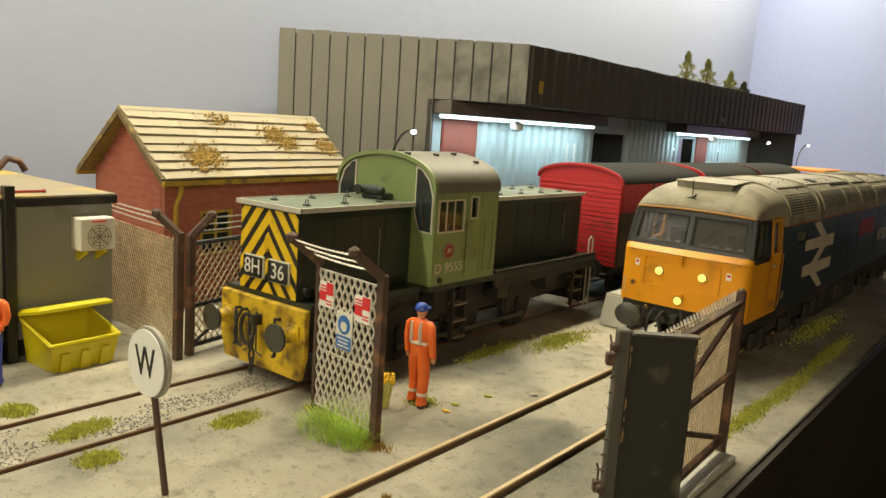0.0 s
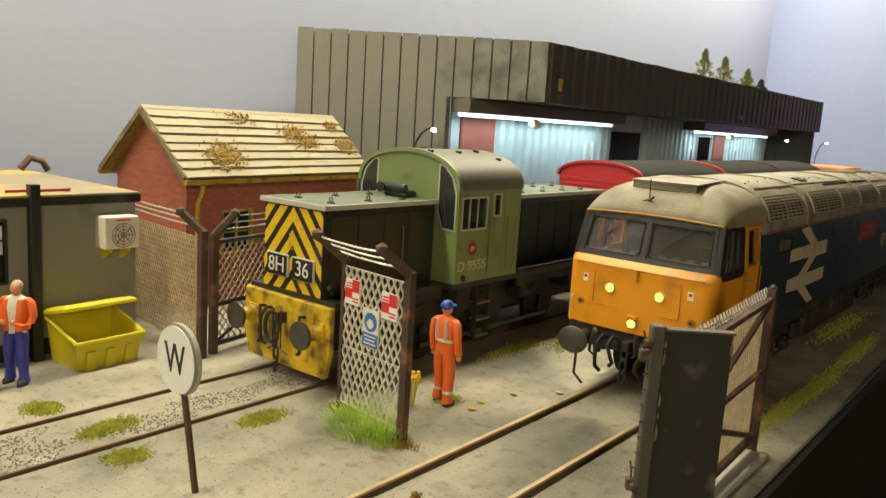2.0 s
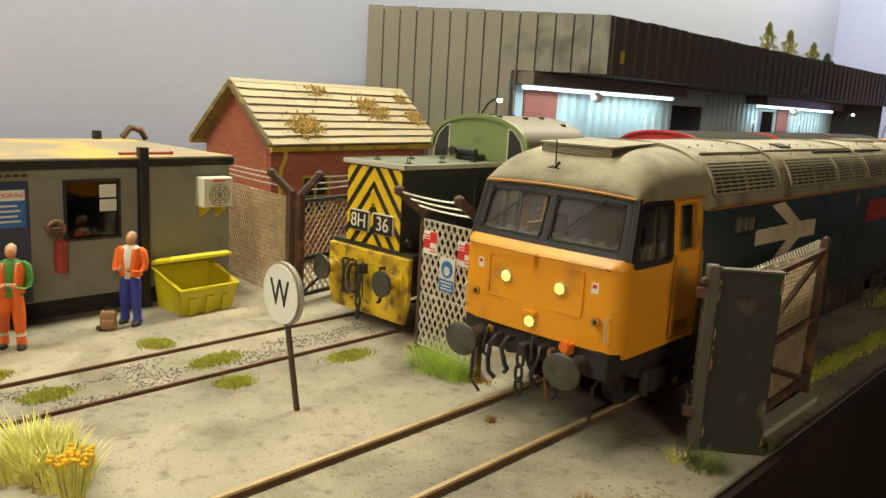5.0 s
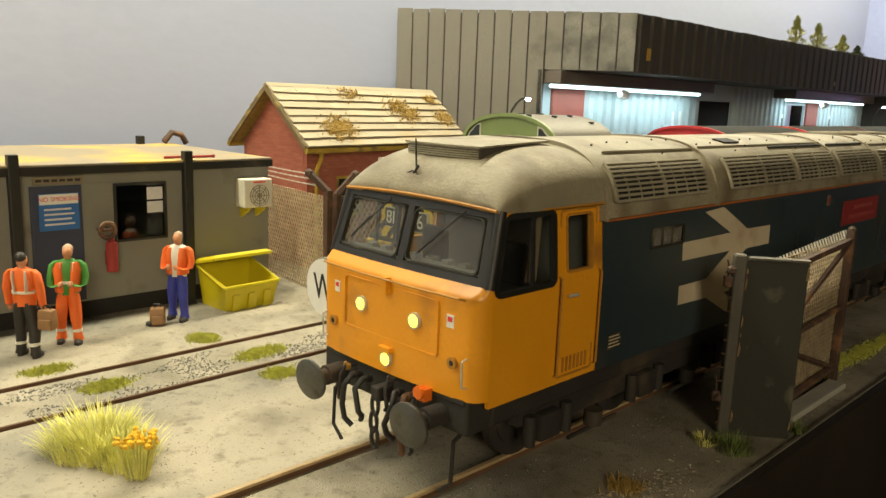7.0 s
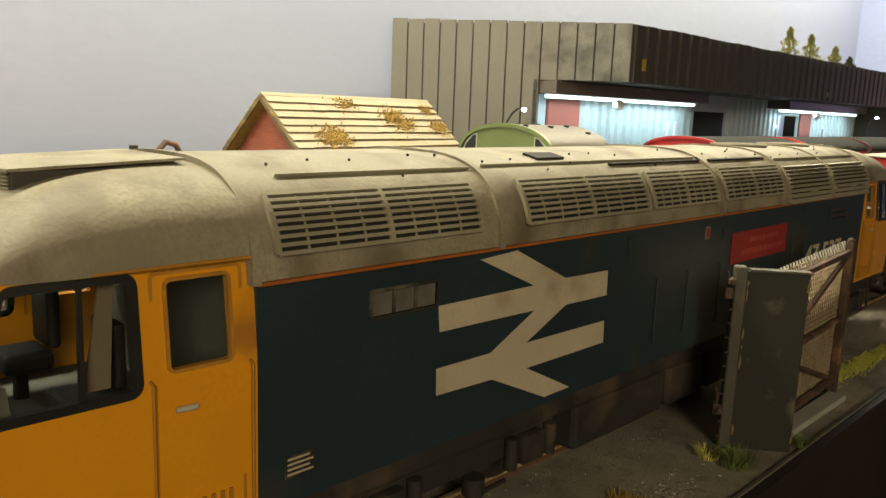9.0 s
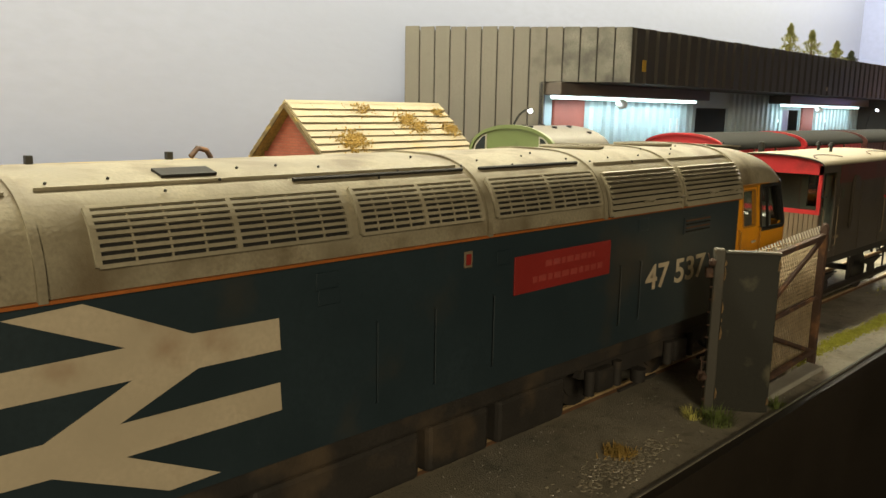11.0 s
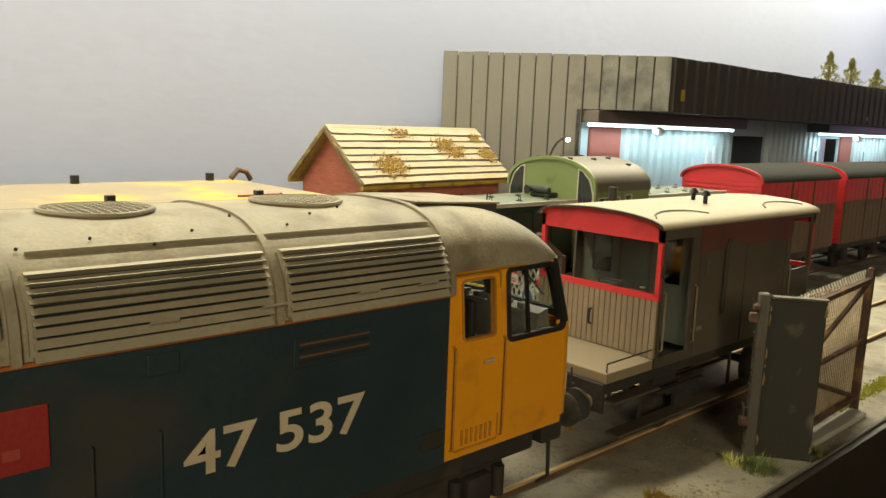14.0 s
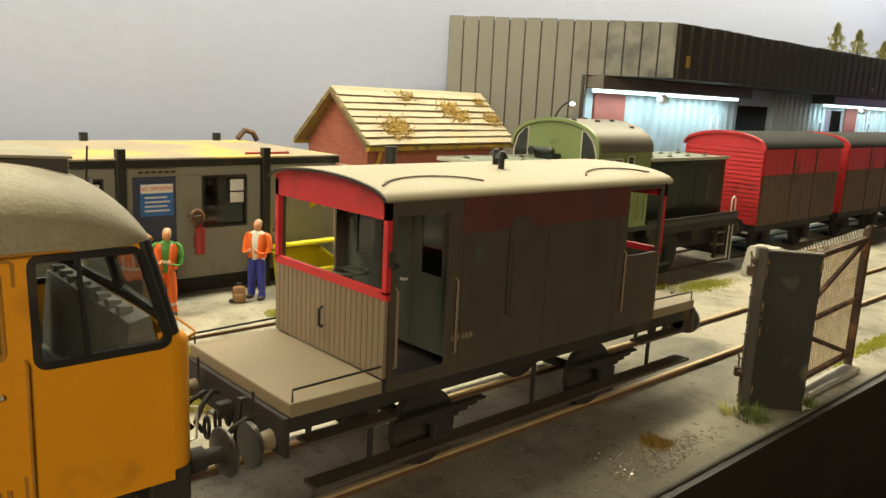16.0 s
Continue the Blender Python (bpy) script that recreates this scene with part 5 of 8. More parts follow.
# ---- brake van coupled behind the big diesel (origin at its leading headstock) ----
def brake_van():
    van = thing("brake_van", "grimy brown brake van with red end and buff roof", "brake van")
    B0, B1, W = 0.0260, 0.1450, 0.0310
    bm = bmesh.new()
    box(bm, -0.0295, 0.0295, 0.0, 0.1710, 0.0268, 0.0310, 0.0004)
    under = part("underframe", bm, M_CHASSIS, van, "dirty dark underframe")
    for y0, y1 in ((0.0, B0), (B1, 0.1710)):
        bm = bmesh.new()
        box(bm, -0.0310, 0.0310, y0, y1, 0.0310, 0.0345, 0.0004)
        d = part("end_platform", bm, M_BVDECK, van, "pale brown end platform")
        bm = bmesh.new()
        ye = y0 if y0 == 0 else y1
        s2 = 1 if y0 == 0 else -1
        bm.free()
        for s in (-1, 1):
            bm = bmesh.new()
            tube(bm, [(s * 0.0300, ye + s2 * 0.001, 0.0345), (s * 0.0300, ye + s2 * 0.001, 0.0374), (s * 0.0300, y1 if y0 == 0 else y0, 0.0378)], 0.0003)
            part("platform_rail", bm, M_BLACK, d)
    # roof
    def arc(w, z0, zt, n=16):
        return [(w * math.cos(math.pi * k / n), z0 + (zt - z0) * max(0.0, math.sin(math.pi * k / n)) ** 0.9) for k in range(n + 1)]
    bm = bmesh.new()
    o, i = arc(0.0322, 0.0795, 0.0885), arc(0.0316, 0.0785, 0.0870)
    loft(bm, [[(x, y, z) for x, z in o] + [(x, y, z) for x, z in i[::-1]] for y in (B0 - 0.0016, B1 + 0.0016)])
    roof = part("roof", bm, M_BVROOF, van, "smooth buff coloured curved roof", 40)
    bm = bmesh.new()
    loft(bm, [[(x, y, z - 0.0004) for x, z in arc(0.0323, 0.0795, 0.0885)] + [(x, y, z) for x, z in i[::-1]] for y in (B0 - 0.0020, B0 - 0.0012)])
    part("roof_edge", bm, M_BLACK, roof)
    for yc in (0.044, 0.122):
        bm = bmesh.new()
        pts = []
        for k in range(11):
            t = k / 10
            x = 0.0265 - 0.0075 * math.sin(math.pi * t) ** 0.7
            z = 0.0795 + 0.009 * (1 - (x / 0.0322) ** 2) ** 0.45
            pts.append((x, yc - 0.017 + 0.034 * t, z + 0.0006))
        tube(bm, pts, 0.0004)
        part("rain_strip", bm, M_VANBROWN, roof)
    for x, y, h in ((0.011, 0.081, 0.0975), (0.000, 0.088, 0.0975)):
        bm = bmesh.new()
        cyl(bm, (x, y, 0.0870), (x, y, h - 0.0022), 0.0010, 10)
        cyl(bm, (x, y, h - 0.0036), (x, y, h - 0.0008), 0.0022, 14, 0.0015)
        ball(bm, (x, y, h - 0.0006), 0.0013, sub=1)
        part("roof_ventilator", bm, M_BLACK, roof, "small black roof ventilator", 40)
    bm = bmesh.new()
    cyl(bm, (-0.0262, 0.064, 0.082), (-0.0262, 0.064, 0.0960), 0.0020, 12)
    part("stove_pipe", bm, M_BLACK, roof, "black stove pipe", 40)
    # ends: red frame with an open top half, planked lower half
    for y, d, mt in ((B0, 1, M_VANRED), (B1, -1, M_VANRED)):
        bm = bmesh.new()
        yy = (y, y + d * 0.0014)
        for s in (-1, 1):
            box(bm, min(s * 0.0310, s * 0.0290), max(s * 0.0310, s * 0.0290), min(yy), max(yy), 0.0560, 0.0790)
        box(bm, -0.0310, 0.0310, min(yy), max(yy), 0.0545, 0.0566)
        prism(bm, [(0.0310, 0.0742), (0.0310, 0.0790)] + arc(0.0312, 0.0790, 0.0872)[1:-1] + [(-0.0310, 0.0790), (-0.0310, 0.0742)], "y", min(yy), max(yy))
        e = part("end_frame", bm, mt, van, "bright red end frame round an open veranda")
        n = 22
        for k in range(n):
            x = -0.0308 + 0.0616 * k / n
            bm = bmesh.new()
            box(bm, x + 0.0001, x + 0.0616 / n - 0.0002, y + 0.0001 if d > 0 else y - 0.0012, y + 0.0012 if d > 0 else y - 0.0001, 0.0345, 0.0546, 0.0002)
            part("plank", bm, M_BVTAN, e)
        bm = bmesh.new()
        box(bm, -0.0305, 0.0305, min(y + d * 0.0013, y + d * 0.0016), max(y + d * 0.0013, y + d * 0.0016), 0.0345, 0.0546)
        part("plank_backing", bm, M_BVBROWN, e)
        bm = bmesh.new()
        tube(bm, [(-0.001, y - d * 0.0002, 0.0415), (-0.001, y - d * 0.0012, 0.0420), (-0.001, y - d * 0.0012, 0.0465), (-0.001, y - d * 0.0002, 0.0470)], 0.0005)
        part("end_latch", bm, M_BLACK, e)
    # sides with open verandas, inner partitions
    for s in (1, -1):
        bm = bmesh.new()
        plate(bm, B0 + 0.0014, B1 - 0.0014, 0.0310, 0.0795, [(B0 + 0.003, B0 + 0.0205, 0.0345, 0.0750), (B1 - 0.0210, B1 - 0.003, 0.0555, 0.0770)],
              lambda y, z, dd, s=s: (s * (W - dd), y, z), 0.0010)
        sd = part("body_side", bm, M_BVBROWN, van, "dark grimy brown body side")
        bm = bmesh.new()
        box(bm, min(s * 0.0309, s * 0.0313), max(s * 0.0309, s * 0.0313), B0 + 0.0245, B1 - 0.0220, 0.0690, 0.0790)
        part("upper_panel", bm, M_VANMAROON, sd, "faded maroon upper side panel")
        if s == 1:
            bm = bmesh.new()
            prism(bm, [(0.0680, 0.0450), (0.0700, 0.0440), (0.0760, 0.0445), (0.0775, 0.0480), (0.0775, 0.0690), (0.0760, 0.0720), (0.0700, 0.0725), (0.0680, 0.0700)], "x", 0.0310, 0.0330)
            bmesh.ops.bevel(bm, geom=bm.edges[:], offset=0.0006, segments=2, affect="EDGES")
            du = part("side_ducket", bm, M_BVBROWN, sd, "projecting side lookout", 40)
            bm = bmesh.new()
            box(bm, 0.0309, 0.0313, 0.0555, 0.0580, 0.0610, 0.0655)
            part("notice_plate", bm, M_BVGREEN, sd)
            for k in range(5):
                bm = bmesh.new()
                box(bm, 0.0310, 0.0312, 0.0485 + k * 0.0016, 0.0496 + k * 0.0016, 0.0405, 0.0420)
                part("text_bar", bm, M_BVTAN, sd)
        for k in range(3):
            y = B0 + 0.0255 + k * 0.0340
            bm = bmesh.new()
            box(bm, min(s * 0.0310, s * 0.0314), max(s * 0.0310, s * 0.0314), y - 0.0004, y + 0.0004, 0.0315, 0.0688)
            part("body_strap", bm, M_BVBROWN, sd)
        for y in (B0 + 0.0030, B0 + 0.0230, B1 - 0.0220):
            bm = bmesh.new()
            tube(bm, [(s * 0.0310, y, 0.0370), (s * 0.0322, y, 0.0375), (s * 0.0322, y, 0.0570), (s * 0.0310, y, 0.0575)], 0.0004)
            part("handrail", bm, M_BVTAN, sd)
        # footboards
        for z, y0, y1, xx in ((0.0120, 0.006, 0.168, 0.0335), (0.0235, 0.004, 0.030, 0.0325), (0.0235, 0.137, 0.163, 0.0325)):
            bm = bmesh.new()
            box(bm, min(s * 0.0265, s * xx), max(s * 0.0265, s * xx), y0, y1, z, z + 0.0010, 0.0002)
            fb = part("footboard", bm, M_BVBROWN, under)
            for q in (0.12, 0.5, 0.88):
                bm = bmesh.new()
                yy = y0 + (y1 - y0) * q
                box(bm, min(s * 0.0262, s * 0.0272), max(s * 0.0262, s * 0.0272), yy - 0.0006, yy + 0.0006, z, 0.0275)
                part("footboard_hanger", bm, M_CHASSIS, fb)
    for y, w in ((B0 + 0.0240, 1), (B1 - 0.0230, -1)):
        bm = bmesh.new()
        plate(bm, -0.0300, 0.0300, 0.0345, 0.0860 - 0.004, [(-0.0230, -0.0125, 0.0560, 0.0745), (0.0125, 0.0230, 0.0560, 0.0745)], lambda x, z, d, y=y, w=w: (x, y + w * d, z), 0.0010)
        p = part("partition", bm, M_BVGREEN, van, "grey-green inner partition with windows")
        for x0 in (-0.0230, 0.0125):
            bm = bmesh.new()
            pane(bm, x0, x0 + 0.0105, 0.0560, 0.0745, lambda x, z, d, y=y: (x, y + 0.0004, z), 0)
            part("window_pane", bm, M_DARKGLASS, p)
        bm = bmesh.new()
        ring(bm, -0.0085, 0.0085, 0.0355, 0.0790, 0.0004, 0.0007, lambda x, z, d, y=y, w=w: (x, y - w * 0.0004 + w * d, z), 0, 0.0004)
        part("door_frame", bm, M_BVBROWN, p)
        bm = bmesh.new()
        tube(bm, [(0.0065, y - w * 0.0002, 0.0530), (0.0065, y - w * 0.0016, 0.0530), (0.0050, y - w * 0.0016, 0.0530)], 0.0004)
        part("door_handle", bm, M_CHROME, p)
    bm = bmesh.new()
    tube(bm, [(0.0005, B0 + 0.008, 0.0345), (0.0005, B0 + 0.008, 0.0560)], 0.0005)
    tube(bm, [(0.0005 + 0.005 * math.cos(a), B0 + 0.008 + 0.005 * math.sin(a), 0.0560) for a in [k * math.tau / 18 for k in range(19)]], 0.0004)
    tube(bm, [(-0.0045, B0 + 0.008, 0.0560), (0.0055, B0 + 0.008, 0.0560)], 0.0003)
    part("brake_wheel", bm, M_BVGREEN, van, "upright handbrake wheel")
    for x in (-0.0318, 0.0318):
        bm = bmesh.new()
        box(bm, x - 0.0018, x + 0.0018, B0 + 0.0004, B0 + 0.0020, 0.0630, 0.0640)
        cyl(bm, (x, B0 + 0.0006, 0.0636), (x, B0 + 0.0006, 0.0668), 0.0005, 6)
        part("lamp_bracket", bm, M_BLACK, van)
    # the body is narrower and its roof flatter than the underframe gear
    for ob in van.children_recursive:
        for v in ob.data.vertices:
            v.co.x *= 0.839
            if v.co.z > 0.0785:
                v.co.z = 0.0785 + (v.co.z - 0.0785) * 0.52
    # running gear
    for y in (0.0485, 0.1225):
        bm = bmesh.new()
        for s in (-1, 1):
            cyl(bm, (s * 0.0145, y, 0.0133), (s * 0.0172, y, 0.0133), 0.0110, 26)
        cyl(bm, (-0.0145, y, 0.0133), (0.0145, y, 0.0133), 0.0018, 8)
        part("wheelset", bm, M_CHASSIS, under, "", 40)
        for s in (-1, 1):
            bm = bmesh.new()
            box(bm, min(s * 0.0225, s * 0.0250), max(s * 0.0225, s * 0.0250), y - 0.0035, y + 0.0035, 0.0090, 0.0180, 0.0006)
            for k in range(4):
                h = 0.016 - 0.0035 * k
                box(bm, min(s * 0.0225, s * 0.0245), max(s * 0.0225, s * 0.0245), y - h, y + h, 0.0180 + 0.0008 * (3 - k), 0.0187 + 0.0008 * (3 - k))
            part("axlebox", bm, M_CHASSIS, under)
    for y, sg in ((0.0, -1), (0.1710, 1)):
        bm = bmesh.new()
        box(bm, -0.0260, 0.0260, min(y, y + sg * 0.0014), max(y, y + sg * 0.0014), 0.0215, 0.0312, 0.0003)
        hs = part("headstock", bm, M_CHASSIS, under)
        for s in (-1, 1):
            bm = bmesh.new()
            tube(bm, [(s * 0.0199, y, 0.0243), (s * 0.0199, y + sg * 0.0062, 0.0243)], 0.0026, 12, True, 0.0019)
            bf = part("buffer", bm, M_BVTAN, hs, "", 40)
            bm = bmesh.new()
            tube(bm, [(s * 0.0199, y + sg * 0.0060, 0.0243), (s * 0.0199, y + sg * 0.0072, 0.0243)], 0.0053, 24)
            part("buffer_head", bm, M_BUFFER, bf, "", 40)
        bm = bmesh.new()
        for k in range(3):
            tube(bm, [(0.0013 * math.cos(a), y + sg * (0.002 + 0.0028 * k), 0.0235 - 0.001 * k + 0.0028 * math.sin(a)) for a in [i * math.tau / 10 for i in range(11)]], 0.0005, 5)
        part("coupling", bm, M_CHASSIS, hs)
        bm = bmesh.new()
        tube(bm, [(0.0080, y, 0.0300), (0.0080, y + sg * 0.003, 0.0305), (0.0085, y + sg * 0.0042, 0.024), (0.0080, y + sg * 0.0035, 0.0165)], 0.0009, 8)
        part("brake_hose", bm, M_HOSE, hs, "", 50)
        for x, z, sw in ((-0.0065, 0.0265, 1), (0.0115, 0.0255, -1), (-0.0110, 0.0250, -1)):
            bm = bmesh.new()
            tube(bm, [(x, y, z), (x, y + sg * 0.0030, z + 0.0012), (x + sw * 0.0012, y + sg * 0.0062, z - 0.0010), (x + sw * 0.0022, y + sg * 0.0085, z - 0.0050), (x + sw * 0.0008, y + sg * 0.0060, z - 0.0085)], 0.0007, 7)
            part("brake_hose", bm, M_HOSE, hs, "", 50)
        bm = bmesh.new()
        box(bm, -0.0014, 0.0014, min(y, y + sg * 0.0050), max(y, y + sg * 0.0050), 0.0240, 0.0272, 0.0005)
        part("drawhook", bm, M_CHASSIS, hs)
        for s in (-1, 1):
            bm = bmesh.new()
            tube(bm, [(s * 0.0145, y + sg * 0.0005, 0.0285), (s * 0.0145, y + sg * 0.0030, 0.0290), (s * 0.0145, y + sg * 0.0030, 0.0345)], 0.00035, 6)
            part("lamp_iron", bm, M_CHASSIS, hs)
    return van


M_VANMAROON = mat("faded_maroon", (0.10, 0.032, 0.027), 0.6, 0, 0.2, 50, 900, 0.1, (0.06, 0.04, 0.03), 0.05, 40)
BRAKE_VAN = brake_van()


# ---- red goods vans behind the shunting locomotive ----
def goods_van(y, label, upper):
    van = thing("goods_van", label, "goods van", -0.1105, y, 0, group="goods vans")
    Lb, W = 0.1270, 0.0300

    def arc(w, z0, zt, n=14):
        return [(w * math.cos(math.pi * k / n), z0 + (zt - z0) * max(0.0, math.sin(math.pi * k / n)) ** 0.9) for k in range(n + 1)]
    bm = bmesh.new()
    box(bm, -W, W, 0, Lb, 0.0250, 0.0785)
    body = part("body", bm, M_VANBROWN, van, "grimy brown planked lower body")
    bm = bmesh.new()
    box(bm, -W - 0.0003, W + 0.0003, -0.0004, Lb + 0.0004, 0.0600, 0.0788)
    part("upper_body", bm, upper, van, "bright red upper body")
    for y0, sg in ((0.0, -1), (Lb, 1)):
        n = 17
        e = bmesh.new()
        prism(e, [(W, 0.0780)] + arc(W, 0.0785, 0.0875) + [(-W, 0.0780)], "y", min(y0, y0 + sg * 0.001), max(y0, y0 + sg * 0.001))
        e = part("end_top", e, upper, van)
        for k in range(n):
            z = 0.0255 + 0.0525 * k / n
            bm = bmesh.new()
            box(bm, -W, W, min(y0 + sg * 0.0005, y0 + sg * 0.0016), max(y0 + sg * 0.0005, y0 + sg * 0.0016), z, z + 0.0525 / n - 0.0006, 0.0002)
            part("end_corrugation", bm, upper, e)
    for s in (-1, 1):
        n = 14
        for k in range(n):
            y0 = 0.001 + (Lb - 0.002) * k / n
            bm = bmesh.new()
            box(bm, min(s * W, s * (W + 0.0007)), max(s * W, s * (W + 0.0007)), y0, y0 + (Lb - 0.002) / n - 0.0004, 0.0255, 0.0598, 0.0001)
            part("plank", bm, M_VANBROWN, body)
            bm = bmesh.new()
            box(bm, min(s * W, s * (W + 0.0007)), max(s * W, s * (W + 0.0007)), y0, y0 + (Lb - 0.002) / n - 0.0004, 0.0602, 0.0784, 0.0001)
            part("plank", bm, upper, body)
        for yy in (0.045, 0.082):
            bm = bmesh.new()
            box(bm, min(s * W, s * (W + 0.0014)), max(s * W, s * (W + 0.0014)), yy - 0.001, yy + 0.001, 0.0255, 0.0784)
            part("door_post", bm, M_VANBROWN, body)
    bm = bmesh.new()
    o, i = arc(0.0315, 0.0785, 0.0890), arc(0.0305, 0.0778, 0.0875)
    loft(bm, [[(x, y0, z) for x, z in o] + [(x, y0, z) for x, z in i[::-1]] for y0 in (-0.0022, Lb + 0.0022)])
    part("roof", bm, M_VANROOF, van, "dark grey curved roof", 40)
    bm = bmesh.new()
    loft(bm, [[(x, y0, z + 0.0002) for x, z in arc(0.0316, 0.0780, 0.0890)] + [(x, y0, z) for x, z in i[::-1]] for y0 in (-0.0030, -0.0012)])
    part("roof_edge", bm, upper, van)
    bm = bmesh.new()
    box(bm, -0.0285, 0.0285, 0.0, Lb, 0.0200, 0.0252)
    u = part("underframe", bm, M_CHASSIS, van)
    for yy in (0.030, 0.097):
        bm = bmesh.new()
        for s in (-1, 1):
            cyl(bm, (s * 0.0145, yy, 0.0122), (s * 0.0172, yy, 0.0122), 0.0108, 24)
            box(bm, min(s * 0.0222, s * 0.0246), max(s * 0.0222, s * 0.0246), yy - 0.0040, yy + 0.0040, 0.0085, 0.0200)
        cyl(bm, (-0.0222, yy, 0.0122), (0.0222, yy, 0.0122), 0.0016, 8)
        part("wheelset", bm, M_CHASSIS, u, "", 40)
    for yy, sg in ((0.0, -1), (Lb, 1)):
        for s in (-1, 1):
            bm = bmesh.new()
            tube(bm, [(s * 0.0199, yy, 0.0243), (s * 0.0199, yy + sg * 0.0075, 0.0243)], 0.0022, 10)
            tube(bm, [(s * 0.0199, yy + sg * 0.0075, 0.0243), (s * 0.0199, yy + sg * 0.0085, 0.0243)], 0.0052, 20)
            part("buffer", bm, M_CHASSIS, u, "", 40)
    return van


goods_van(0.1960, "red goods van with grimy brown planking behind the shunter", M_VANRED)
goods_van(0.3400, "red and brown goods van with dark roof, second in the row", M_VANRED)
goods_van(0.4840, "dull maroon goods van with dark roof, third in the row", M_VANMAROON)
for y, mt, lab in ((0.640, M_BLUEFAR, "small blue wagon far along the yard track"), (0.740, M_ORANGEFAR, "small orange wagon far along the yard track")):
    w = thing("open_wagon", lab, "wagon", -0.1105, y, 0, group="far wagons")
    bm = bmesh.new()
    box(bm, -0.026, 0.026, 0, 0.085, 0.025, 0.080 if mt is M_BLUEFAR else 0.083, 0.002)
    part("body", bm, mt, w)
    for s in (-1, 1):
        for yy in (0.02, 0.065):
            bm = bmesh.new()
            cyl(bm, (s * 0.0145, yy, 0.0122), (s * 0.0172, yy, 0.0122), 0.0108, 18)
            box(bm, s * 0.016 - 0.002, s * 0.016 + 0.002, yy - 0.003, yy + 0.003, 0.018, 0.026)
            part("wheel", bm, M_CHASSIS, w, "", 40)


# ---- long clad shed at the back ----
def shed():
    A, C = Vector((-0.327, 0.123, 0)), Vector((-0.165, 0.208, 0))
    TOP, SOF, FAR = 0.1655, 0.1250, 0.930
    along = (C - A).normalized()
    width = (C - A).length
    s = thing("shed", "long grey clad goods shed with lit loading bays", "shed")
    # end wall, cut away over the bay
    CUT = 0.62
    to_end = lambda u, v, d: tuple(A + along * u + Vector((-along.y, along.x, 0)) * d + Vector((0, 0, v)))
    bm = bmesh.new()
    plate(bm, 0, width, 0, TOP, [(CUT * width, width + 0.001, -0.001, SOF)], to_end, 0.004)
    end = part("end_wall", bm, M_SHEDJOINT, s, "grey panelled end wall")
    n = 14
    for k in range(n):
        u0, u1 = width * k / n + 0.0005, width * (k + 1) / n - 0.0005
        z0 = SOF if u0 > CUT * width - 0.002 else 0.001
        bm = bmesh.new()
        rnd = random.Random(k)
        top = TOP + 0.003 * (1 - k / n) + rnd.uniform(-0.0003, 0.0003)
        pts = [(u0, z0), (u1, z0), (u1, top), (u0, top)]
        loft(bm, [[to_end(u, v, 0.0001) for u, v in pts], [to_end(u * 0.985 + 0.015 * (u0 + u1) / 2, v, -0.0012) for u, v in pts]])
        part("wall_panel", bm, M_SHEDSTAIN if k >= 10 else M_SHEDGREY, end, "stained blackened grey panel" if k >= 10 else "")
    # long fascia with ribs
    bm = bmesh.new()
    box(bm, -0.171, -0.1655, 0.2085, FAR, SOF, TOP)
    fas = part("fascia", bm, M_SHEDJOINT, s, "dark ribbed fascia over the bays")
    n = 44
    for k in range(n):
        y0 = 0.2085 + (FAR - 0.2085) * k / n
        y1 = y0 + (FAR - 0.2085) / n
        rnd = random.Random(100 + k)
        bm = bmesh.new()
        zt = TOP + rnd.uniform(-0.0005, 0.0003)
        loft(bm, [[(-0.1656, y0 + 0.0006, z), (-0.1656, y1 - 0.0006, z), (-0.1638, y1 - 0.0030, z), (-0.1638, y0 + 0.0030, z)] for z in (SOF - 0.0006, zt)])
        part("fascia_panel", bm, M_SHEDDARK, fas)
    bm = bmesh.new()
    box(bm, -0.1645, -0.1632, 0.2210, 0.2260, 0.1335, 0.1420)
    part("small_notice", bm, M_GUTTER, fas)
    bm = bmesh.new()
    box(bm, -0.1645, -0.1632, 0.5980, 0.6020, 0.1290, 0.1335)
    part("small_notice", bm, M_BVDECK, fas)
    # roof and soffit, far end
    bm = bmesh.new()
    loft(bm, [[(-0.327, 0.129, z), (-0.325, 0.129, z), (-0.171, 0.2115, z), (-0.171, FAR, z), (-0.327, FAR, z)] for z in (TOP - 0.010, TOP - 0.004)])
    part("roof_deck", bm, M_SHEDDARK, s)
    bm = bmesh.new()
    loft(bm, [[(-0.240, 0.172, z), (-0.171, 0.2100, z), (-0.171, FAR - 0.001, z), (-0.240, FAR - 0.001, z)] for z in (SOF, SOF + 0.002)])
    part("soffit", bm, M_SHEDDARK, s)
    bm = bmesh.new()
    box(bm, -0.335, -0.171, FAR - 0.003, FAR, 0.0, TOP - 0.0101)
    part("far_wall", bm, M_SHEDDARK, s)
    # recessed bay walls
    bm = bmesh.new()
    plate(bm, 0.176, FAR - 0.003, 0.0, SOF, [(0.444, 0.520, -0.001, 0.108), (0.660, 0.720, -0.001, 0.108)], lambda y, z, d: (-0.2365 - d, y, z), 0.003)
    rec = part("bay_wall", bm, M_SHEDBLUE, s, "pale blue ribbed bay wall under strip lights")
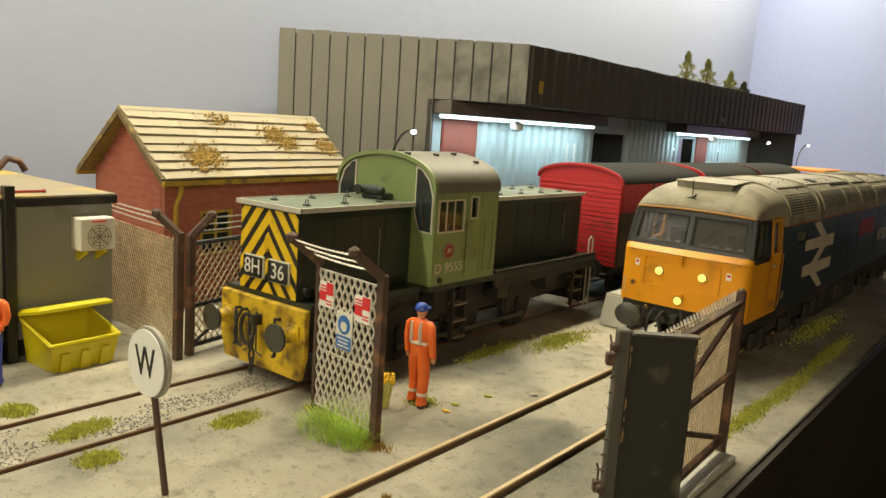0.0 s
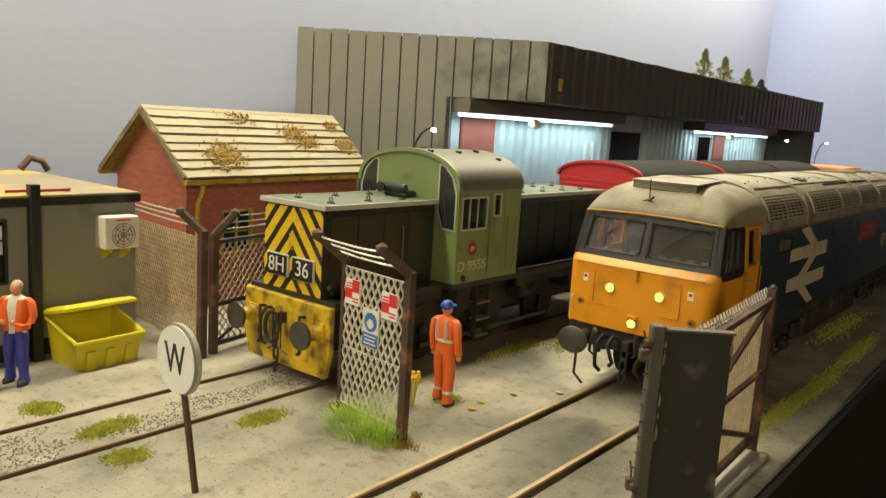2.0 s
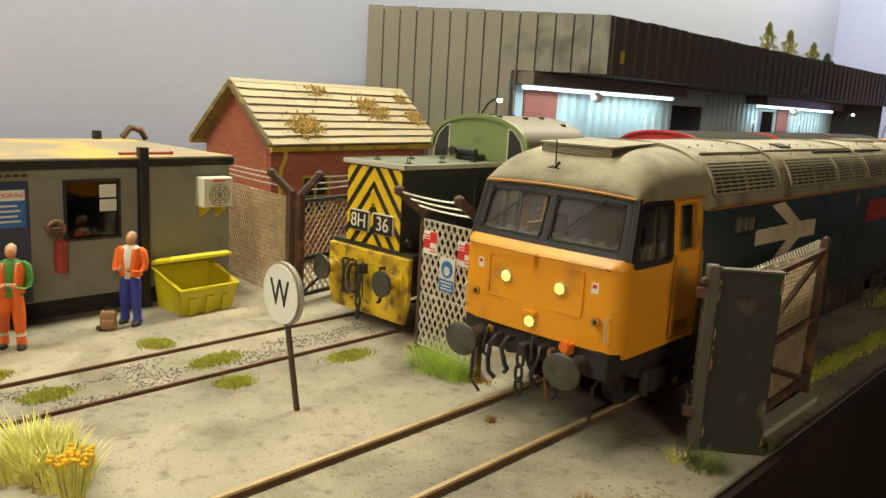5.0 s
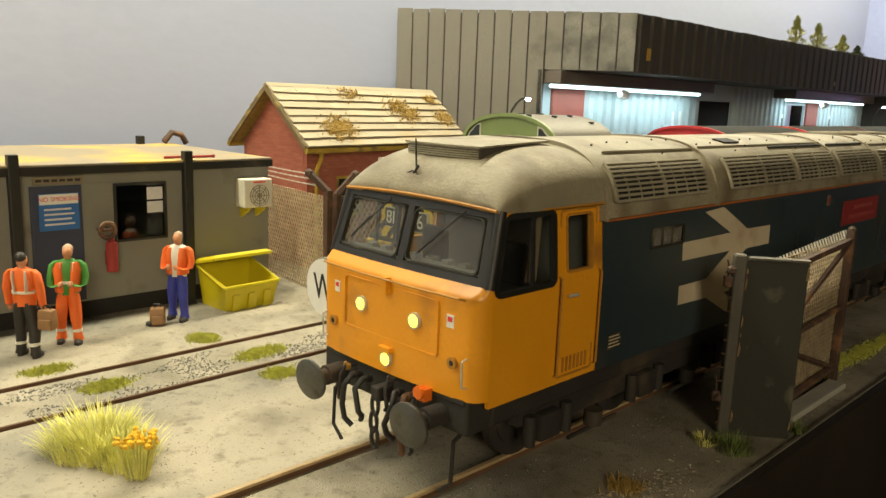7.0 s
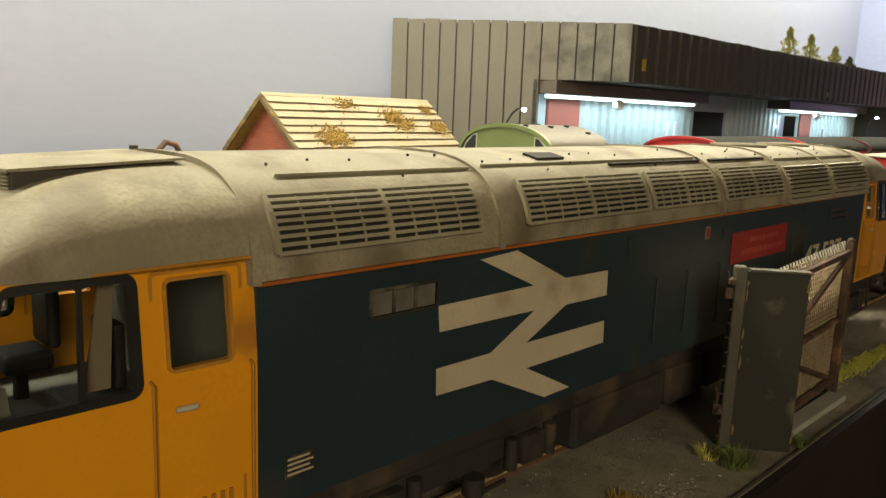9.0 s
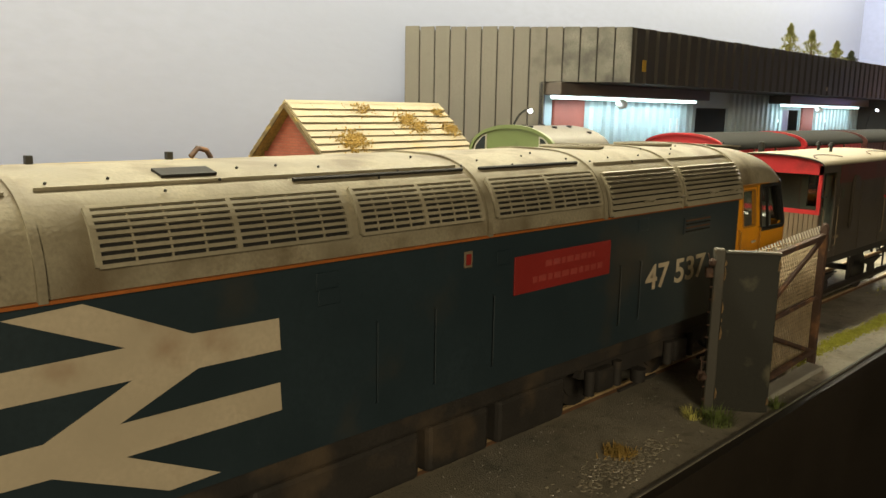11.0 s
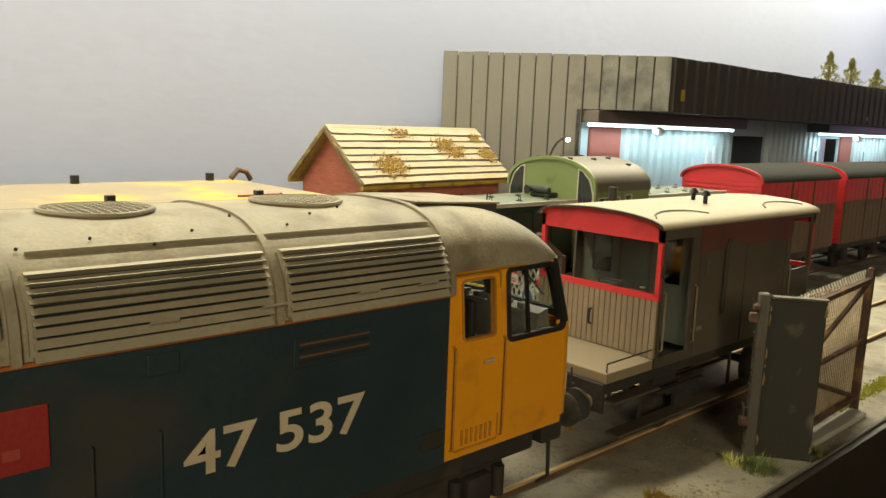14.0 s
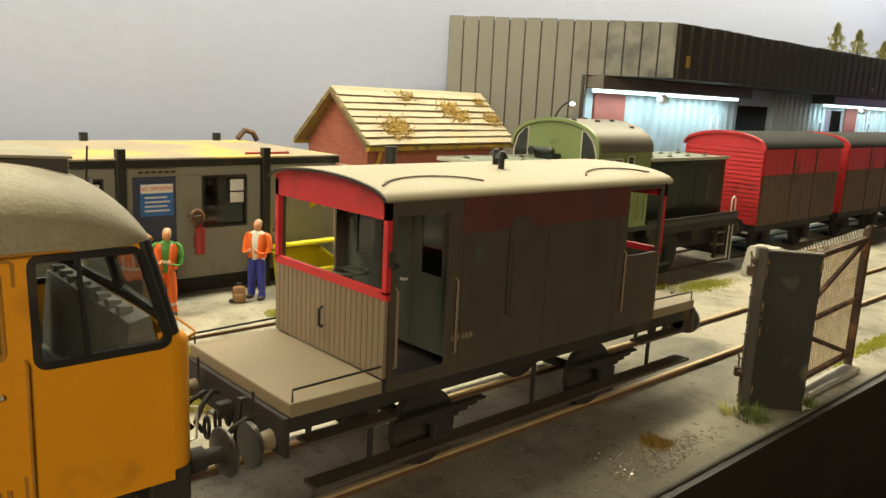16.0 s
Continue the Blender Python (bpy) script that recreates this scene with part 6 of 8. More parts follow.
    for y0, y1 in ((0.250, 0.444), (0.520, 0.660), (0.762, 0.925)):
        k = int((y1 - y0) / 0.0125)
        for i in range(k):
            a = y0 + (y1 - y0) * i / k
            bm = bmesh.new()
            loft(bm, [[(-0.2364, a + 0.0008, z), (-0.2364, a + (y1 - y0) / k - 0.0008, z), (-0.2330, a + (y1 - y0) / k - 0.0032, z), (-0.2330, a + 0.0032, z)] for z in (0.001, SOF - 0.001)])
            part("bay_panel", bm, M_SHEDBLUE, rec)
    for y0, y1 in ((0.205, 0.249), (0.722, 0.760)):
        sh = bmesh.new()
        box(sh, -0.2364, -0.2352, y0, y1, 0.001, SOF - 0.006)
        sh = part("roller_shutter", sh, M_SHUTTER, rec, "brick-red slatted shutter")
        for k in range(24):
            bm = bmesh.new()
            box(bm, -0.2352, -0.2346, y0 + 0.001, y1 - 0.001, 0.003 + 0.0048 * k, 0.003 + 0.0048 * k + 0.0040)
            part("shutter_slat", bm, M_SHUTTER, sh)
    bm = bmesh.new()
    box(bm, -0.300, -0.298, 0.40, 0.80, 0.0, SOF)
    part("inner_wall", bm, M_SHEDDARK, s)
    for y, txt in ((0.400, "2"), (0.648, ""), (0.800, "1")):
        bm = bmesh.new()
        box(bm, -0.2348, -0.2338, y - 0.009, y + 0.009, 0.076, 0.097)
        b = part("bay_number_sign", bm, M_WHITE, rec, "white bay number sign")
        if txt == "2":
            lettering(txt, 0.020, M_BLACK, b, Matrix.Translation((-0.2337, y, 0.0865)) @ FROM_RIGHT, name="bay_number")
        else:
            bm = bmesh.new()
            box(bm, -0.2338, -0.2337, y - 0.002, y + 0.002, 0.080, 0.093)
            part("number_bar", bm, M_BLACK, b)
    bm = bmesh.new()
    box(bm, -0.2352, -0.2330, 0.174, 0.180, 0.0, SOF)
    loft(bm, [[to_end(u, z, d) for u, d in ((CUT * width, -0.0012), (CUT * width + 0.003, -0.0012), (CUT * width + 0.003, 0.008), (CUT * width, 0.008))] for z in (0.0, SOF)])
    part("bay_jamb", bm, M_DOORBLUE, s, "dark blue bay post")
    # canopies with tubes
    for y0, y1 in ((0.1790, 0.4200), (0.6150, 0.8850)):
        bm = bmesh.new()
        box(bm, -0.2340, -0.2080, y0, y1, 0.1150, 0.1245, 0.0006)
        c = part("canopy", bm, M_CABROOFBROWN, s, "dark brown canopy with a strip light")
        bm = bmesh.new()
        tube(bm, [(-0.2200, y0 + 0.004, 0.1133), (-0.2200, y1 - 0.006, 0.1133)], 0.0014, 10)
        part("light_tube", bm, M_TUBE, c, "glowing cool white light tube")
        bm = bmesh.new()
        ball(bm, (-0.2180, (y0 + y1) / 2 - 0.02, 0.1095), 0.0055, (1, 1, 0.8))
        part("round_lamp", bm, M_WHITE, c, "", 60)
    return s


M_CABROOFBROWN = mat("dark_canopy_brown", (0.13, 0.11, 0.095), 0.6, 0, 0.15)
shed()


# ---- brick hut ----
def brick_material(name, sx, sy):
    m = mat(name, (0.32, 0.075, 0.045), 0.8, 0, 0.2, 60, 1200, 0.2)
    nd, ln = m.node_tree.nodes, m.node_tree.links
    co = nd.new("ShaderNodeTexCoord")
    sep, com = nd.new("ShaderNodeSeparateXYZ"), nd.new("ShaderNodeCombineXYZ")
    add = nd.new("ShaderNodeMath")
    ln.new(co.outputs["Object"], sep.inputs[0])
    ln.new(sep.outputs[0], add.inputs[0])
    ln.new(sep.outputs[1], add.inputs[1])
    ln.new(add.outputs[0], com.inputs[0])
    ln.new(sep.outputs[2], com.inputs[1])
    br = nd.new("ShaderNodeTexBrick")
    br.inputs["Scale"].default_value = 1.0
    br.inputs["Brick Width"].default_value, br.inputs["Row Height"].default_value = sx, sy
    br.inputs["Mortar Size"].default_value = 0.00022
    br.inputs["Color1"].default_value, br.inputs["Color2"].default_value = (0.33, 0.085, 0.05, 1), (0.42, 0.125, 0.075, 1)
    br.inputs["Mortar"].default_value = (0.27, 0.105, 0.07, 1)
    ln.new(com.outputs[0], br.inputs["Vector"])
    ln.new(br.outputs[0], nd["Principled BSDF"].inputs["Base Color"])
    bp = nd.new("ShaderNodeBump")
    bp.inputs["Strength"].default_value, bp.inputs["Distance"].default_value = 0.6, 0.0003
    bp.invert = True
    ln.new(br.outputs["Fac"], bp.inputs["Height"])
    ln.new(bp.outputs[0], nd["Principled BSDF"].inputs["Normal"])
    return m


M_BARGE = mat("mossy_board", (0.16, 0.115, 0.055), 0.85, 0, 0.35, 90, 1200, 0.4, (0.34, 0.25, 0.06), 0.1, 150)
M_HUTBRICK = brick_material("hut_brickwork", 0.0052, 0.0018)


def hut():
    h = thing("brick_hut", "small red brick hut with mossy buff slate roof", "hut", -0.2562, -0.0400, 0, 6.5)
    LEN, HALF, EAVE, RIDGE = 0.1510, 0.0350, 0.0712, 0.1050
    bm = bmesh.new()
    W = HALF - 0.006
    plate(bm, 0.006, LEN - 0.006, 0, EAVE + 0.002, [(0.030, 0.052, 0.028, 0.052)], lambda y, z, d: (W - d, y, z), 0.003)
    front = part("front_wall", bm, M_HUTBRICK, h, "red brick wall with a small window")
    bm = bmesh.new()
    plate(bm, 0.006, LEN - 0.006, 0, EAVE + 0.002, [], lambda y, z, d: (-W + d, y, z), 0.003)
    part("back_wall", bm, M_HUTBRICK, h)
    for y0, y1 in ((0.006, 0.009), (LEN - 0.009, LEN - 0.006)):
        bm = bmesh.new()
        prism(bm, [(-W + 0.0031, 0), (W - 0.0031, 0), (W - 0.0031, EAVE + 0.002), (0, RIDGE - 0.003), (-W + 0.0031, EAVE + 0.002)], "y", y0 - 0.0002, y1)
        part("gable_wall", bm, M_HUTBRICK, h, "plain red brick gable")
    wf = bmesh.new()
    ring(wf, 0.0295, 0.0525, 0.0275, 0.0525, 0.0005, 0.0016, lambda y, z, d: (W + 0.0004 - d, y, z), 0, 0.002)
    box(wf, W - 0.0012, W, 0.0405, 0.0415, 0.028, 0.052)
    box(wf, W - 0.0012, W, 0.030, 0.052, 0.0395, 0.0403)
    wf = part("window_frame", wf, M_GUTTER, front, "ochre window frame")
    bm = bmesh.new()
    box(bm, W - 0.0022, W - 0.0016, 0.030, 0.052, 0.028, 0.052)
    part("window_pane", bm, M_DARKPANE, wf)
    # roof: boarding, then slates course by course
    slope = math.atan2(RIDGE - EAVE, HALF)
    run = math.hypot(RIDGE - EAVE, HALF)
    nx, nz = math.sin(slope), math.cos(slope)
    rnd = random.Random(3)
    for s in (1, -1):
        def on(t, y, off):
            return (s * (t * math.cos(slope) + nx * off), y, RIDGE - t * math.sin(slope) + nz * off)
        bm = bmesh.new()
        loft(bm, [[on(0, y, -0.0022), on(run, y, -0.0022), on(run, y, 0.0), on(0, y, 0.0)] for y in (0, LEN)])
        r = part("roof_slope", bm, M_MOSS, h, "buff slate roof slope with dry moss" if s == 1 else "")
        n = 8
        for k in range(n):
            t0, t1 = run * k / n, run * (k + 1) / n + 0.0012
            cuts = [0.0]
            while cuts[-1] < LEN - 0.035:
                cuts.append(cuts[-1] + rnd.uniform(0.012, 0.040))
            cuts[-1:] = [LEN]
            for a, b in zip(cuts, cuts[1:]):
                if b - a < 0.003:
                    continue
                lift = rnd.uniform(0, 0.0004)
                bm = bmesh.new()
                j0, j1 = rnd.uniform(-0.0003, 0.0004), rnd.uniform(-0.0003, 0.0004)
                loft(bm, [[on(t0, y, 0.0002), on(t1 + j, y, 0.0009 + lift), on(t1 + j, y, 0.0022 + lift), on(t0, y, 0.0009)] for y, j in ((a + 0.00008, j0), (b - 0.00008, j1))])
                part("roof_slate", bm, M_SLATE, r)
    bm = bmesh.new()
    prism(bm, [(-0.0024, RIDGE - 0.0002), (0, RIDGE + 0.0018), (0.0024, RIDGE - 0.0002)], "y", -0.0005, LEN + 0.0005)
    part("ridge_tile", bm, M_SLATE, h)
    for c, spread, num in (((0.74, 0.033), 0.011, 650), ((0.36, 0.098), 0.010, 260), ((0.50, 0.106), 0.010, 240), ((0.13, 0.062), 0.009, 110), ((0.55, 0.142), 0.009, 260), ((0.20, 0.140), 0.006, 100)):
        bm = bmesh.new()
        for k in range(num):
            t = c[0] * run + rnd.gauss(0, spread * 0.38)
            y = c[1] + rnd.gauss(0, spread * 0.52) + 0.35 * (c[0] * run - t)
            if not (0.002 < t < run - 0.001 and 0.001 < y < LEN - 0.001):
                continue
            p = Vector((t * math.cos(slope) + nx * 0.0027, y, RIDGE - t * math.sin(slope) + nz * 0.0027))
            bmesh.ops.create_cone(bm, cap_ends=True, segments=4, radius1=rnd.uniform(0.0003, 0.0009), radius2=0.0001, depth=rnd.uniform(0.0005, 0.0014), matrix=Matrix.Translation(p) @ pose(0, 0, 0, rnd.uniform(-50, 50), rnd.uniform(-20, 60), rnd.uniform(0, 360)))
        part("moss_patch", bm, M_MOSS, h, "patch of dry brown moss", kind="stuff")
    for s in (1, -1):
        bm = bmesh.new()
        x = s * (HALF + 0.0008)
        loft(bm, [[(x + dx, y, EAVE - 0.0035 + dz) for dx, dz in ((-0.0016, 0.0026), (-0.0014, 0.0004), (0, -0.0004), (0.0014, 0.0004), (0.0016, 0.0026))] for y in (-0.0008, LEN + 0.0008)])
        part("gutter", bm, M_GUTTER, h, "ochre yellow gutter")
    bm = bmesh.new()
    tube(bm, [(HALF, 0.012, EAVE - 0.003), (HALF - 0.001, 0.012, EAVE - 0.008), (W + 0.0016, 0.012, EAVE - 0.014), (W + 0.0016, 0.012, 0.002)], 0.0013, 8)
    part("downpipe", bm, M_GUTTER, h, "ochre yellow downpipe", 50)
    for s in (1, -1):
        for y0 in (-0.0012, LEN):
            bm = bmesh.new()
            loft(bm, [[(s * u, y, z) for u, z in ((0, RIDGE - 0.0030), (0, RIDGE + 0.0004), (HALF + 0.0005, EAVE + 0.0004), (HALF + 0.0005, EAVE - 0.0032))] for y in (y0, y0 + 0.0012)])
            part("bargeboard", bm, M_BARGE, h, "mossy brown bargeboard")
    return h


hut()


# ---- grey site cabin ----
def cabin():
    FX, Y0, Y1, Z0, Z1 = -0.1945, -0.300, -0.0780, 0.0085, 0.0665
    c = thing("site_cabin", "grey portable site cabin with rusty stained flat roof", "site cabin")
    holes = [(-0.1560, -0.1325, 0.0335, 0.0590), (-0.2390, -0.2040, 0.0335, 0.0590)]
    bm = bmesh.new()
    plate(bm, Y0, Y1, Z0, Z1, holes, lambda y, z, d: (FX - d, y, z), 0.002)
    wall = part("front_wall", bm, M_CABIN, c, "grey cabin wall")
    bm = bmesh.new()
    box(bm, -0.300, FX - 0.0021, Y1 - 0.002, Y1, Z0, Z1)
    box(bm, -0.300, FX - 0.0021, Y0, Y0 + 0.002, Z0, Z1)
    box(bm, -0.302, -0.300, Y0, Y1, Z0, Z1)
    box(bm, -0.300, FX - 0.0021, Y0 + 0.002, Y1 - 0.002, Z0, Z0 + 0.001)
    part("side_walls", bm, M_CABIN, c)
    bm = bmesh.new()
    box(bm, -0.304, FX + 0.0020, Y0 - 0.001, Y1 + 0.001, Z1, Z1 + 0.0022, 0.0004)
    roof = part("roof", bm, M_CABINROOF, c, "pale flat roof with ochre stains")
    bm = bmesh.new()
    box(bm, FX + 0.0005, FX + 0.0024, Y0 - 0.001, Y1 + 0.0012, Z1 - 0.0022, Z1 + 0.0012)
    box(bm, -0.304, FX + 0.0005, Y1 + 0.0002, Y1 + 0.0012, Z1 - 0.0022, Z1 + 0.0012)
    part("roof_trim", bm, M_BLACK, roof, "black roof edge")
    for y in (-0.2900, -0.1965, -0.1225):
        bm = bmesh.new()
        box(bm, FX, FX + 0.0040, y - 0.0020, y + 0.0020, 0.0, Z1 + 0.0065, 0.0003)
        part("corner_post", bm, M_BLACK, c, "black steel post")
    for y in (-0.178, -0.097, -0.2500):
        bm = bmesh.new()
        box(bm, -0.302, -0.298, y - 0.0020, y + 0.0020, Z1 - 0.002, Z1 + 0.0070, 0.0003)
        part("lifting_post", bm, M_BLACK, c)
    bm = bmesh.new()
    box(bm, -0.298, FX - 0.004, Y0 + 0.003, Y1 - 0.003, 0.0, Z0)
    part("skid_base", bm, M_DARK, c)
    for h in holes:
        w = bmesh.new()
        ring(w, h[0] - 0.0004, h[1] + 0.0004, h[2] - 0.0004, h[3] + 0.0004, 0.0004, 0.0012, lambda y, z, d: (FX + 0.0006 - d, y, z), 0, 0.002)
        w = part("window_frame", w, M_BLACK, wall, "black window frame")
        bm = bmesh.new()
        pane(bm, h[0], h[1], h[2], h[3], lambda y, z, d: (FX - 0.0008, y, z), 0)
        part("window_pane", bm, M_CABINGLASS, w)
        for z0, z1 in ((0.0452, 0.0503), (0.0512, 0.0568)):
            bm = bmesh.new()
            box(bm, FX - 0.0007, FX - 0.0003, h[1] - 0.0085, h[1] - 0.0012, z0, z1)
            part("paper_notice", bm, M_PAPER, w, "white paper behind the glass")
    bm = bmesh.new()
    box(bm, -0.250, -0.249, Y0 + 0.005, Y1 - 0.005, Z0 + 0.001, Z1 - 0.001)
    part("inner_partition", bm, M_INSIDE, c)
    # door with notice
    d = bmesh.new()
    box(d, FX - 0.0002, FX + 0.0010, -0.1905, -0.1700, Z0 + 0.001, 0.0595, 0.0003)
    d = part("cabin_door", d, M_DOORBLUE, wall, "dark blue cabin door with notice")
    bm = bmesh.new()
    box(bm, FX + 0.0010, FX + 0.0014, -0.1875, -0.1715, 0.0410, 0.0565)
    nb = part("notice_board", bm, M_SIGNBLUE, d, "blue notice with red heading")
    bm = bmesh.new()
    box(bm, FX + 0.0014, FX + 0.0016, -0.1872, -0.1718, 0.0520, 0.0562)
    part("notice_heading", bm, M_WHITE, nb)
    lettering("NO SMOKING", 0.0026, M_SIGNRED, nb, Matrix.Translation((FX + 0.0017, -0.1795, 0.0541)) @ FROM_RIGHT, 0.00005, "notice_text")
    for k in range(4):
        bm = bmesh.new()
        box(bm, FX + 0.0014, FX + 0.0016, -0.1855, -0.1735 - 0.0012 * (k % 2), 0.0432 + k * 0.0021, 0.0440 + k * 0.0021)
        part("text_bar", bm, M_PAPER, nb)
    bm = bmesh.new()
    box(bm, FX, FX + 0.0008, -0.1890, -0.1690, 0.0605, 0.0632)
    nm = part("name_board", bm, M_BVDECK, wall, "pale name board with dark lettering")
    for k in range(6):
        bm = bmesh.new()
        box(bm, FX + 0.0008, FX + 0.0009, -0.1880 + k * 0.0031, -0.1857 + k * 0.0031, 0.0613, 0.0624)
        part("text_bar", bm, M_BLACK, nm)
    bm = bmesh.new()
    box(bm, FX, FX + 0.0003, -0.1700, -0.1570, Z0 + 0.001, 0.0600)
    part("wall_panel", bm, M_CABIN, wall)
    # air unit on brackets
    u = bmesh.new()
    box(u, FX, FX + 0.0085, -0.0965, -0.0810, 0.0450, 0.0590, 0.0006)
    u = part("air_unit", u, M_FIGWHITE, c, "white air conditioning unit with round fan")
    bm = bmesh.new()
    for r in (0.0012, 0.0026, 0.0040, 0.0052):
        tube(bm, [(FX + 0.0087, -0.0882 + r * math.cos(a), 0.0508 + r * math.sin(a)) for a in [k * math.tau / 20 for k in range(21)]], 0.0002, 4)
    for k in range(4):
        a = k * math.pi / 4
        tube(bm, [(FX + 0.0087, -0.0882 - 0.0052 * math.cos(a), 0.0508 - 0.0052 * math.sin(a)), (FX + 0.0087, -0.0882 + 0.0052 * math.cos(a), 0.0508 + 0.0052 * math.sin(a))], 0.0002, 4)
    part("fan_guard", bm, M_BVDECK, u)
    bm = bmesh.new()
    box(bm, FX + 0.0085, FX + 0.0087, -0.0915, -0.0850, 0.0572, 0.0579)
    part("unit_badge", bm, M_SIGNRED, u)
    for y in (-0.0935, -0.0850):
        bm = bmesh.new()
        prism(bm, [(FX, 0.0448), (FX + 0.0075, 0.0448), (FX + 0.0075, 0.0438), (FX, 0.0395)], "y", y - 0.0008, y + 0.0008)
        part("unit_bracket", bm, M_SKIPIN, u)
    return c


cabin()
bm = bmesh.new()
tube(bm, [(-0.1895, -0.1600, 0.0215), (-0.1895, -0.1600, 0.0225), (-0.1895, -0.1600, 0.0325), (-0.1895, -0.1600, 0.0345)], 0.0024, 14)
tube(bm, [(-0.1895, -0.1600, 0.0345), (-0.1895, -0.1600, 0.0370)], 0.0012, 10)
tube(bm, [(-0.1892, -0.1600, 0.0372), (-0.1880, -0.1630, 0.0372)], 0.0006, 8)
box(bm, -0.1942, -0.1900, -0.1612, -0.1588, 0.024, 0.030)
solo("fire_extinguisher", bm, M_NAMERED, "red fire extinguisher hung on the cabin wall", "extinguisher", smooth=40)
bm = bmesh.new()
tube(bm, [(-0.1880 - 0.0, -0.1620 + 0.0032 * math.cos(a), 0.0400 + 0.0032 * math.sin(a)) for a in [k * math.tau / 16 for k in range(17)]], 0.0010, 6)
box(bm, -0.1942, -0.1878, -0.1645, -0.1595, 0.0396, 0.0404)
solo("hose_reel", bm, M_RUSTPOST, "grey hose reel hung on the cabin wall", "hose reel", smooth=40)
bm = bmesh.new()
tube(bm, [(-0.200, -0.1300, 0.0696), (-0.200, -0.1050, 0.0696)], 0.0006, 6)
ball(bm, (-0.200, -0.1050, 0.0697), 0.0010, sub=1)
solo("roof_tool", bm, M_NAMERED, "thin dark red tool lying on the cabin roof", "tool")
bm = bmesh.new()
tube(bm, [(-0.297, -0.0700 + 0.0, 0.0690), (-0.297, -0.0730, 0.0740), (-0.297, -0.0790, 0.0755), (-0.297, -0.0840, 0.0700)], 0.0018, 8)
solo("vent_pipe", bm, M_RUSTPOST, "bent rusty vent pipe over the cabin roof", "pipe", smooth=50)


# ---- fences, gates, signs ----
def diamond_mesh(p0, p1, z0, z1, pitch_w, pitch_h, r=0.00028):
    """Expanded metal between two plan points: two families of slanting strands."""
    p0, p1 = Vector((*p0, 0)), Vector((*p1, 0))
    ln = (p1 - p0).length
    u = (p1 - p0) / ln
    n = Vector((-u.y, u.x, 0))
    h = z1 - z0
    bm = bmesh.new()
    k = -int(h / pitch_h) - 1
    slope = pitch_w / pitch_h
    while k * pitch_w < ln + h * slope:
        for sg in (1, -1):
            a0 = k * pitch_w if sg == 1 else k * pitch_w
            # a strand from the bottom at u=a0 going up by sg
            ua, ub = (a0, a0 + h * slope) if sg == 1 else (a0 + h * slope, a0)
            za, zb = 0.0, h
            pts = []
            for q in range(2):
                pts.append([ua, za] if q == 0 else [ub, zb])
            (xa, va), (xb, vb) = pts
            lo, hi = 0.0, 1.0
            d = xb - xa
            t0, t1 = (0 - xa) / d, (ln - xa) / d
            lo, hi = max(lo, min(t0, t1)), min(hi, max(t0, t1))
            if hi - lo > 1e-4:
                A = p0 + u * (xa + d * lo) + Vector((0, 0, z0 + h * lo)) + n * (0.0001 * sg)
                B = p0 + u * (xa + d * hi) + Vector((0, 0, z0 + h * hi)) + n * (0.0001 * sg)
                tube(bm, [A, B], r, 4)
        k += 1
    return bm


def barb_wire(bm, a, b, sag=0.0006):
    a, b = Vector(a), Vector(b)
    n = 14
    for ph in (0, math.pi):
        pts = []
        for k in range(n * 2 + 1):
            t = k / (n * 2)
            p = a.lerp(b, t) + Vector((0, 0, -4 * sag * t * (1 - t)))
            pts.append(p + Vector((0, 0.00028 * math.cos(ph + k * 1.6), 0.00028 * math.sin(ph + k * 1.6))))
        tube(bm, pts, 0.00022, 4)


def fence_post(parent, x, y, h, lean, top, w=0.0015):
    bm = bmesh.new()
    box(bm, x - w, x + w, y - w, y + w, 0, h, 0.0003)
    a, b = Vector((x, y, h - 0.001)), Vector((x + lean[0], y + lean[1], h + top))
    tube(bm, [a, b], 0.0019, 6)
    ball(bm, b, 0.0024, sub=1)
    ball(bm, a, 0.0021, sub=1)
    return part("fence_post", bm, M_RUSTPOST, parent, "rusty cranked post")


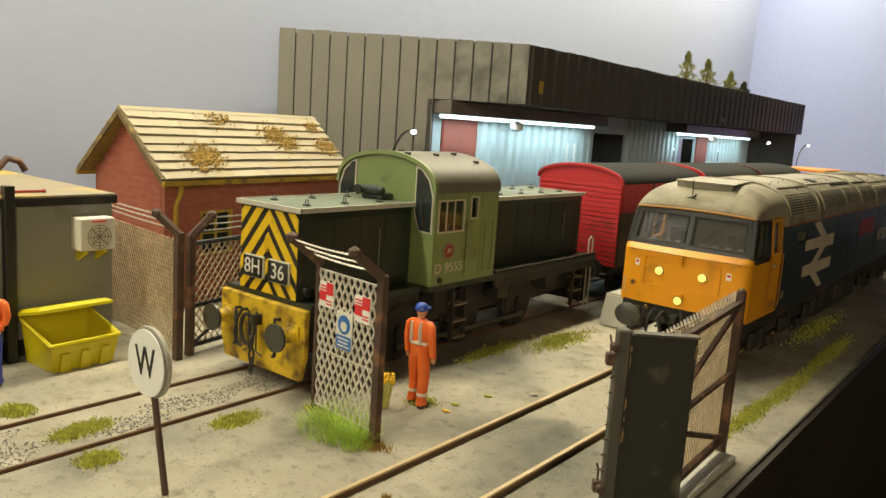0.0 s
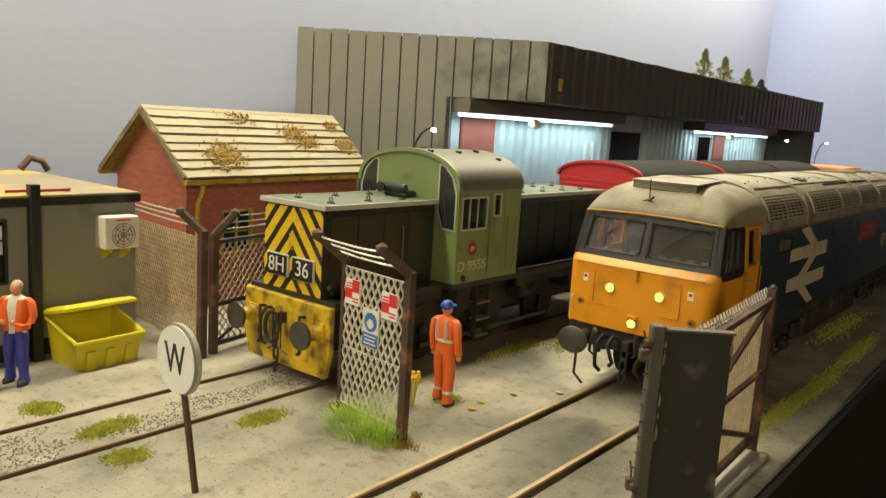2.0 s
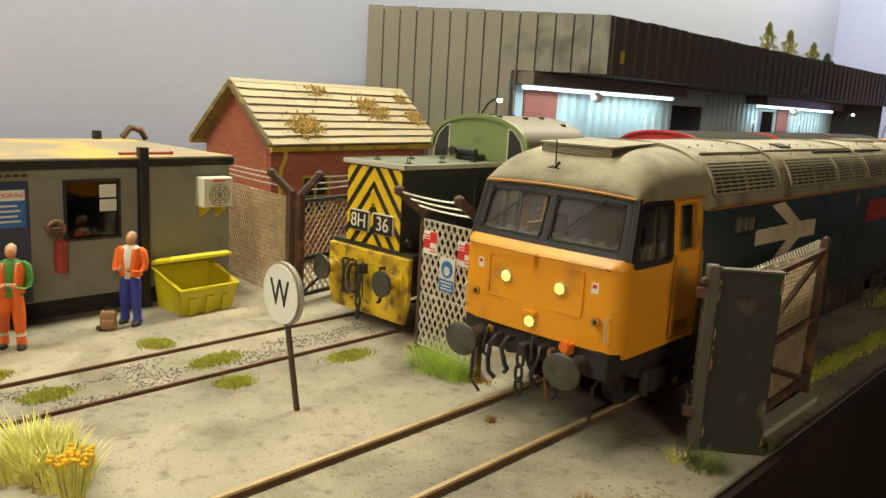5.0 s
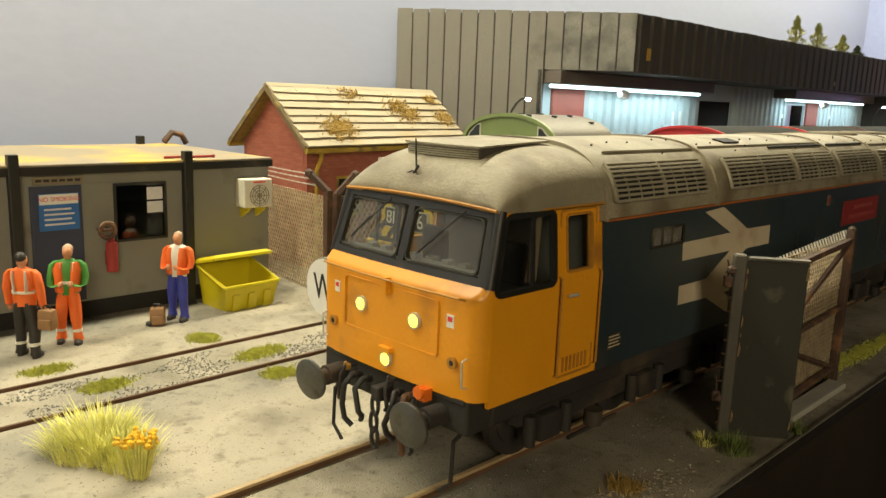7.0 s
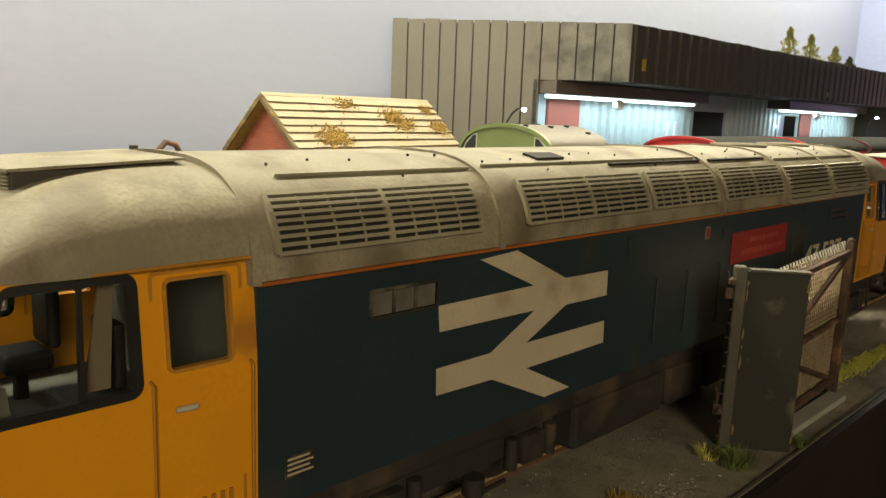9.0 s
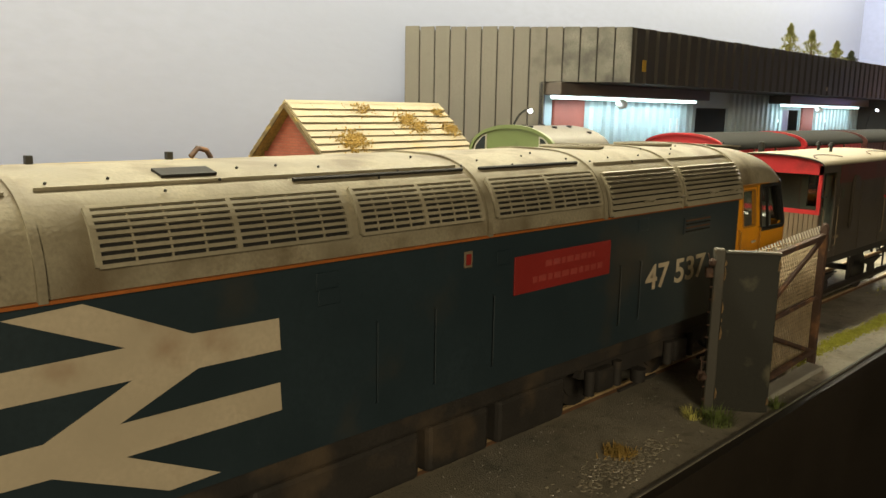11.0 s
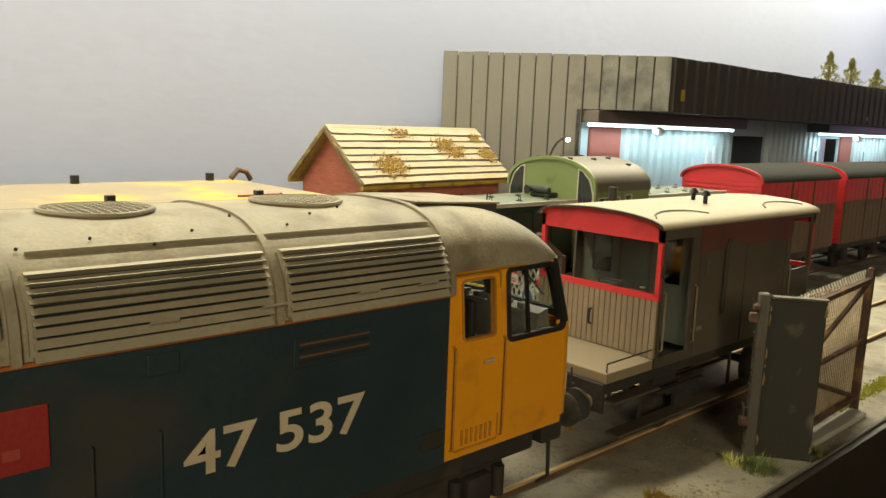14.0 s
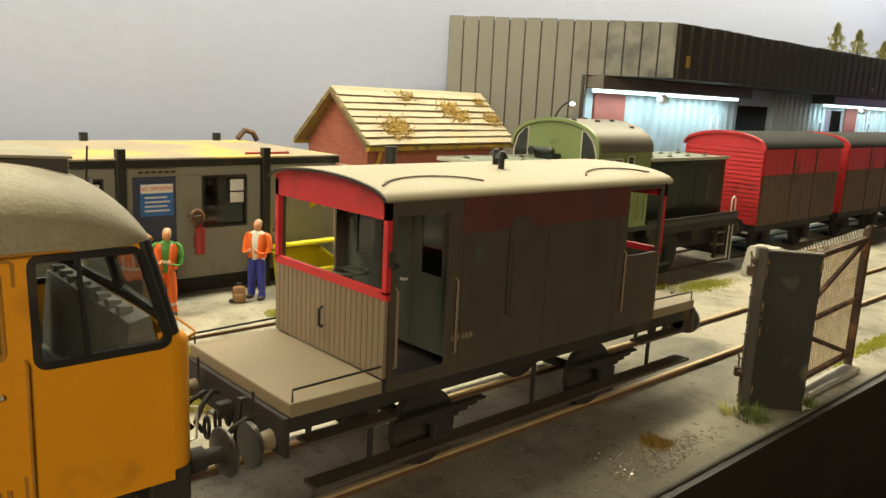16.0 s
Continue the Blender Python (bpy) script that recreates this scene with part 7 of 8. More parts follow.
def fence_panel():
    f = thing("fence_panel", "rusty framed wire mesh fence panel with small signs", "fence")
    a, b = (-0.0715, -0.0665), (-0.0360, -0.0708)
    lean, H = (-0.0050, -0.0090), 0.0580
    fence_post(f, *a, H, lean, 0.0075, 0.0008)
    fence_post(f, *b, H + 0.0005, lean, 0.0075)
    part("wire_mesh", diamond_mesh(a, b, 0.004, 0.0545, 0.0034, 0.0060, 0.00044), M_WIRE, f, "pale galvanised diamond mesh", kind="stuff")
    for z in (0.0035, 0.0250, 0.0545):
        bm = bmesh.new()
        tube(bm, [(a[0], a[1], z), (b[0], b[1], z)], 0.0003, 5)
        part("tension_wire", bm, M_WIRE, f)
    bm = bmesh.new()
    for t in (0.25, 0.6, 0.95):
        barb_wire(bm, (a[0] + lean[0] * t, a[1] + lean[1] * t, H + 0.0075 * t), (b[0] + lean[0] * t, b[1] + lean[1] * t, H + 0.0075 * t))
    part("barbed_wire", bm, M_WIRE, f)
    u = Vector((b[0] - a[0], b[1] - a[1], 0)).normalized()
    n = Vector((u.y, -u.x, 0))

    def plaque(t, z, w, h, name, mt, label, off=0.0006, parent=f, thick=0.0005):
        c = Vector((a[0], a[1], 0)) + u * t + n * off
        bm = bmesh.new()
        loft(bm, [[tuple(c + u * x + n * d + Vector((0, 0, z + v))) for x, v in ((-w / 2, -h / 2), (w / 2, -h / 2), (w / 2, h / 2), (-w / 2, h / 2))] for d in (0, thick)])
        return part(name, bm, mt, parent, label)
    for t, z in ((0.0065, 0.0460), (0.0270, 0.0450)):
        s = plaque(t, z, 0.0082, 0.0092, "safety_sign", M_WHITE, "red and white safety sign")
        plaque(t + 0.0020, z + 0.0023, 0.0040, 0.0044, "sign_square", M_SIGNRED, "", 0.0011, s, 0.0001)
        plaque(t - 0.0020, z - 0.0006, 0.0040, 0.0036, "sign_square", M_SIGNRED, "", 0.0011, s, 0.0001)
        for k in range(2):
            plaque(t - 0.0018, z + 0.0030 - 0.0011 * k, 0.0034, 0.0005, "text_bar", M_SIGNRED, "", 0.0011, s, 0.0001)
            plaque(t + 0.0018, z - 0.0022 - 0.0011 * k, 0.0034, 0.0005, "text_bar", M_SIGNRED, "", 0.0011, s, 0.0001)
    s = plaque(0.0175, 0.0352, 0.0088, 0.0135, "helmet_sign", M_FIGWHITE, "blue and white safety helmet sign")
    plaque(0.0175, 0.0310, 0.0084, 0.0048, "sign_field", M_SIGNBLUE, "", 0.0011, s, 0.0001)
    c = Vector((a[0], a[1], 0)) + u * 0.0175 + n * 0.0011 + Vector((0, 0, 0.0374))
    bm = bmesh.new()
    cyl(bm, tuple(c), tuple(c + n * 0.0001), 0.0034, 24)
    d = part("sign_disc", bm, M_SIGNBLUE, s)
    bm = bmesh.new()
    cyl(bm, tuple(c + n * 0.0001 - Vector((0, 0, 0.0006))), tuple(c + n * 0.0002 - Vector((0, 0, 0.0006))), 0.0018, 16)
    part("sign_mark", bm, M_FIGWHITE, d)
    for k in range(3):
        plaque(0.0175, 0.0323 - 0.0013 * k, 0.0066 - 0.001 * (k % 2), 0.0005, "text_bar", M_FIGWHITE, "", 0.0012, s, 0.0001)
    return f


fence_panel()


def back_fence():
    f = thing("boundary_fence", "rusty wire mesh boundary fence by the brick hut", "fence")
    a, b = (-0.2330, -0.0610), (-0.1545, -0.0700)
    lean, H = (-0.0050, -0.0075), 0.0560
    fence_post(f, *b, H, lean, 0.0080, 0.0017)
    part("wire_mesh", diamond_mesh(a, b, 0.003, 0.0525, 0.0026, 0.0044, 0.00034), M_WIRERUST, f, "fine rusty diamond mesh", kind="stuff")
    bm = bmesh.new()
    for t in (0.2, 0.6, 0.95):
        barb_wire(bm, (a[0] + lean[0] * t, a[1] + lean[1] * t, H + 0.0085 * t), (b[0] + lean[0] * t, b[1] + lean[1] * t, H + 0.0080 * t))
    part("barbed_wire", bm, M_WIRE, f)
    g = thing("open_gate", "open wire mesh gate leaf with dark frame", "gate")
    c, d = (-0.1570, -0.0625), (-0.1640, -0.0260)
    fence_post(g, *c, 0.0540, (0.0055, 0.0065), 0.0090, 0.0016)
    bm = bmesh.new()
    for z in (0.004, 0.022, 0.050):
        tube(bm, [(*c, z), (*d, z)], 0.0011, 6)
    tube(bm, [(*d, 0.001), (*d, 0.052)], 0.0012, 6)
    tube(bm, [(*c, 0.004), (*d, 0.022)], 0.0008, 6)
    part("gate_frame", bm, M_BLACK, g, "dark gate frame")
    part("wire_mesh", diamond_mesh(c, d, 0.004, 0.050, 0.0038, 0.0046, 0.00034), M_WIRERUST, g, kind="stuff")
    bm = bmesh.new()
    for t in (0.2, 0.55, 0.9):
        barb_wire(bm, (c[0] + 0.0055 * t, c[1] + 0.0065 * t, 0.054 + 0.009 * t), (d[0] + 0.0055 * t, d[1] + 0.0065 * t, 0.054 + 0.009 * t))
    part("barbed_wire", bm, M_WIRE, g)


back_fence()


def yard_gate():
    g = thing("yard_gate", "tall grey gate post board with rusty mesh gate leaf", "gate")
    a, b = Vector((0.0472, -0.0668, 0)), Vector((0.0640, -0.0535, 0))
    u = (b - a).normalized()
    n = Vector((u.y, -u.x, 0))
    bm = bmesh.new()
    pts = [a + u * 0.0030, b, b + n * -0.0026, a + u * 0.0030 - n * 0.0026]
    loft(bm, [[tuple(p + Vector((0, 0, z))) for p in pts] for z in (0.0, 0.0565)])
    bmesh.ops.bevel(bm, geom=bm.edges[:], offset=0.0003, segments=1, affect="EDGES")
    part("post_board", bm, M_GATEGREY, g, "dark grey upright board")
    bm = bmesh.new()
    pts = [a - u * 0.0004 + n * 0.0006, a + u * 0.0032 + n * 0.0006, a + u * 0.0032 - n * 0.0034, a - u * 0.0004 - n * 0.0034]
    loft(bm, [[tuple(p + Vector((0, 0, z))) for p in pts] for z in (0.0, 0.0578)])
    bmesh.ops.bevel(bm, geom=bm.edges[:], offset=0.0004, segments=1, affect="EDGES")
    part("angle_post", bm, M_GATERUST, g, "rust streaked grey angle iron")
    bm = bmesh.new()
    rnd = random.Random(8)
    for k in range(12):
        z = 0.004 + 0.0045 * k
        p = a - u * 0.0004 + Vector((0, 0, z))
        tube(bm, [p, p - u * rnd.uniform(0.0008, 0.0016) + n * rnd.uniform(-0.001, 0.001)], 0.0003, 5)
    for z in (0.012, 0.0530):
        p = a - u * 0.0010 + Vector((0, 0, z))
        ball(bm, p, 0.0016, sub=1)
    part("mesh_stub", bm, M_RUSTPOST, g, kind="stuff")
    for z in (0.0105, 0.0475):
        bm = bmesh.new()
        q = a - u * 0.0016 - n * 0.0014 + Vector((0, 0, z))
        loft(bm, [[tuple(q + u * x + n * e + Vector((0, 0, v))) for x, e in ((-0.0012, -0.0012), (0.0014, -0.0012), (0.0014, 0.0012), (-0.0012, 0.0012))] for v in (0, 0.0034)])
        bmesh.ops.bevel(bm, geom=bm.edges[:], offset=0.0003, segments=1, affect="EDGES")
        hinge = part("hinge_block", bm, M_RUSTPOST, g, "rusty hinge block")
        bm = bmesh.new()
        tube(bm, [q + Vector((0, 0, 0.0032)), q + Vector((0, 0, 0.0062)), q - u * 0.0006 + Vector((0, 0, 0.0084))], 0.0003, 6)
        part("hinge_pin", bm, M_RUSTPOST, hinge)
    # chipped and rusty edges
    for q in range(9):
        z = rnd.uniform(0.001, 0.056)
        base = (a + u * 0.0034 if q % 5 else b) + n * (0.0002 if q % 5 == 0 else 0.0007) + Vector((0, 0, z))
        w, h = rnd.uniform(0.0002, 0.0006), rnd.uniform(0.0006, 0.0028)
        bm = bmesh.new()
        loft(bm, [[tuple(base + u * (x - (0.0003 if q % 5 == 0 else 0.0)) + n * e + Vector((0, 0, v))) for x, v in ((-w, -h), (w * 0.6, -h * 0.7), (w, h * 0.2), (-w * 0.3, h))] for e in (-0.0003, 0.00012)])
        part("paint_chip", bm, M_CHIP, g)
    bm = bmesh.new()
    pa = a + u * 0.0040
    loft(bm, [[tuple(p + Vector((0, 0, z))) for p in (pa + n * 0.0004, b + u * 0.0003 + n * 0.0004, b + u * 0.0003 - n * 0.0029, pa - n * 0.0029)] for z in (0.0565, 0.0571)])
    part("board_cap", bm, M_GATERUST, g)
    # mesh leaf running away from the board
    c, d = (0.0562, -0.0560), (0.0540, 0.0125)
    bm = bmesh.new()
    box(bm, d[0] - 0.0014, d[0] + 0.0014, d[1] - 0.0014, d[1] + 0.0014, 0.0, 0.0590, 0.0003)
    ball(bm, (d[0], d[1], 0.0590), 0.0016, sub=1)
    part("end_post", bm, M_RUSTPOST, g, "rusty end post")
    for z0, z1, r in ((0.0525, 0.0550, 0.0014), (0.0285, 0.0300, 0.0011), (0.0060, 0.0065, 0.0014)):
        bm = bmesh.new()
        tube(bm, [(*c, z0), (*d, z1)], r, 6)
        part("gate_rail", bm, M_RUSTPOST, g)
    for za, zb in ((0.0290, 0.0545), (0.0290, 0.0062)):
        bm = bmesh.new()
        tube(bm, [(*c, za), (*d, zb)], 0.0010, 6)
        part("gate_brace", bm, M_RUSTPOST, g)
    part("wire_mesh", diamond_mesh((c[0] - 0.0016, c[1]), (d[0] - 0.0016, d[1]), 0.006, 0.0560, 0.0022, 0.0034, 0.00026), M_WIRERUST, g, "rusting galvanised diamond mesh", kind="stuff")
    bm = bmesh.new()
    for k in range(26):
        t = k / 25
        x, y = c[0] + (d[0] - c[0]) * t, c[1] + (d[1] - c[1]) * t
        tube(bm, [(x - 0.0012, y, 0.0535 + 0.0025 * t), (x - 0.0026, y + 0.0008, 0.0562 + 0.0025 * t)], 0.00035, 5)
    part("mesh_edge", bm, M_WIRE, g, kind="stuff")
    # Strip plank along the foot of the gate, in concrete grey.
    bm = bmesh.new()
    box(bm, 0.0535, 0.0600, -0.0500, 0.0100, 0.0, 0.0022, 0.0005)
    solo("kerb", bm, M_CONBLOCK, "low plank strip under the gate", "kerb")


yard_gate()


def whistle_board():
    s = thing("whistle_board", "round white whistle board on a brown post", "sign", -0.0515, -0.1405, 0)
    bm = bmesh.new()
    tube(bm, [(0, 0, 0), (-0.0062, 0, 0.0290)], 0.0010, 8)
    part("post", bm, M_RUSTPOST, s, "thin brown post", 50)
    m = pose(-0.0080, 0, 0.0372, 0, -3, -2)
    bm = bmesh.new()
    cyl(bm, m @ Vector((0, -0.0006, 0)), m @ Vector((0, 0.0006, 0)), 0.0103, 40)
    d = part("disc", bm, M_CONBLOCK, s, "grey rimmed round plate", 40)
    bm = bmesh.new()
    cyl(bm, m @ Vector((0, -0.0013, 0)), m @ Vector((0, -0.0016, 0)), 0.0097, 40)
    part("disc_face", bm, M_WHITE, d, "white face with black letter", 40)
    lettering("W", 0.0125, M_BLACK, d, m @ Matrix.Translation((0, -0.0017, 0)) @ FROM_FRONT, name="letter", stretch=0.82)
    return s


whistle_board()


# ---- grit bin with its lid open ----
def grit_bin():
    b = thing("grit_bin", "yellow plastic grit bin with open lid", "grit bin", -0.1690, -0.1035, 0, 3)
    # front faces +x, length along y
    lo = [(-0.0215, -0.0130), (-0.0015, -0.0130), (-0.0015, 0.0130), (-0.0215, 0.0130)]
    hi = [(-0.0225, -0.0148), (0.0010, -0.0148), (0.0010, 0.0148), (-0.0225, 0.0148)]
    rim = {-0.0225: 0.0185, 0.0010: 0.0116}
    bm = bmesh.new()
    rings = []
    for pts, z in ((lo, 0.0), (hi, 0.0185), ([(x * 0.93 - 0.0008, y * 0.93) for x, y in hi], 0.0185), ([(x * 0.93 - 0.0008, y * 0.93) for x, y in lo], 0.0030)):
        rings.append([bm.verts.new((x, y, z if z < 0.01 else (0.0185 if x < -0.01 else 0.0116))) for x, y in pts])
    for p, q in zip(rings, rings[1:]):
        for k in range(4):
            bm.faces.new((p[k], p[(k + 1) % 4], q[(k + 1) % 4], q[k]))
    bm.faces.new(rings[-1])
    bm.faces.new(rings[0][::-1])
    tub = part("bin_tub", bm, M_SKIP, b, "yellow moulded tub")
    bm = bmesh.new()
    for k in range(4):
        p, q = (Vector((*h, rim[h[0]])) for h in (hi[k], hi[(k + 1) % 4]))
        tube(bm, [p, q], 0.0009, 6)
        ball(bm, p, 0.0009, sub=1)
    part("bin_rim", bm, M_SKIP, tub)
    for y in (-0.0085, 0.0, 0.0085):
        bm = bmesh.new()
        loft(bm, [[(-0.0025, y - 0.0022, 0), (0.0004, y - 0.0022, 0), (0.0004, y + 0.0022, 0), (-0.0025, y + 0.0022, 0)], [(0.0, y - 0.0018, 0.0075), (0.0010, y - 0.0018, 0.0075), (0.0010, y + 0.0018, 0.0075), (0.0, y + 0.0018, 0.0075)]])
        part("bin_foot", bm, M_SKIP, tub)
    # the lid, hinged at the back
    m = pose(-0.0235, 0, 0.0193, 0, -14, 0)
    bm = bmesh.new()
    lower = [(-0.001, -0.0160), (0.0185, -0.0160), (0.0185, 0.0160), (-0.001, 0.0160)]
    upper = [(0.002, -0.0142), (0.0165, -0.0142), (0.0165, 0.0142), (0.002, 0.0142)]
    loft(bm, [[m @ Vector((x, y, z)) for x, y in pts] for pts, z in ((lower, 0), (lower, 0.0012), (upper, 0.0026))])
    part("bin_lid", bm, M_SKIP, b, "raised yellow lid", 30)
    return b


grit_bin()


# ---- painted scale figures, each one plain shape ----
def figure(x, y, turn, coat, legs, label, hat=None, vest=None, hair=M_FIGDARK, arms="bent", height=0.0400, sleeve=None, stripes=True, slouch=0.6):
    mats = [coat, legs, M_FLESH, M_FIGDARK, hat or hair, M_FIGWHITE, vest or coat, sleeve or coat]
    bm = bmesh.new()
    k = height / 0.0400

    def mark(i, n0):
        bm.faces.ensure_lookup_table()
        for f in bm.faces[n0:]:
            f.material_index = i
        return len(bm.faces)

    def limb(pts, n=14):
        secs = []
        for cx, cy, z, rx, ry in pts:
            secs.append([(k * (cx + rx * math.cos(a)), k * (cy + ry * math.sin(a)), k * z) for a in [i * math.tau / n for i in range(n)]])
        loft(bm, secs)
    c = 0
    for s in (-1, 1):
        limb([(s * 0.0034, -0.0012 * s - 0.0010, 0, 0.0016, 0.0033), (s * 0.0034, -0.0012 * s - 0.0012, 0.0012, 0.0016, 0.0031), (s * 0.0032, -0.0010 * s, 0.0024, 0.0013, 0.0016)])
        c = mark(3, c)
        limb([(s * 0.0033, 0.0002 - 0.0010 * s, 0.0014, 0.0021, 0.0024), (s * 0.0031, 0.0002 - 0.0009 * s, 0.0032, 0.0018, 0.0021), (s * 0.0030, 0.0002 - 0.0008 * s, 0.0055, 0.0018, 0.0020), (s * 0.0027, -0.0004 - 0.0004 * s, 0.0110, 0.0021, 0.0023), (s * 0.0023, -0.0002, 0.0150, 0.0023, 0.0026), (s * 0.0019, 0, 0.0185, 0.0024, 0.0027), (s * 0.0014, 0, 0.0212, 0.0022, 0.0028)])
        c = mark(1, c)
        if stripes:
            limb([(s * 0.0031, 0.0002 - 0.0009 * s, 0.0048, 0.0020, 0.0022), (s * 0.0030, 0.0002 - 0.0008 * s, 0.0059, 0.0020, 0.0022)])
            c = mark(5, c)
    limb([(0, 0, 0.0200, 0.0040, 0.0029), (0, 0, 0.0225, 0.0043, 0.0031), (0, -0.0003, 0.0260, 0.0042, 0.0030), (0, -0.0001, 0.0300, 0.0050, 0.0031), (0, 0.0002, 0.0328, 0.0047, 0.0026), (0, 0.0003, 0.0342, 0.0020, 0.0018)], 14)
    c = mark(0, c)
    if vest:
        for s in (-1, 1):
            limb([(s * 0.0024, 0.0, 0.0212, 0.0023, 0.0036), (s * 0.0025, -0.0002, 0.0260, 0.0023, 0.0035), (s * 0.0028, 0.0, 0.0302, 0.0024, 0.0035), (s * 0.0026, 0.0002, 0.0330, 0.0019, 0.0028)])
            c = mark(6, c)
    if stripes:
        for s in (-1, 1):
            limb([(s * 0.0022, 0.0001, 0.0255, 0.0005, 0.0037), (s * 0.0023, 0.0002, 0.0300, 0.0005, 0.0037), (s * 0.0023, 0.0003, 0.0331, 0.0005, 0.0030)])
            c = mark(5, c)
        limb([(0, -0.0002, 0.0246, 0.0046, 0.0035), (0, -0.0002, 0.0256, 0.0046, 0.0035)], 14)
        c = mark(5, c)
    for s in (-1, 1):
        if arms == "bent":
            limb([(s * 0.0040, 0.0002, 0.0333, 0.0012, 0.0016), (s * 0.0052, 0.0002, 0.0318, 0.0016, 0.0018), (s * 0.0062, 0.0004, 0.0270, 0.0015, 0.0017), (s * 0.0060, -0.0012, 0.0240, 0.0014, 0.0016), (s * 0.0044, -0.0042, 0.0240, 0.0011, 0.0014), (s * 0.0024, -0.0052, 0.0248, 0.0010, 0.0012)])
        else:
            limb([(s * 0.0040, 0.0002, 0.0333, 0.0012, 0.0016), (s * 0.0052, 0.0002, 0.0318, 0.0016, 0.0018), (s * 0.0063, 0.0003, 0.0265, 0.0015, 0.0017), (s * 0.0062, -0.0006, 0.0200, 0.0012, 0.0014)])
        c = mark(7, c)
        p = (s * 0.0018, -0.0056, 0.0250) if arms == "bent" else (s * 0.0062, -0.0008, 0.0188)
        ball(bm, [k * q for q in p], 0.0012 * k, (1, 1, 1.2), 1)
        c = mark(2, c)
    limb([(0, 0.0004, 0.0335, 0.0013, 0.0014), (0, 0.0002, 0.0352, 0.0013, 0.0014)])
    ball(bm, (0, -0.0002 * k, 0.0368 * k), 0.0023 * k, (0.86, 1.0, 1.12))
    ball(bm, (0, -0.0022 * k, 0.0366 * k), 0.0005 * k, sub=1)
    c = mark(2, c)
    if hat:
        ball(bm, (0, 0.0001, 0.0382 * k), 0.0026 * k, (0.95, 1.05, 0.82))
        limb([(0, -0.0006, 0.0378, 0.0029, 0.0036), (0, -0.0006, 0.0382, 0.0028, 0.0035)], 16)
    else:
        ball(bm, (0, 0.0006 * k, 0.0380 * k), 0.0022 * k, (0.92, 0.98, 0.95))
    c = mark(4, c)
    for v in bm.verts:
        w = noise.noise_vector(v.co * 520 + Vector((x * 900, y * 900, 0)))
        v.co += w * 0.00032 * (1.0 if v.co.z < 0.033 * k else 0.35)
        # weight on one leg, the upper body turned and bent a little
        q = max(0.0, v.co.z / (0.034 * k))
        v.co.x += 0.0012 * slouch * q * q
        v.co.y -= 0.0016 * abs(slouch) * max(0.0, q - 0.6)
    ob = solo("figurine", bm, mats, label, "figurine", group="painted scale figures", smooth=50)
    ob.matrix_basis = pose(x, y, 0, 0, 0, turn)
    return ob


M_HAIRGREY = mat("figure_pale_hair", (0.45, 0.32, 0.22), 0.6)
figure(-0.0500, -0.0320, 178, M_ORANGE, M_ORANGE, "orange suited figurine with blue helmet beside the fence", M_HATBLUE, arms="down", height=0.0405)
figure(-0.1715, -0.1390, 38, M_FIGWHITE, M_FIGBLUE, "figurine in orange jacket and blue trousers by the cabin", vest=M_ORANGE, hair=M_HAIRGREY, sleeve=M_ORANGE, stripes=False)
figure(-0.1670, -0.1870, 62, M_FIGGREEN, M_ORANGE, "figurine in green shirt and orange vest and trousers", vest=M_ORANGE, hair=M_HAIRGREY)
figure(-0.1595, -0.2045, 225, M_ORANGE, M_FIGDARK, "figurine in orange jacket and black trousers holding a case", hair=M_FIGDARK, arms="down", stripes=True)


def bag(x, y, z, turn, label):
    b = thing("work_bag", label, "bag", x, y, z, turn)
    bm = bmesh.new()
    box(bm, -0.0032, 0.0032, -0.0022, 0.0022, 0, 0.0082, 0.0014)
    box(bm, -0.0024, 0.0024, -0.0030, -0.0018, 0.0008, 0.0046, 0.0005)
    part("bag_body", bm, M_BAG, b, "", 40)
    bm = bmesh.new()
    tube(bm, [(-0.0014, 0, 0.0080), (-0.0012, 0, 0.0094), (0.0012, 0, 0.0094), (0.0014, 0, 0.0080)], 0.0004)
    part("bag_handle", bm, M_FIGDARK, b)


bag(-0.1685, -0.1500, 0, 60, "small tan work bag standing on the concrete")
bag(-0.1540, -0.1990, 0.0105, 40, "tan case carried by a figurine")
bm = bmesh.new()
ball(bm, (-0.1690, -0.1535, 0.0012), 0.0016, (1.3, 1, 0.8), 1)
solo("dark_boot", bm, M_FIGDARK, "dark rag lying by the work bag", "rag")


# ---- concrete block, lamps, trees ----
bm = bmesh.new()
prism(bm, [(-0.0115, 0), (0.0115, 0), (0.0105, 0.0035), (0.0070, 0.0150), (-0.0070, 0.0150), (-0.0105, 0.0035)], "x", -0.0070, 0.0070)
bmesh.ops.bevel(bm, geom=bm.edges[:], offset=0.0008, segments=2, affect="EDGES")
blk = solo("concrete_block", bm, M_CONBLOCK, "pale concrete barrier block beside the track", "barrier")
blk.data.transform(Matrix.Diagonal((1.2, 1.2, 1.25, 1)))
blk.matrix_basis = pose(-0.0540, 0.1580, 0)


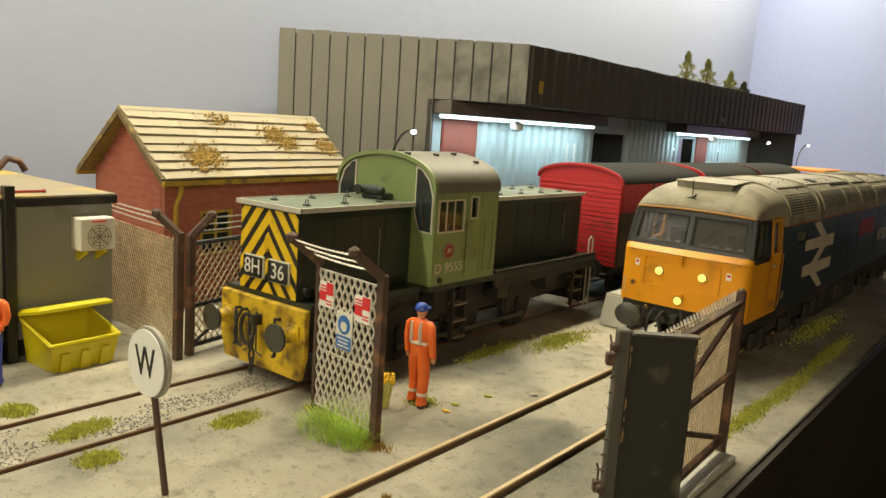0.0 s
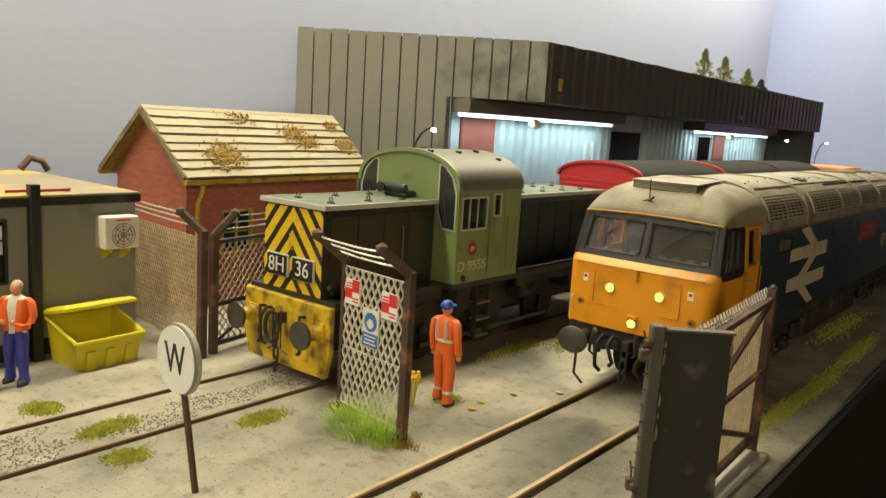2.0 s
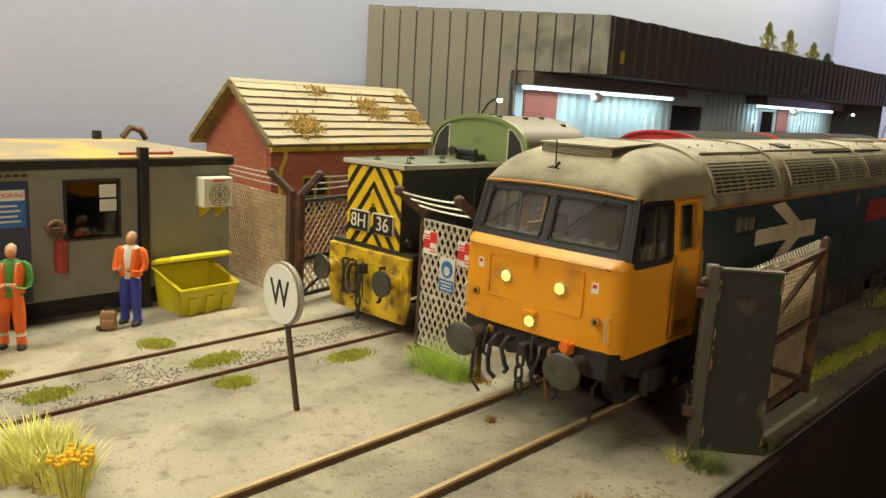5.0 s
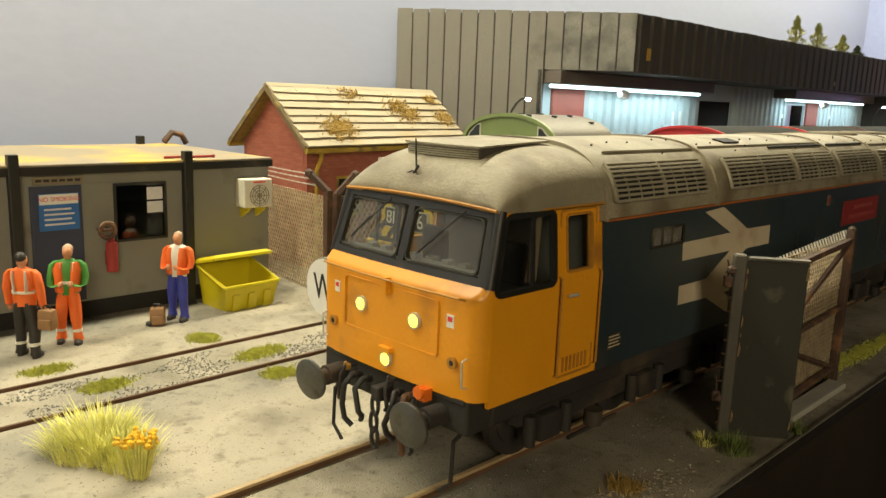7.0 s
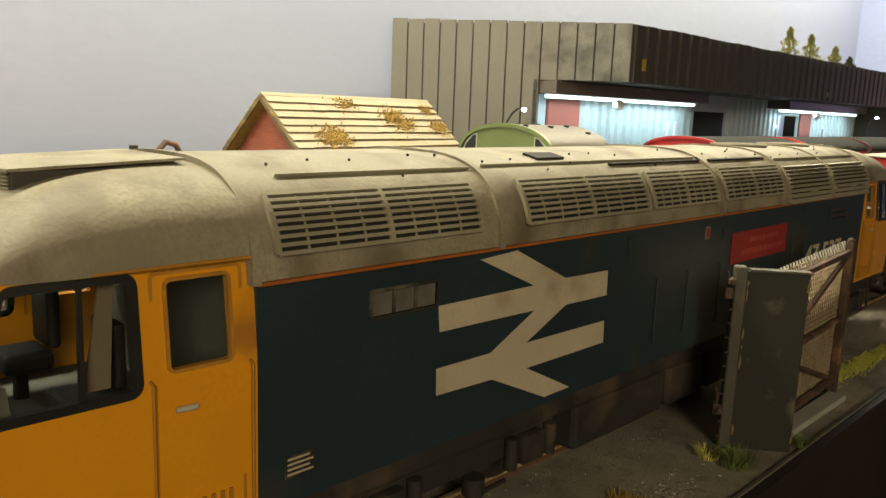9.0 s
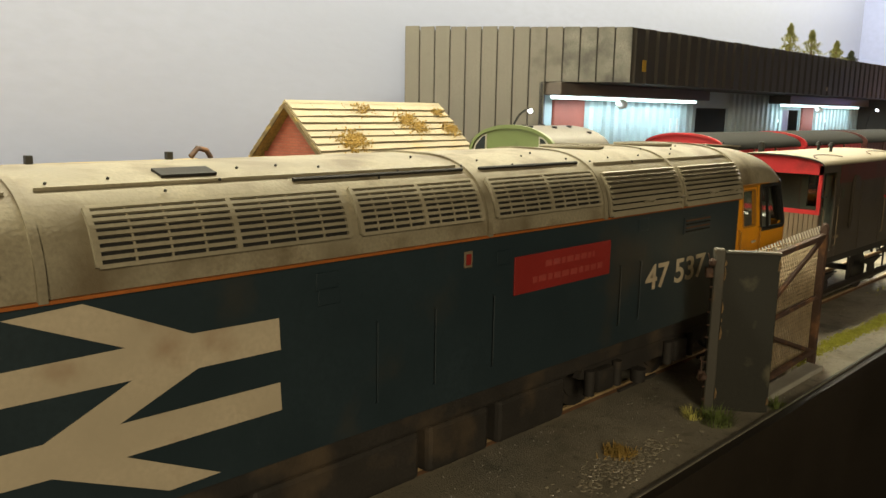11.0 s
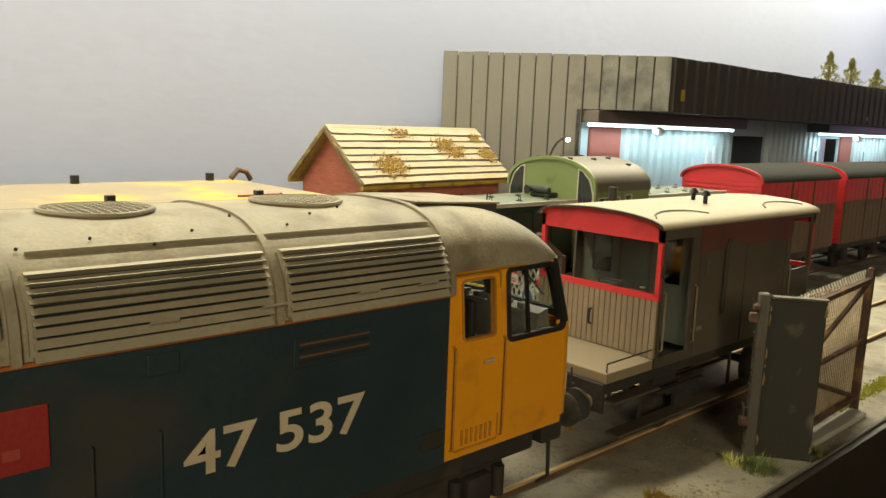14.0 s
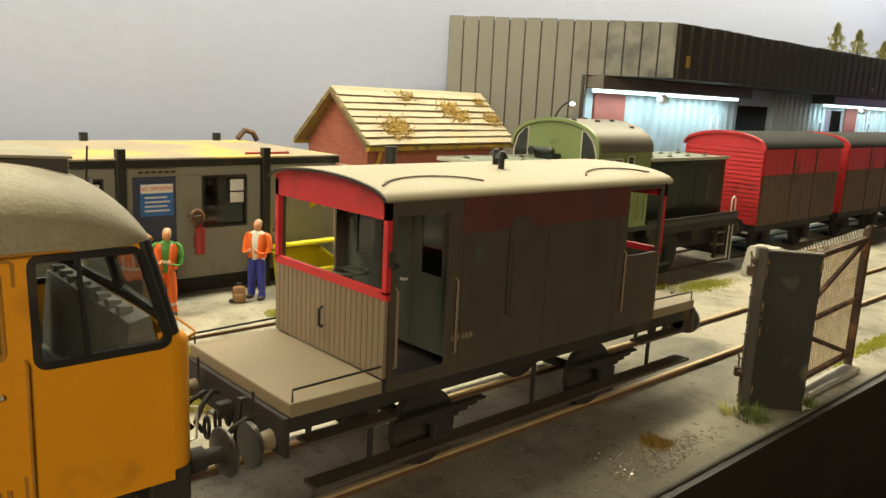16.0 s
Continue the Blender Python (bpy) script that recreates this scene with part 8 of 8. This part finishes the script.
def yard_lamp(x, y, h, reach, label):
    l = thing("yard_lamp", label, "lamp post", x, y, 0, group="yard lamps")
    bm = bmesh.new()
    pts = [(0, 0, 0), (0, 0, h * 0.72)] + [(reach * (1 - math.cos(a)), 0, h * 0.72 + h * 0.28 * math.sin(a)) for a in [k * math.pi / 12 for k in range(1, 7)]]
    tube(bm, pts, 0.0007, 6)
    part("lamp_column", bm, M_GATEGREY, l, "", 50)
    bm = bmesh.new()
    ball(bm, (reach + 0.001, 0, h - 0.0012), 0.0015, (1.2, 1, 0.8))
    part("lamp_head", bm, M_LEDWHITE, l, "bright white lamp head", 60)
    return l


yard_lamp(-0.1880, 0.0960, 0.1035, 0.0170, "thin grey yard lamp glowing white behind the shunter")
yard_lamp(-0.1700, 0.7610, 0.1110, 0.0100, "thin grey yard lamp glowing white far down the yard")
yard_lamp(-0.1720, 0.9530, 0.1110, 0.0120, "thin grey yard lamp glowing white by the end wall")


def conifer(x, y, z, h, w, material, label):
    t = thing("conifer", label, "tree", x, y, z, group="small conifers")
    bm = bmesh.new()
    cyl(bm, (0, 0, 0), (0, 0, h * 0.85), w * 0.10, 6, w * 0.03)
    part("trunk", bm, M_BARK, t)
    rnd = random.Random(int(x * 1e4) + int(y * 1e4))
    bm = bmesh.new()
    for k in range(1100):
        q = rnd.random() ** 0.8
        r = w * (1 - q) * (0.55 + 0.45 * rnd.random()) * (0.85 + 0.3 * math.sin(q * 23 + x))
        a = rnd.uniform(0, math.tau)
        p = Vector((r * math.cos(a), r * math.sin(a), h * (0.08 + 0.92 * q)))
        d = Vector((math.cos(a), math.sin(a), rnd.uniform(0.4, 1.6))).normalized() * rnd.uniform(0.0020, 0.0042)
        s = Vector((-math.sin(a), math.cos(a), rnd.uniform(-0.5, 0.5))) * 0.0010
        bm.faces.new([bm.verts.new(v) for v in (p - s, p + s, p + d)])
    part("crown", bm, material, t, "uneven needle crown", kind="stuff")


for y, h, w, m_, lab in ((0.7000, 0.052, 0.0240, M_TREE, "pointed green model conifer behind the shed roof"), (0.7700, 0.050, 0.0260, M_TREE, "blunt green model conifer behind the shed roof"),
                         (0.8600, 0.042, 0.0230, M_TREE, "small green model conifer behind the shed roof"), (0.9200, 0.032, 0.0220, M_TREEDARK, "low dark model conifer behind the shed roof")):
    conifer(-0.2500, y, 0.1615, h, w, m_, lab)
for y in (0.945, 0.985):
    conifer(-0.205, y, 0, 0.118, 0.030, M_TREEDARK, "dark model conifer beyond the shed end")


# ---- grass, moss and litter on the concrete ----
def tuft(x, y, r, n, h, material, label, lean=(0, 0), name="grass_tuft", width=0.00014):
    rnd = random.Random(int(x * 1e5) * 7 + int(y * 1e5))
    bm = bmesh.new()
    for k in range(n):
        a, q = rnd.uniform(0, math.tau), math.sqrt(rnd.random()) * r
        p = Vector((x + q * math.cos(a), y + q * math.sin(a), 0))
        hh = h * rnd.uniform(0.3, 1.1) * (1 - 0.5 * q / r)
        tip = p + Vector((math.cos(a) * hh * rnd.uniform(0.0, 1.2) + lean[0] * hh * rnd.uniform(0.2, 1.6), math.sin(a) * hh * rnd.uniform(0.0, 1.2) + lean[1] * hh, hh))
        mid = (p + tip) / 2 + Vector((0, 0, hh * 0.15))
        s = Vector((-math.sin(a), math.cos(a), 0)) * width
        v = [bm.verts.new(t) for t in (p - s, p + s, mid + s * 0.8, mid - s * 0.8, tip)]
        bm.faces.new((v[0], v[1], v[2], v[3]))
        bm.faces.new((v[3], v[2], v[4]))
    return solo(name, bm, material, label, "grass", kind="stuff")


tuft(-0.0520, -0.0735, 0.0135, 800, 0.0105, M_GRASS, "bright green grass tuft under the fence panel")
tuft(-0.0400, -0.0760, 0.0075, 300, 0.0090, M_GRASS, "bright green grass tuft under the fence panel")
tuft(-0.0660, -0.2160, 0.0130, 900, 0.0120, M_GRASSPALE, "pale straw grass tuft between the tracks", (-0.35, 0), width=0.00022)
tuft(-0.0520, -0.2130, 0.0080, 350, 0.0110, M_GRASSPALE, "pale straw grass tuft between the tracks", (-0.3, 0.1), width=0.00022)
tuft(0.0560, -0.0745, 0.0060, 260, 0.0070, M_WEED, "sparse green weeds at the gate post")
tuft(0.0640, -0.0460, 0.0030, 80, 0.0060, M_WEED, "sparse green weeds behind the gate post")
tuft(0.0480, -0.0760, 0.0040, 90, 0.0050, M_GRASSPALE, "dry weeds at the gate post")


def flower_clump(x, y, r, h, label):
    t = thing("flower_clump", label, "plant", x, y, 0)
    rnd = random.Random(int(y * 1e5))
    bm, fl = bmesh.new(), bmesh.new()
    for k in range(60):
        a, q = rnd.uniform(0, math.tau), math.sqrt(rnd.random()) * r
        p = Vector((q * math.cos(a), q * math.sin(a), 0))
        tip = p * 1.5 + Vector((0, 0, h * rnd.uniform(0.75, 1.0)))
        tube(bm, [p * 0.8, tip], 0.00022, 4)
        ball(fl, tip, rnd.uniform(0.0005, 0.0010), sub=1)
    part("stem", bm, M_GRASSPALE, t, "pale dry stems", kind="stuff")
    part("blossom", fl, M_FLOWER, t, "deep yellow blossom", kind="stuff")


flower_clump(-0.0570, -0.0440, 0.0026, 0.0130, "clump of yellow flowers on pale stems by the figurine")
flower_clump(-0.0420, -0.2145, 0.0036, 0.0120, "clump of yellow flowers on pale stems by the straw grass")


def moss(x, y, rx, ry, n, turn, label, material=None, h=0.0016, name="moss_patch"):
    rnd = random.Random(int(x * 1e5) * 3 + int(y * 1e5))
    bm = bmesh.new()
    m = pose(x, y, 0, 0, 0, turn)
    for k in range(n):
        u, v = rnd.gauss(0, 0.45), rnd.gauss(0, 0.45)
        p = m @ Vector((u * rx, v * ry, 0))
        d = Vector((rnd.uniform(-1, 1), rnd.uniform(-1, 1), rnd.uniform(0.5, 1.4))).normalized() * h * rnd.uniform(0.5, 1.2)
        s = d.orthogonal().normalized() * 0.00024
        bm.faces.new([bm.verts.new(w) for w in (p - s, p + s, p + d)])
    return solo(name, bm, material or M_GRASSMAT, label, "grass", kind="stuff")


for x, y, rx, ry, n, tr in ((-0.139, -0.1440, 0.0060, 0.0050, 700, 0), (-0.109, -0.1360, 0.0050, 0.0100, 800, 10), (-0.085, -0.1425, 0.0050, 0.0060, 600, 0),
                            (-0.0825, -0.0930, 0.0050, 0.0090, 700, 5), (-0.1110, -0.1950, 0.0050, 0.0080, 600, 0), (-0.139, -0.205, 0.0050, 0.0080, 400, 0)):
    moss(x, y, rx, ry, n * 3, tr, "small patch of yellow-green static grass on the concrete")
for x, y, rx, ry, n in ((-0.0500, -0.0290, 0.0080, 0.0060, 500), (-0.0600, 0.0950, 0.0140, 0.0300, 1500), (-0.0720, 0.0500, 0.0080, 0.0250, 800), (0.0490, 0.0650, 0.0060, 0.0300, 1500), (0.0510, 0.1150, 0.0060, 0.0350, 1500),
                        (0.0500, 0.1900, 0.0060, 0.0500, 1500), (0.0480, 0.0200, 0.0050, 0.0200, 700), (0.030, 0.25, 0.0100, 0.0600, 900)):
    moss(x, y, rx * 0.7, ry, int(n * 1.1), 0, "straggling strip of yellow-green moss along the track", h=0.0018)
moss(-0.0340, -0.0730, 0.0060, 0.0050, 260, 0, "brown dead weeds at the fence post", M_MOSS, 0.0018)
moss(-0.0720, -0.0660, 0.0040, 0.0030, 160, 0, "brown dead weeds at the fence post", M_MOSS, 0.0018)
moss(0.0470, -0.1200, 0.0050, 0.0050, 300, 0, "dark moss lump on the ground by the track", M_MOSS, 0.0022)
moss(-0.0055, -0.0980, 0.0016, 0.0016, 120, 0, "brown weed lump between the rails", M_MOSS, 0.0022)


def grit(x0, x1, y0, y1, n, size, label, material=None, seed=1):
    rnd = random.Random(seed)
    bm = bmesh.new()
    for k in range(n):
        x, y = rnd.uniform(x0, x1), rnd.uniform(y0, y1)
        if noise.noise(Vector((x * 70, y * 45, seed))) < -0.02:
            continue
        r = size * rnd.uniform(0.4, 1.2)
        vs = [bm.verts.new((x + r * rnd.uniform(0.6, 1) * math.cos(a), y + r * rnd.uniform(0.6, 1) * math.sin(a), 0)) for a in (0, 1.5, 3.0, 4.6)]
        top = bm.verts.new((x, y, r * rnd.uniform(0.5, 1.0)))
        for i in range(4):
            bm.faces.new((vs[i], vs[(i + 1) % 4], top))
    return solo("gravel", bm, material or M_GRAVEL, label, "gravel", kind="stuff")


grit(-0.1235, -0.0975, -0.32, 0.02, 7500, 0.00055, "loose grey ballast between the shunter's rails", None, 2)
grit(-0.0925, -0.020, -0.30, 0.10, 1500, 0.00030, "fine grit scattered over the concrete", M_GRAVEL, 3)
grit(-0.0140, 0.0140, -0.30, 0.16, 1300, 0.00035, "fine grit scattered between the rails", M_GRAVEL, 4)
grit(0.020, 0.062, -0.30, 0.30, 1600, 0.00035, "fine grit scattered beside the track", M_CONBLOCK, 5)
grit(-0.185, -0.130, -0.28, -0.06, 500, 0.00030, "fine grit scattered before the cabin", M_GRAVEL, 6)
for x, y, mt in ((-0.0395, -0.0215, M_GRASSMAT), (-0.0375, -0.0300, M_FLOWER), (-0.0240, 0.0120, M_CONBLOCK), (-0.0360, -0.0040, M_GRASSMAT)):
    bm = bmesh.new()
    ball(bm, (x, y, 0.0006), 0.0010, (1.6, 0.9, 0.7), 1)
    ball(bm, (x + 0.0012, y + 0.0005, 0.0005), 0.0007, (1.2, 1, 0.7), 1)
    solo("litter", bm, mt, "small scrap of litter on the concrete", "litter")


# ---- varnished grit along the front edge by the gate ----
def glossy_grit(cx, cy, sx, sy, n, label):
    rnd = random.Random(int(cy * -1e4) + 5)
    bm = bmesh.new()
    for k in range(n):
        x, y = min(cx + rnd.gauss(0, sx), 0.0600), cy + rnd.gauss(0, sy)
        r = rnd.uniform(0.00025, 0.0006)
        ball(bm, (x, y, r * 0.2), r, (rnd.uniform(0.8, 1.6), rnd.uniform(0.8, 1.6), rnd.uniform(0.4, 0.8)), 1)
    solo("glossy_grit", bm, M_PEBBLE, label, "grit", kind="stuff")


glossy_grit(0.0525, -0.1260, 0.0035, 0.0130, 420, "glossy varnished grit scattered along the board edge")


# ---- what moves: the locomotive and the brake van behind it ----
LOCO_ROWS = [(0.0, 0.0970), (0.5, 0.0785), (1.0, 0.0597), (1.5, 0.0405), (2.0, 0.0221), (2.5, 0.0036), (3.0, -0.0150), (3.5, -0.0335), (4.0, -0.0515),
             (4.5, -0.0700), (5.0, -0.0885), (5.5, -0.1068), (6.0, -0.1255), (6.5, -0.1448), (7.0, -0.1650), (7.5, -0.1856), (8.0, -0.2125), (8.5, -0.2425),
             (9.0, -0.2725), (9.5, -0.3020), (10.0, -0.3315), (10.5, -0.3608), (11.0, -0.3903), (11.5, -0.4197), (12.0, -0.4490), (12.5, -0.4790), (13.0, -0.5105),
             (13.5, -0.5400), (14.0, -0.5690), (14.5, -0.5990), (15.0, -0.6270), (15.5, -0.6570), (16.0, -0.6860)]


def motions():
    walk(LOCO47, [(t, pose(0, y, 0)) for t, y in LOCO_ROWS])
    walk(BRAKE_VAN, [(t, pose(0, y + 0.4470, 0)) for t, y in LOCO_ROWS])


motions()
